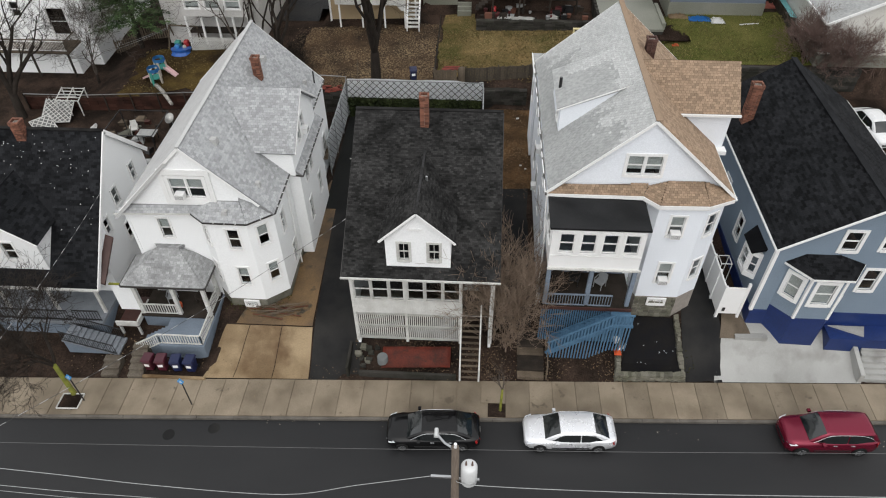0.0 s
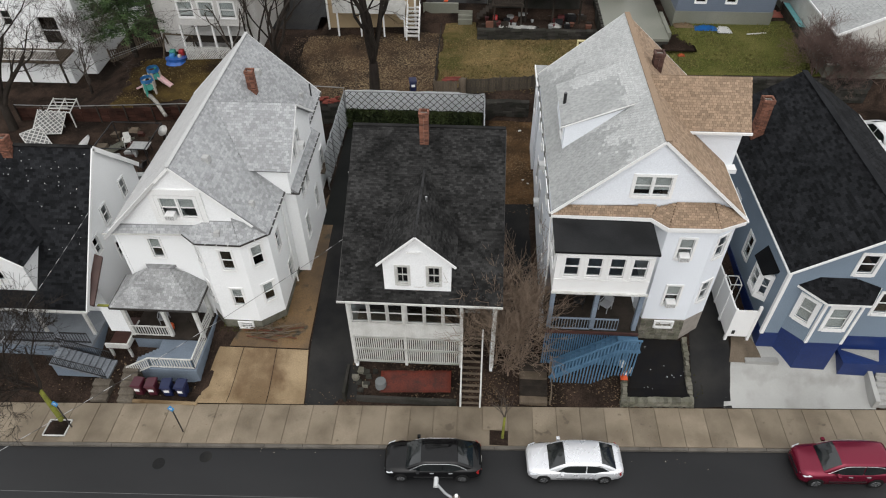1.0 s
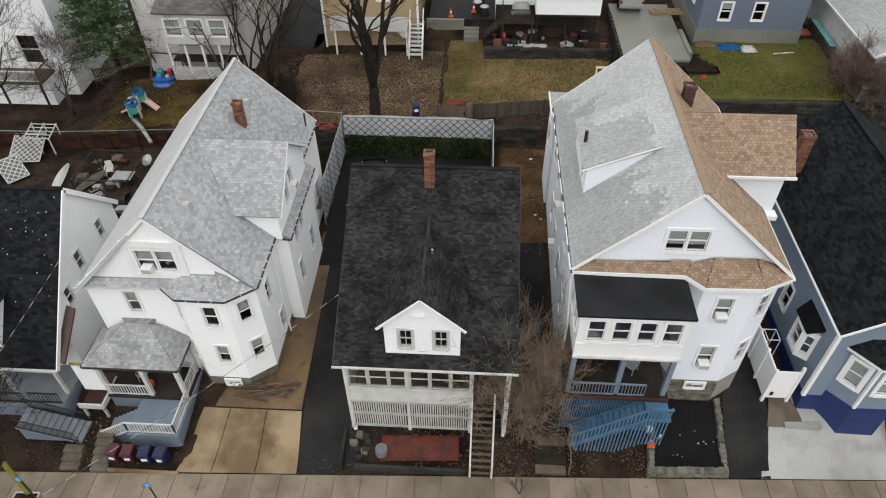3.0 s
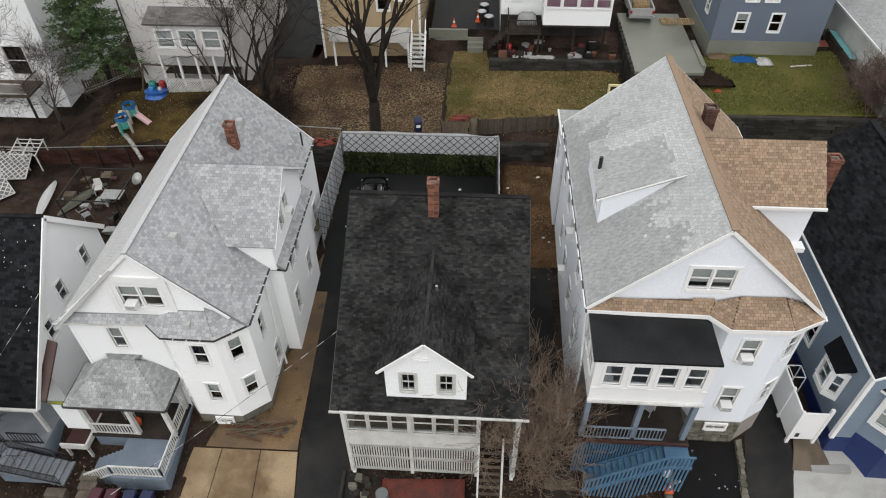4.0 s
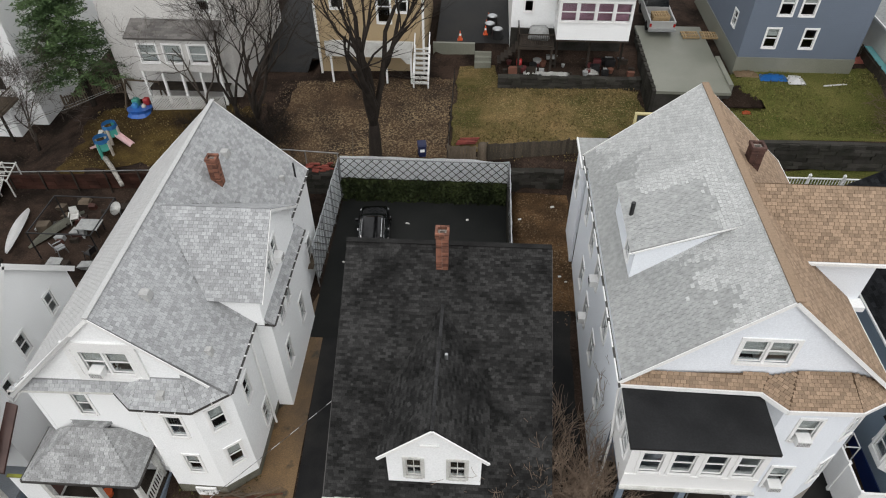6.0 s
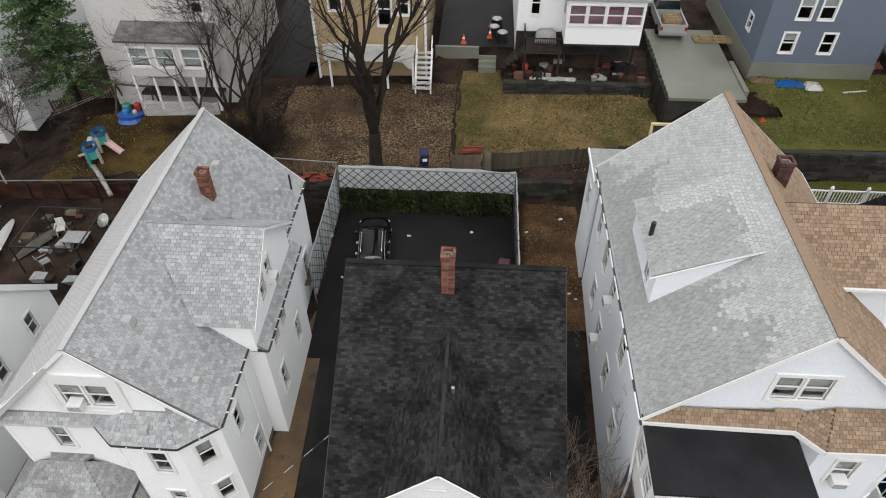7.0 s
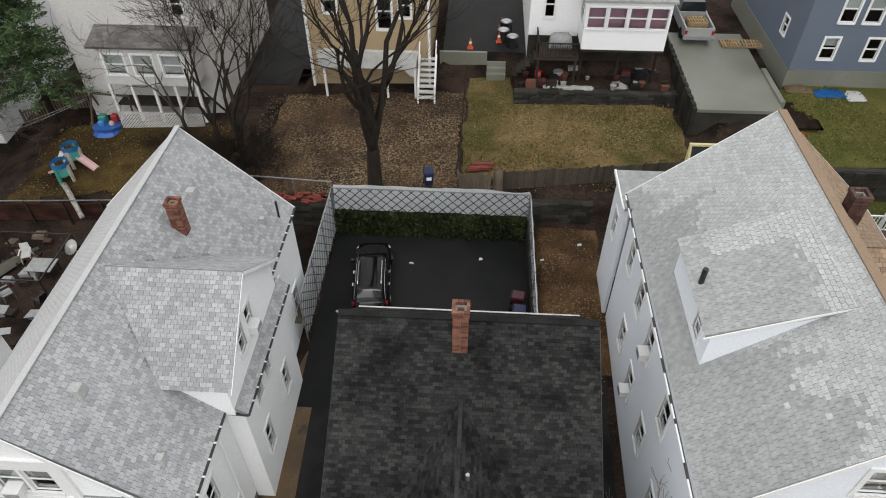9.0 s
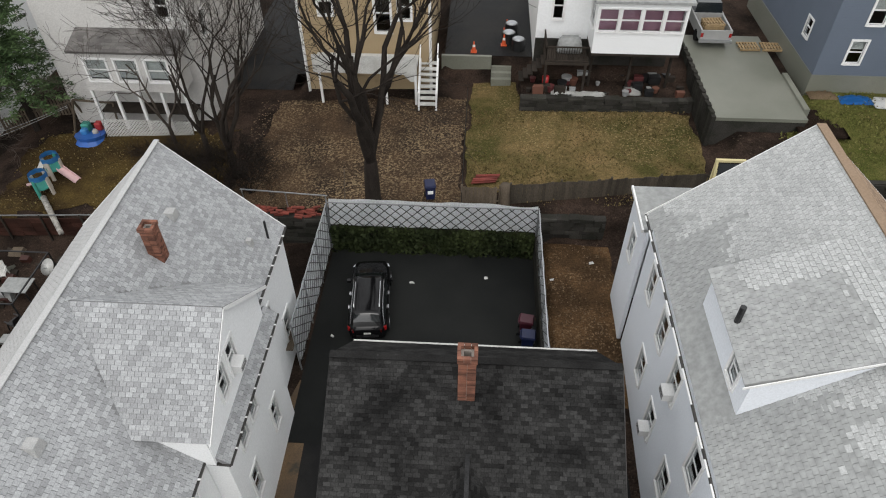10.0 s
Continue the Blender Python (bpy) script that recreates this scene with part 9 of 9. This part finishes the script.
tube(bm, [(-22.7, 42.6, 2.2), (-22.7, 42.6, 3.7)], [0.03, 0.03], 6)
part("mast", bm, METAL, dish)
bm = bmesh.new()
c0, ax = Vector((-22.7, 42.5, 3.8)), Vector((-0.3, -0.6, 0.75)).normalized()
tube(bm, [tuple(c0), tuple(c0 + ax * 0.06), tuple(c0 + ax * 0.14)], [0.12, 0.30, 0.42], 16)
part("reflector", bm, OLD_TRIM, dish, smooth=True)
bm = bmesh.new()
beam(bm, c0, c0 + ax * 0.5 + Vector((0, 0, -0.2)), 0.03, 0.03)
part("feed_arm", bm, METAL, dish)
for tx, ty, tz, rx, turn, w2, h2 in ((-34.6, 44.3, 1.9, -68, 6, 2.3, 2.5), (-33.1, 41.7, 2.0, -60, 48, 1.5, 1.9)):
    scr = thing("garden_trellis", 0, 0, 0, "white lattice trellis panel leaning on dark netting in the yard", "trellis", "trellis panels in the yard")
    lattice(scr, (0, 0), (w2, 0), 0.0, h2, 0.42, 0.06, OLD_TRIM, name="lattice_panel")
    bm = bmesh.new()
    box(bm, 0, w2, 0.03, 0.05, 0, h2)
    part("netting", bm, mat("grey_netting", (0.16, 0.16, 0.155), 0.9, (0.10, 0.10, 0.10), 2, 25, 0.7, 0.3), scr, "grey netting behind the laths")
    for a, b in (((0, 0, 0), (w2, 0, 0)), ((0, 0, h2), (w2, 0, h2)), ((0, 0, 0), (0, 0, h2)), ((w2, 0, 0), (w2, 0, h2))):
        trim_bar(scr, "frame_bar", a, b, 0.05, 0.05, OLD_TRIM)
    scr.matrix_basis = pose(tx, ty, tz, rx, 0, turn)
arb = thing("garden_arbor", -32.6, 46.0, 2.0, "white garden arbor with crossed bars", "arbor")
for i in range(5):
    trim_bar(arb, "bar", (-33.5, 45.6 + i * 0.35, 3.2 + i * 0.08), (-31.6, 45.6 + i * 0.35, 3.2 + i * 0.08), 0.06, 0.04, OLD_TRIM)
for x in (-33.5, -32.55, -31.6):
    trim_bar(arb, "beam", (x, 45.5, 3.15), (x, 47.1, 3.55), 0.06, 0.06, OLD_TRIM)
    post(arb, x, 45.6, 1.8, 3.15, 0.07, OLD_TRIM)
    post(arb, x, 47.0, 1.9, 3.5, 0.07, OLD_TRIM)

# red boards and pipe rail behind the bay house
rng = random.Random(41)
pile = thing("brick_pile", -12.0, 46.7, 3.9, "heap of red boards and bricks on the wall", "brick pile")
RED_BRICK_OLD = mat("old_red_paint", (0.22, 0.055, 0.04), 0.8, (0.13, 0.04, 0.03), 3, 30, 0.7, 0.2, islands=0.3)
for i in range(46):
    px, py, pz = rng.uniform(-14.0, -10.1), rng.uniform(46.5, 47.2), 4.0 + rng.uniform(0, 0.22)
    bm = bmesh.new()
    beam(bm, (px - 0.15, py, pz), (px + 0.15 + rng.uniform(0, 0.2), py + rng.uniform(-0.1, 0.1), pz + rng.uniform(-0.03, 0.05)), 0.12, 0.08)
    part("brick", bm, RED_BRICK_OLD, pile)
pr = thing("pipe_rail", -12, 47.2, 4.0, "grey pipe rail above the retaining wall", "railing")
trim_bar(pr, "rail", (-14.4, 47.3, 5.15), (-9.8, 47.0, 5.15), 0.05, 0.05, METAL)
for x in (-14.3, -12.0, -9.9):
    post(pr, x, 47.25 - (x + 14.4) * 0.05, 3.9, 5.15, 0.05, METAL)
bm = bmesh.new()
slab(bm, [(-10.35, 38.5, 3.4), (-9.95, 38.5, 3.4), (-9.95, 45.5, 3.5), (-10.35, 45.5, 3.5)], 0.06)
solo("plank_cover", bm, WOOD, "long weathered plank along the side fence", "plank")
bm = bmesh.new()
tube(bm, [(-9.1, 47.8, 4.3), (-8.95, 47.9, 6.2)], [0.03, 0.025], 6)
solo("garden_stake", bm, WOOD, "thin leaning wooden stake", "stake")

# patio clutter under the sun porch
rng = random.Random(52)
palette = [(plain("faded_red_plastic", (0.105, 0.03, 0.03), 0.6), "faded red"), (DARK_WOOD, "dark wooden"), (BLACK_METAL, "black"), (FLAT_GREY, "grey"), (plain("terracotta", (0.14, 0.062, 0.042), 0.8), "terracotta")]
for i in range(40):
    px, py = rng.uniform(0.6, 9.8), rng.uniform(56.5, 58.8)
    m, word = rng.choice(palette)
    s = rng.uniform(0.12, 0.33)
    bm = bmesh.new()
    if i % 2:
        tube(bm, [(px, py, 5.74), (px, py, 5.74 + s * 1.5)], [s * 0.7, s], 10)
        solo("plant_pot", bm, m, word + " pot standing on the patio", "pot", group="pots on the patio")
    else:
        for v in box(bm, px - s, px + s, py - s * 0.6, py + s * 0.6, 5.74, 5.74 + s * 1.6)[4:]:
            v.co += Vector((rng.uniform(-0.06, 0.06), rng.uniform(-0.06, 0.06), 0))
        solo("storage_crate", bm, m, word + " crate standing on the patio", "crate", group="crates on the patio")
for px, py, sx, sy in ((4.2, 56.45, 1.1, 0.25), (2.4, 56.8, 0.4, 0.5), (3.2, 56.5, 0.6, 0.22), (6.9, 57.0, 0.5, 0.5)):
    bm = bmesh.new()
    N = 8
    g2 = [[bm.verts.new((px + sx * (i / N - 0.5) * 2, py + sy * (j / N - 0.5) * 2, 5.8 + 0.22 * max(0, noise.noise(Vector((px + i * 0.6, j * 0.6, py)))) + 0.18 * math.sin(math.pi * i / N) * math.sin(math.pi * j / N))) for i in range(N + 1)] for j in range(N + 1)]
    for r, s in zip(g2, g2[1:]):
        for i in range(N):
            bm.faces.new((r[i], r[i + 1], s[i + 1], s[i]))
    bmesh.ops.solidify(bm, geom=bm.faces[:], thickness=0.03)
    solo("crumpled_sheet", bm, OLD_TRIM, "crumpled white plastic sheet on the patio edge", "sheet", smooth=True)
bm = bmesh.new()
tube(bm, [(1.7, 57.3, 5.74), (1.7, 57.3, 6.5)], [0.2, 0.2], 12)
solo("gas_bottle", bm, plain("bright_red_paint", (0.36, 0.02, 0.02), 0.4), "red gas bottle on the patio", "gas bottle", smooth=True)
grill = thing("covered_grill", 3.0, 58.2, 7.6, "grill under a grey fitted cover on the deck", "grill")
bm = bmesh.new()
vs = box(bm, 2.2, 3.8, 57.9, 58.7, 7.6, 8.5)
for v in vs[4:]:
    v.co.x += (3.0 - v.co.x) * 0.25
bmesh.ops.bevel(bm, geom=bm.edges[:], offset=0.12, segments=2, affect="EDGES")
part("cover", bm, FLAT_GREY, grill, smooth=True)
for i, (px, py) in enumerate(((0.1, 61.6), (0.7, 60.7), (0.3, 62.9))):
    ac = thing("condenser_unit", px, py, 6.42, "dark round air-conditioning condenser beside the white house", "condenser", "condensers beside the rear house")
    bm = bmesh.new()
    tube(bm, [(px - 0.6, py, 6.42), (px - 0.6, py, 7.15)], [0.42, 0.42], 18)
    part("casing", bm, BLACK_METAL, ac)
    bm = bmesh.new()
    tube(bm, [(px - 0.6, py, 7.15), (px - 0.6, py, 7.2)], [0.36, 0.30], 18)
    part("fan_guard", bm, METAL, ac)

# bits on the green lawn
def heap(name, label, cat, px, py, sx, sy, h, material, seed):
    bm = bmesh.new()
    N = 10
    z = ground_height(px, py)
    g2 = [[bm.verts.new((px + sx * (i / N - 0.5) + 0.1 * noise.noise(Vector((i, j, seed))), py + sy * (j / N - 0.5), z + 0.04 + h * math.sin(math.pi * i / N) * math.sin(math.pi * j / N) * (0.6 + 0.9 * noise.noise(Vector((i * 0.8, j * 0.8, seed)))))) for i in range(N + 1)] for j in range(N + 1)]
    for r, s in zip(g2, g2[1:]):
        for i in range(N):
            bm.faces.new((r[i], r[i + 1], s[i + 1], s[i]))
    bmesh.ops.solidify(bm, geom=bm.faces[:], thickness=0.03)
    solo(name, bm, material, label, cat, smooth=True)


heap("blue_tarpaulin", "crumpled bright blue tarpaulin on the lawn", "tarpaulin", 18.9, 55.2, 1.9, 1.0, 0.3, plain("tarp_blue", (0.02, 0.16, 0.48), 0.4), 1)
heap("white_sheet", "crumpled white sheet beside the tarpaulin", "sheet", 20.3, 55.0, 1.2, 1.3, 0.25, TRIM, 2)
heap("compost_mound", "yellow-brown heap of leaves by the house", "leaf heap", 17.2, 55.6, 1.6, 0.9, 0.3, LEAF, 3)
heap("orange_scrap", "orange plastic scrap on the grass", "plastic scrap", 16.4, 51.7, 0.6, 0.4, 0.2, plain("orange_plastic", (0.55, 0.10, 0.03), 0.5), 4)
heap("soil_patch", "heap of dark bare soil beside the pad", "soil", 16.3, 53.6, 2.6, 3.6, 0.25, DIRT, 5)
bm = bmesh.new()
beam(bm, (22.0, 54.3, ground_height(22.8, 54.4) + 0.1), (23.6, 54.6, ground_height(22.8, 54.4) + 0.1), 0.1, 0.06)
solo("pale_board", bm, OLD_TRIM, "pale board lying on the green lawn", "board")
yf = thing("yellow_frame", 10.9, 49.4, 5.0, "yellow and white wooden frame standing on the grass", "frame")
YELLOW = plain("pale_yellow_paint", (0.60, 0.52, 0.28), 0.6)
for a, b in (((10.1, 49.0, 4.7), (10.7, 49.0, 6.2)), ((11.6, 49.0, 4.7), (11.2, 49.0, 6.2)), ((10.1, 50.2, 4.7), (10.7, 49.4, 6.2)), ((11.6, 50.2, 4.7), (11.2, 49.4, 6.2)), ((10.6, 49.1, 6.2), (11.3, 49.1, 6.2))):
    trim_bar(yf, "bar", a, b, 0.14, 0.1, YELLOW)
# white-railed deck behind the blue house
dk = thing("rear_deck", 18.3, 43.0, 3.6, "white-railed wooden deck behind the blue house", "deck")
bm = bmesh.new()
box(bm, 15.6, 21.4, 40.4, 44.0, 5.6, 5.75)
part("floor", bm, WOOD, dk)
for x in (15.7, 17.6, 19.5, 21.3):
    post(dk, x, 43.9, 2.8, 6.85, 0.13, TRIM)
    bm = bmesh.new()
    tube(bm, [(x, 43.9, 6.85), (x, 43.9, 6.92), (x, 43.9, 7.02)], [0.06, 0.1, 0.03], 8)
    part("finial", bm, TRIM, dk)
rail_run(dk, (15.7, 43.9, 5.75), (21.3, 43.9, 5.75), 0.95, TRIM, 0.16, 0.035)
rail_run(dk, (15.7, 40.6, 5.75), (15.7, 43.9, 5.75), 0.95, TRIM, 0.16, 0.035)
heap("pink_sack", "salmon-pink sack by the fence", "sack", 25.2, 58.0, 1.6, 1.0, 0.6, plain("salmon_plastic", (0.45, 0.16, 0.12), 0.6), 6)
plank_fence((25.75, 52.3), (25.9, 58.6), 1.3, "weathered board fence with a teal sheet beside the garage", FENCE_WOOD, 0.24, 6.2)
bm = bmesh.new()
slab(bm, [(25.75, 54.0, 7.55), (26.25, 54.0, 7.5), (26.35, 58.4, 7.55), (25.85, 58.4, 7.6)], 0.04)
solo("teal_sheet", bm, plain("teal_sheet_plastic", (0.16, 0.42, 0.44), 0.5), "pale teal sheet draped over the fence", "sheet")
for i in range(10):
    px, py = (rng.uniform(1.3, 4.2), rng.uniform(37, 45.5)) if i < 5 else (rng.uniform(-8.8, 0.4), rng.uniform(38, 45))
    s = rng.uniform(0.05, 0.11)
    bm = bmesh.new()
    for v in box(bm, px - s, px + s, py - s * 0.6, py + s * 0.6, ground_height(px, py) + 0.02, ground_height(px, py) + 0.05 + s * 0.6):
        v.co += Vector((rng.uniform(-0.05, 0.05), rng.uniform(-0.05, 0.05), 0))
    solo("paper_scrap", bm, OLD_TRIM, "white scrap of litter on the ground", "litter", group="scraps of litter")


# ---- lower porch of the tall house ----
rail_run(TALL_HOUSE, (4.65, 24.6, 4.32), (6.7, 24.6, 4.32), 0.9, PORCH_BLUE)
rail_run(TALL_HOUSE, (6.9, 24.6, 4.32), (8.1, 24.6, 4.32), 0.9, PORCH_BLUE)


def porch_chair(x, y, z, turn, material, label):
    """A plain armchair: seat, backrest, arms and four legs."""
    ch = thing("porch_chair", 0, 0, 0, label, "chair", "chairs on the porches")
    for nm, bx in (("seat", (-0.26, 0.26, -0.26, 0.26, 0.40, 0.46)), ("backrest", (-0.26, 0.26, 0.22, 0.27, 0.46, 0.95)),
                   ("arm", (-0.30, -0.25, -0.24, 0.26, 0.62, 0.66)), ("arm", (0.25, 0.30, -0.24, 0.26, 0.62, 0.66)),
                   ("leg", (-0.26, -0.22, -0.26, -0.22, 0, 0.62)), ("leg", (0.22, 0.26, -0.26, -0.22, 0, 0.62)),
                   ("leg", (-0.26, -0.22, 0.22, 0.26, 0, 0.62)), ("leg", (0.22, 0.26, 0.22, 0.26, 0, 0.62))):
        bm = bmesh.new()
        box(bm, *bx)
        bmesh.ops.bevel(bm, geom=bm.edges[:], offset=0.008, segments=1, affect="EDGES")
        part(nm, bm, material, ch)
    ch.matrix_basis = pose(x, y, z, 0, 0, turn)


porch_chair(5.4, 26.2, 4.32, 20, DARK_WOOD, "dark wooden porch armchair")
porch_chair(6.3, 26.3, 4.32, -15, BLACK_METAL, "black metal porch armchair")
porch_chair(7.7, 26.1, 4.32, -40, plain("grey_resin", (0.3, 0.31, 0.32), 0.5), "grey resin porch armchair")
porch_chair(-17.4, 26.4, 1.4, 15, plain("grey_resin", (0.3, 0.31, 0.32), 0.5), "grey resin porch armchair beside the door")
porch_chair(-15.6, 26.4, 1.4, -25, DARK_WOOD, "dark wooden porch armchair")
bm = bmesh.new()
tube(bm, [(-16.9, 25.9, 1.4), (-16.9, 25.9, 1.62), (-16.9, 25.9, 1.7)], [0.2, 0.24, 0.22], 14)
solo("flower_pot", bm, plain("orange_plastic", (0.55, 0.16, 0.02), 0.5), "orange plastic pot on the porch floor", "pot")

# planks and branches thrown down beside the bay
rng = random.Random(77)
for i in range(9):
    x, y = -11.2 + rng.uniform(-0.5, 0.9), 25.6 + rng.uniform(-0.2, 0.9)
    a = rng.uniform(-0.3, 0.35)
    ln = rng.uniform(0.5, 1.3)
    z = ground_height(x, y) + 0.10 + 0.012 * i
    bm = bmesh.new()
    beam(bm, (x - ln * math.cos(a), y - ln * math.sin(a), ground_height(x - ln, y) + 0.09), (x + ln * math.cos(a), y + ln * math.sin(a), ground_height(x + ln, y) + 0.10), 0.06, 0.04)
    solo("timber_scrap", bm, WOOD if i % 2 else mat("rust_brown_board", (0.12, 0.05, 0.03), 0.8, (0.07, 0.03, 0.02), 2, 30, 0.7, 0.2), "weathered scrap of timber beside the stone base", "timber", group="timber scraps by the bay")

scatter("mulch_scraps", "small white paper scraps on the black mulch", "litter", plain("paper_scrap", (0.45, 0.46, 0.48), 0.8), (9.7, 12.2, 23.4, 24.8), 22, 0.09, 44, lift=0.32)
scatter("moss_tufts", "low green moss along the stone base and drive", "moss", mat("yellow_moss", (0.065, 0.068, 0.022), 0.95, (0.04, 0.04, 0.015), 2, 30, 0.8, 0.3, islands=0.3), (12.4, 13.4, 23.4, 26.6), 260, 0.08, 45, flat=False)
scatter("moss_tufts", "low green moss along the stone base of the bay", "moss", MATS["yellow_moss"], (-14.2, -10.2, 25.9, 27.2), 420, 0.08, 46, flat=False)
scatter("fallen_leaves", "damp leaves and twigs along the steps", "leaves", LEAF, (-22.5, -14.6, 22.2, 24.6), 500, 0.11, 47)
scatter("fallen_leaves", "scattered leaves and grit on the pavement edge", "leaves", LEAF, (-30, 26, 22.0, 22.9), 700, 0.07, 48, lift=0.08)

# pale yellow stair hatch on the rear flat roof of the tall house
hatch = thing("stair_hatch", 7.1, 41.2, 9.5, "pale yellow timber stair hatch on the flat roof", "hatch")
YELLOW_WOOD = mat("pale_yellow_paint", (0.60, 0.58, 0.32), 0.6, (0.48, 0.46, 0.25), 1.5, 25, 0.5, 0.1)
for x in (6.62, 7.58):
    post(hatch, x, 41.55, 9.5, 12.02, 0.09, YELLOW_WOOD)
    trim_bar(hatch, "brace", (x, 40.75, 9.55), (x, 41.52, 12.0), 0.08, 0.1, YELLOW_WOOD)
trim_bar(hatch, "rail", (6.56, 41.52, 12.06), (7.64, 41.52, 12.06), 0.12, 0.09, YELLOW_WOOD)
bm = bmesh.new()
prism(bm, [(6.64, 40.8, 9.52), (6.64, 41.5, 9.52), (6.64, 41.5, 11.95)], (0.03, 0, 0))
part("side_panel", bm, YELLOW_WOOD, hatch)
bm = bmesh.new()
prism(bm, [(6.7, 40.82, 9.55), (7.5, 40.82, 9.55), (7.5, 41.48, 11.95), (6.7, 41.48, 11.95)], (0, 0.03, 0.01))
part("pane", bm, CAR_GLASS, hatch)

drape("gate_landing", [(14.84, 25.11), (16.7, 25.13), (16.04, 26.9), (15.2, 26.85)], WOOD, "worn brown wooden landing before the vinyl gate", "landing", 0.10, 0.4, kind="")
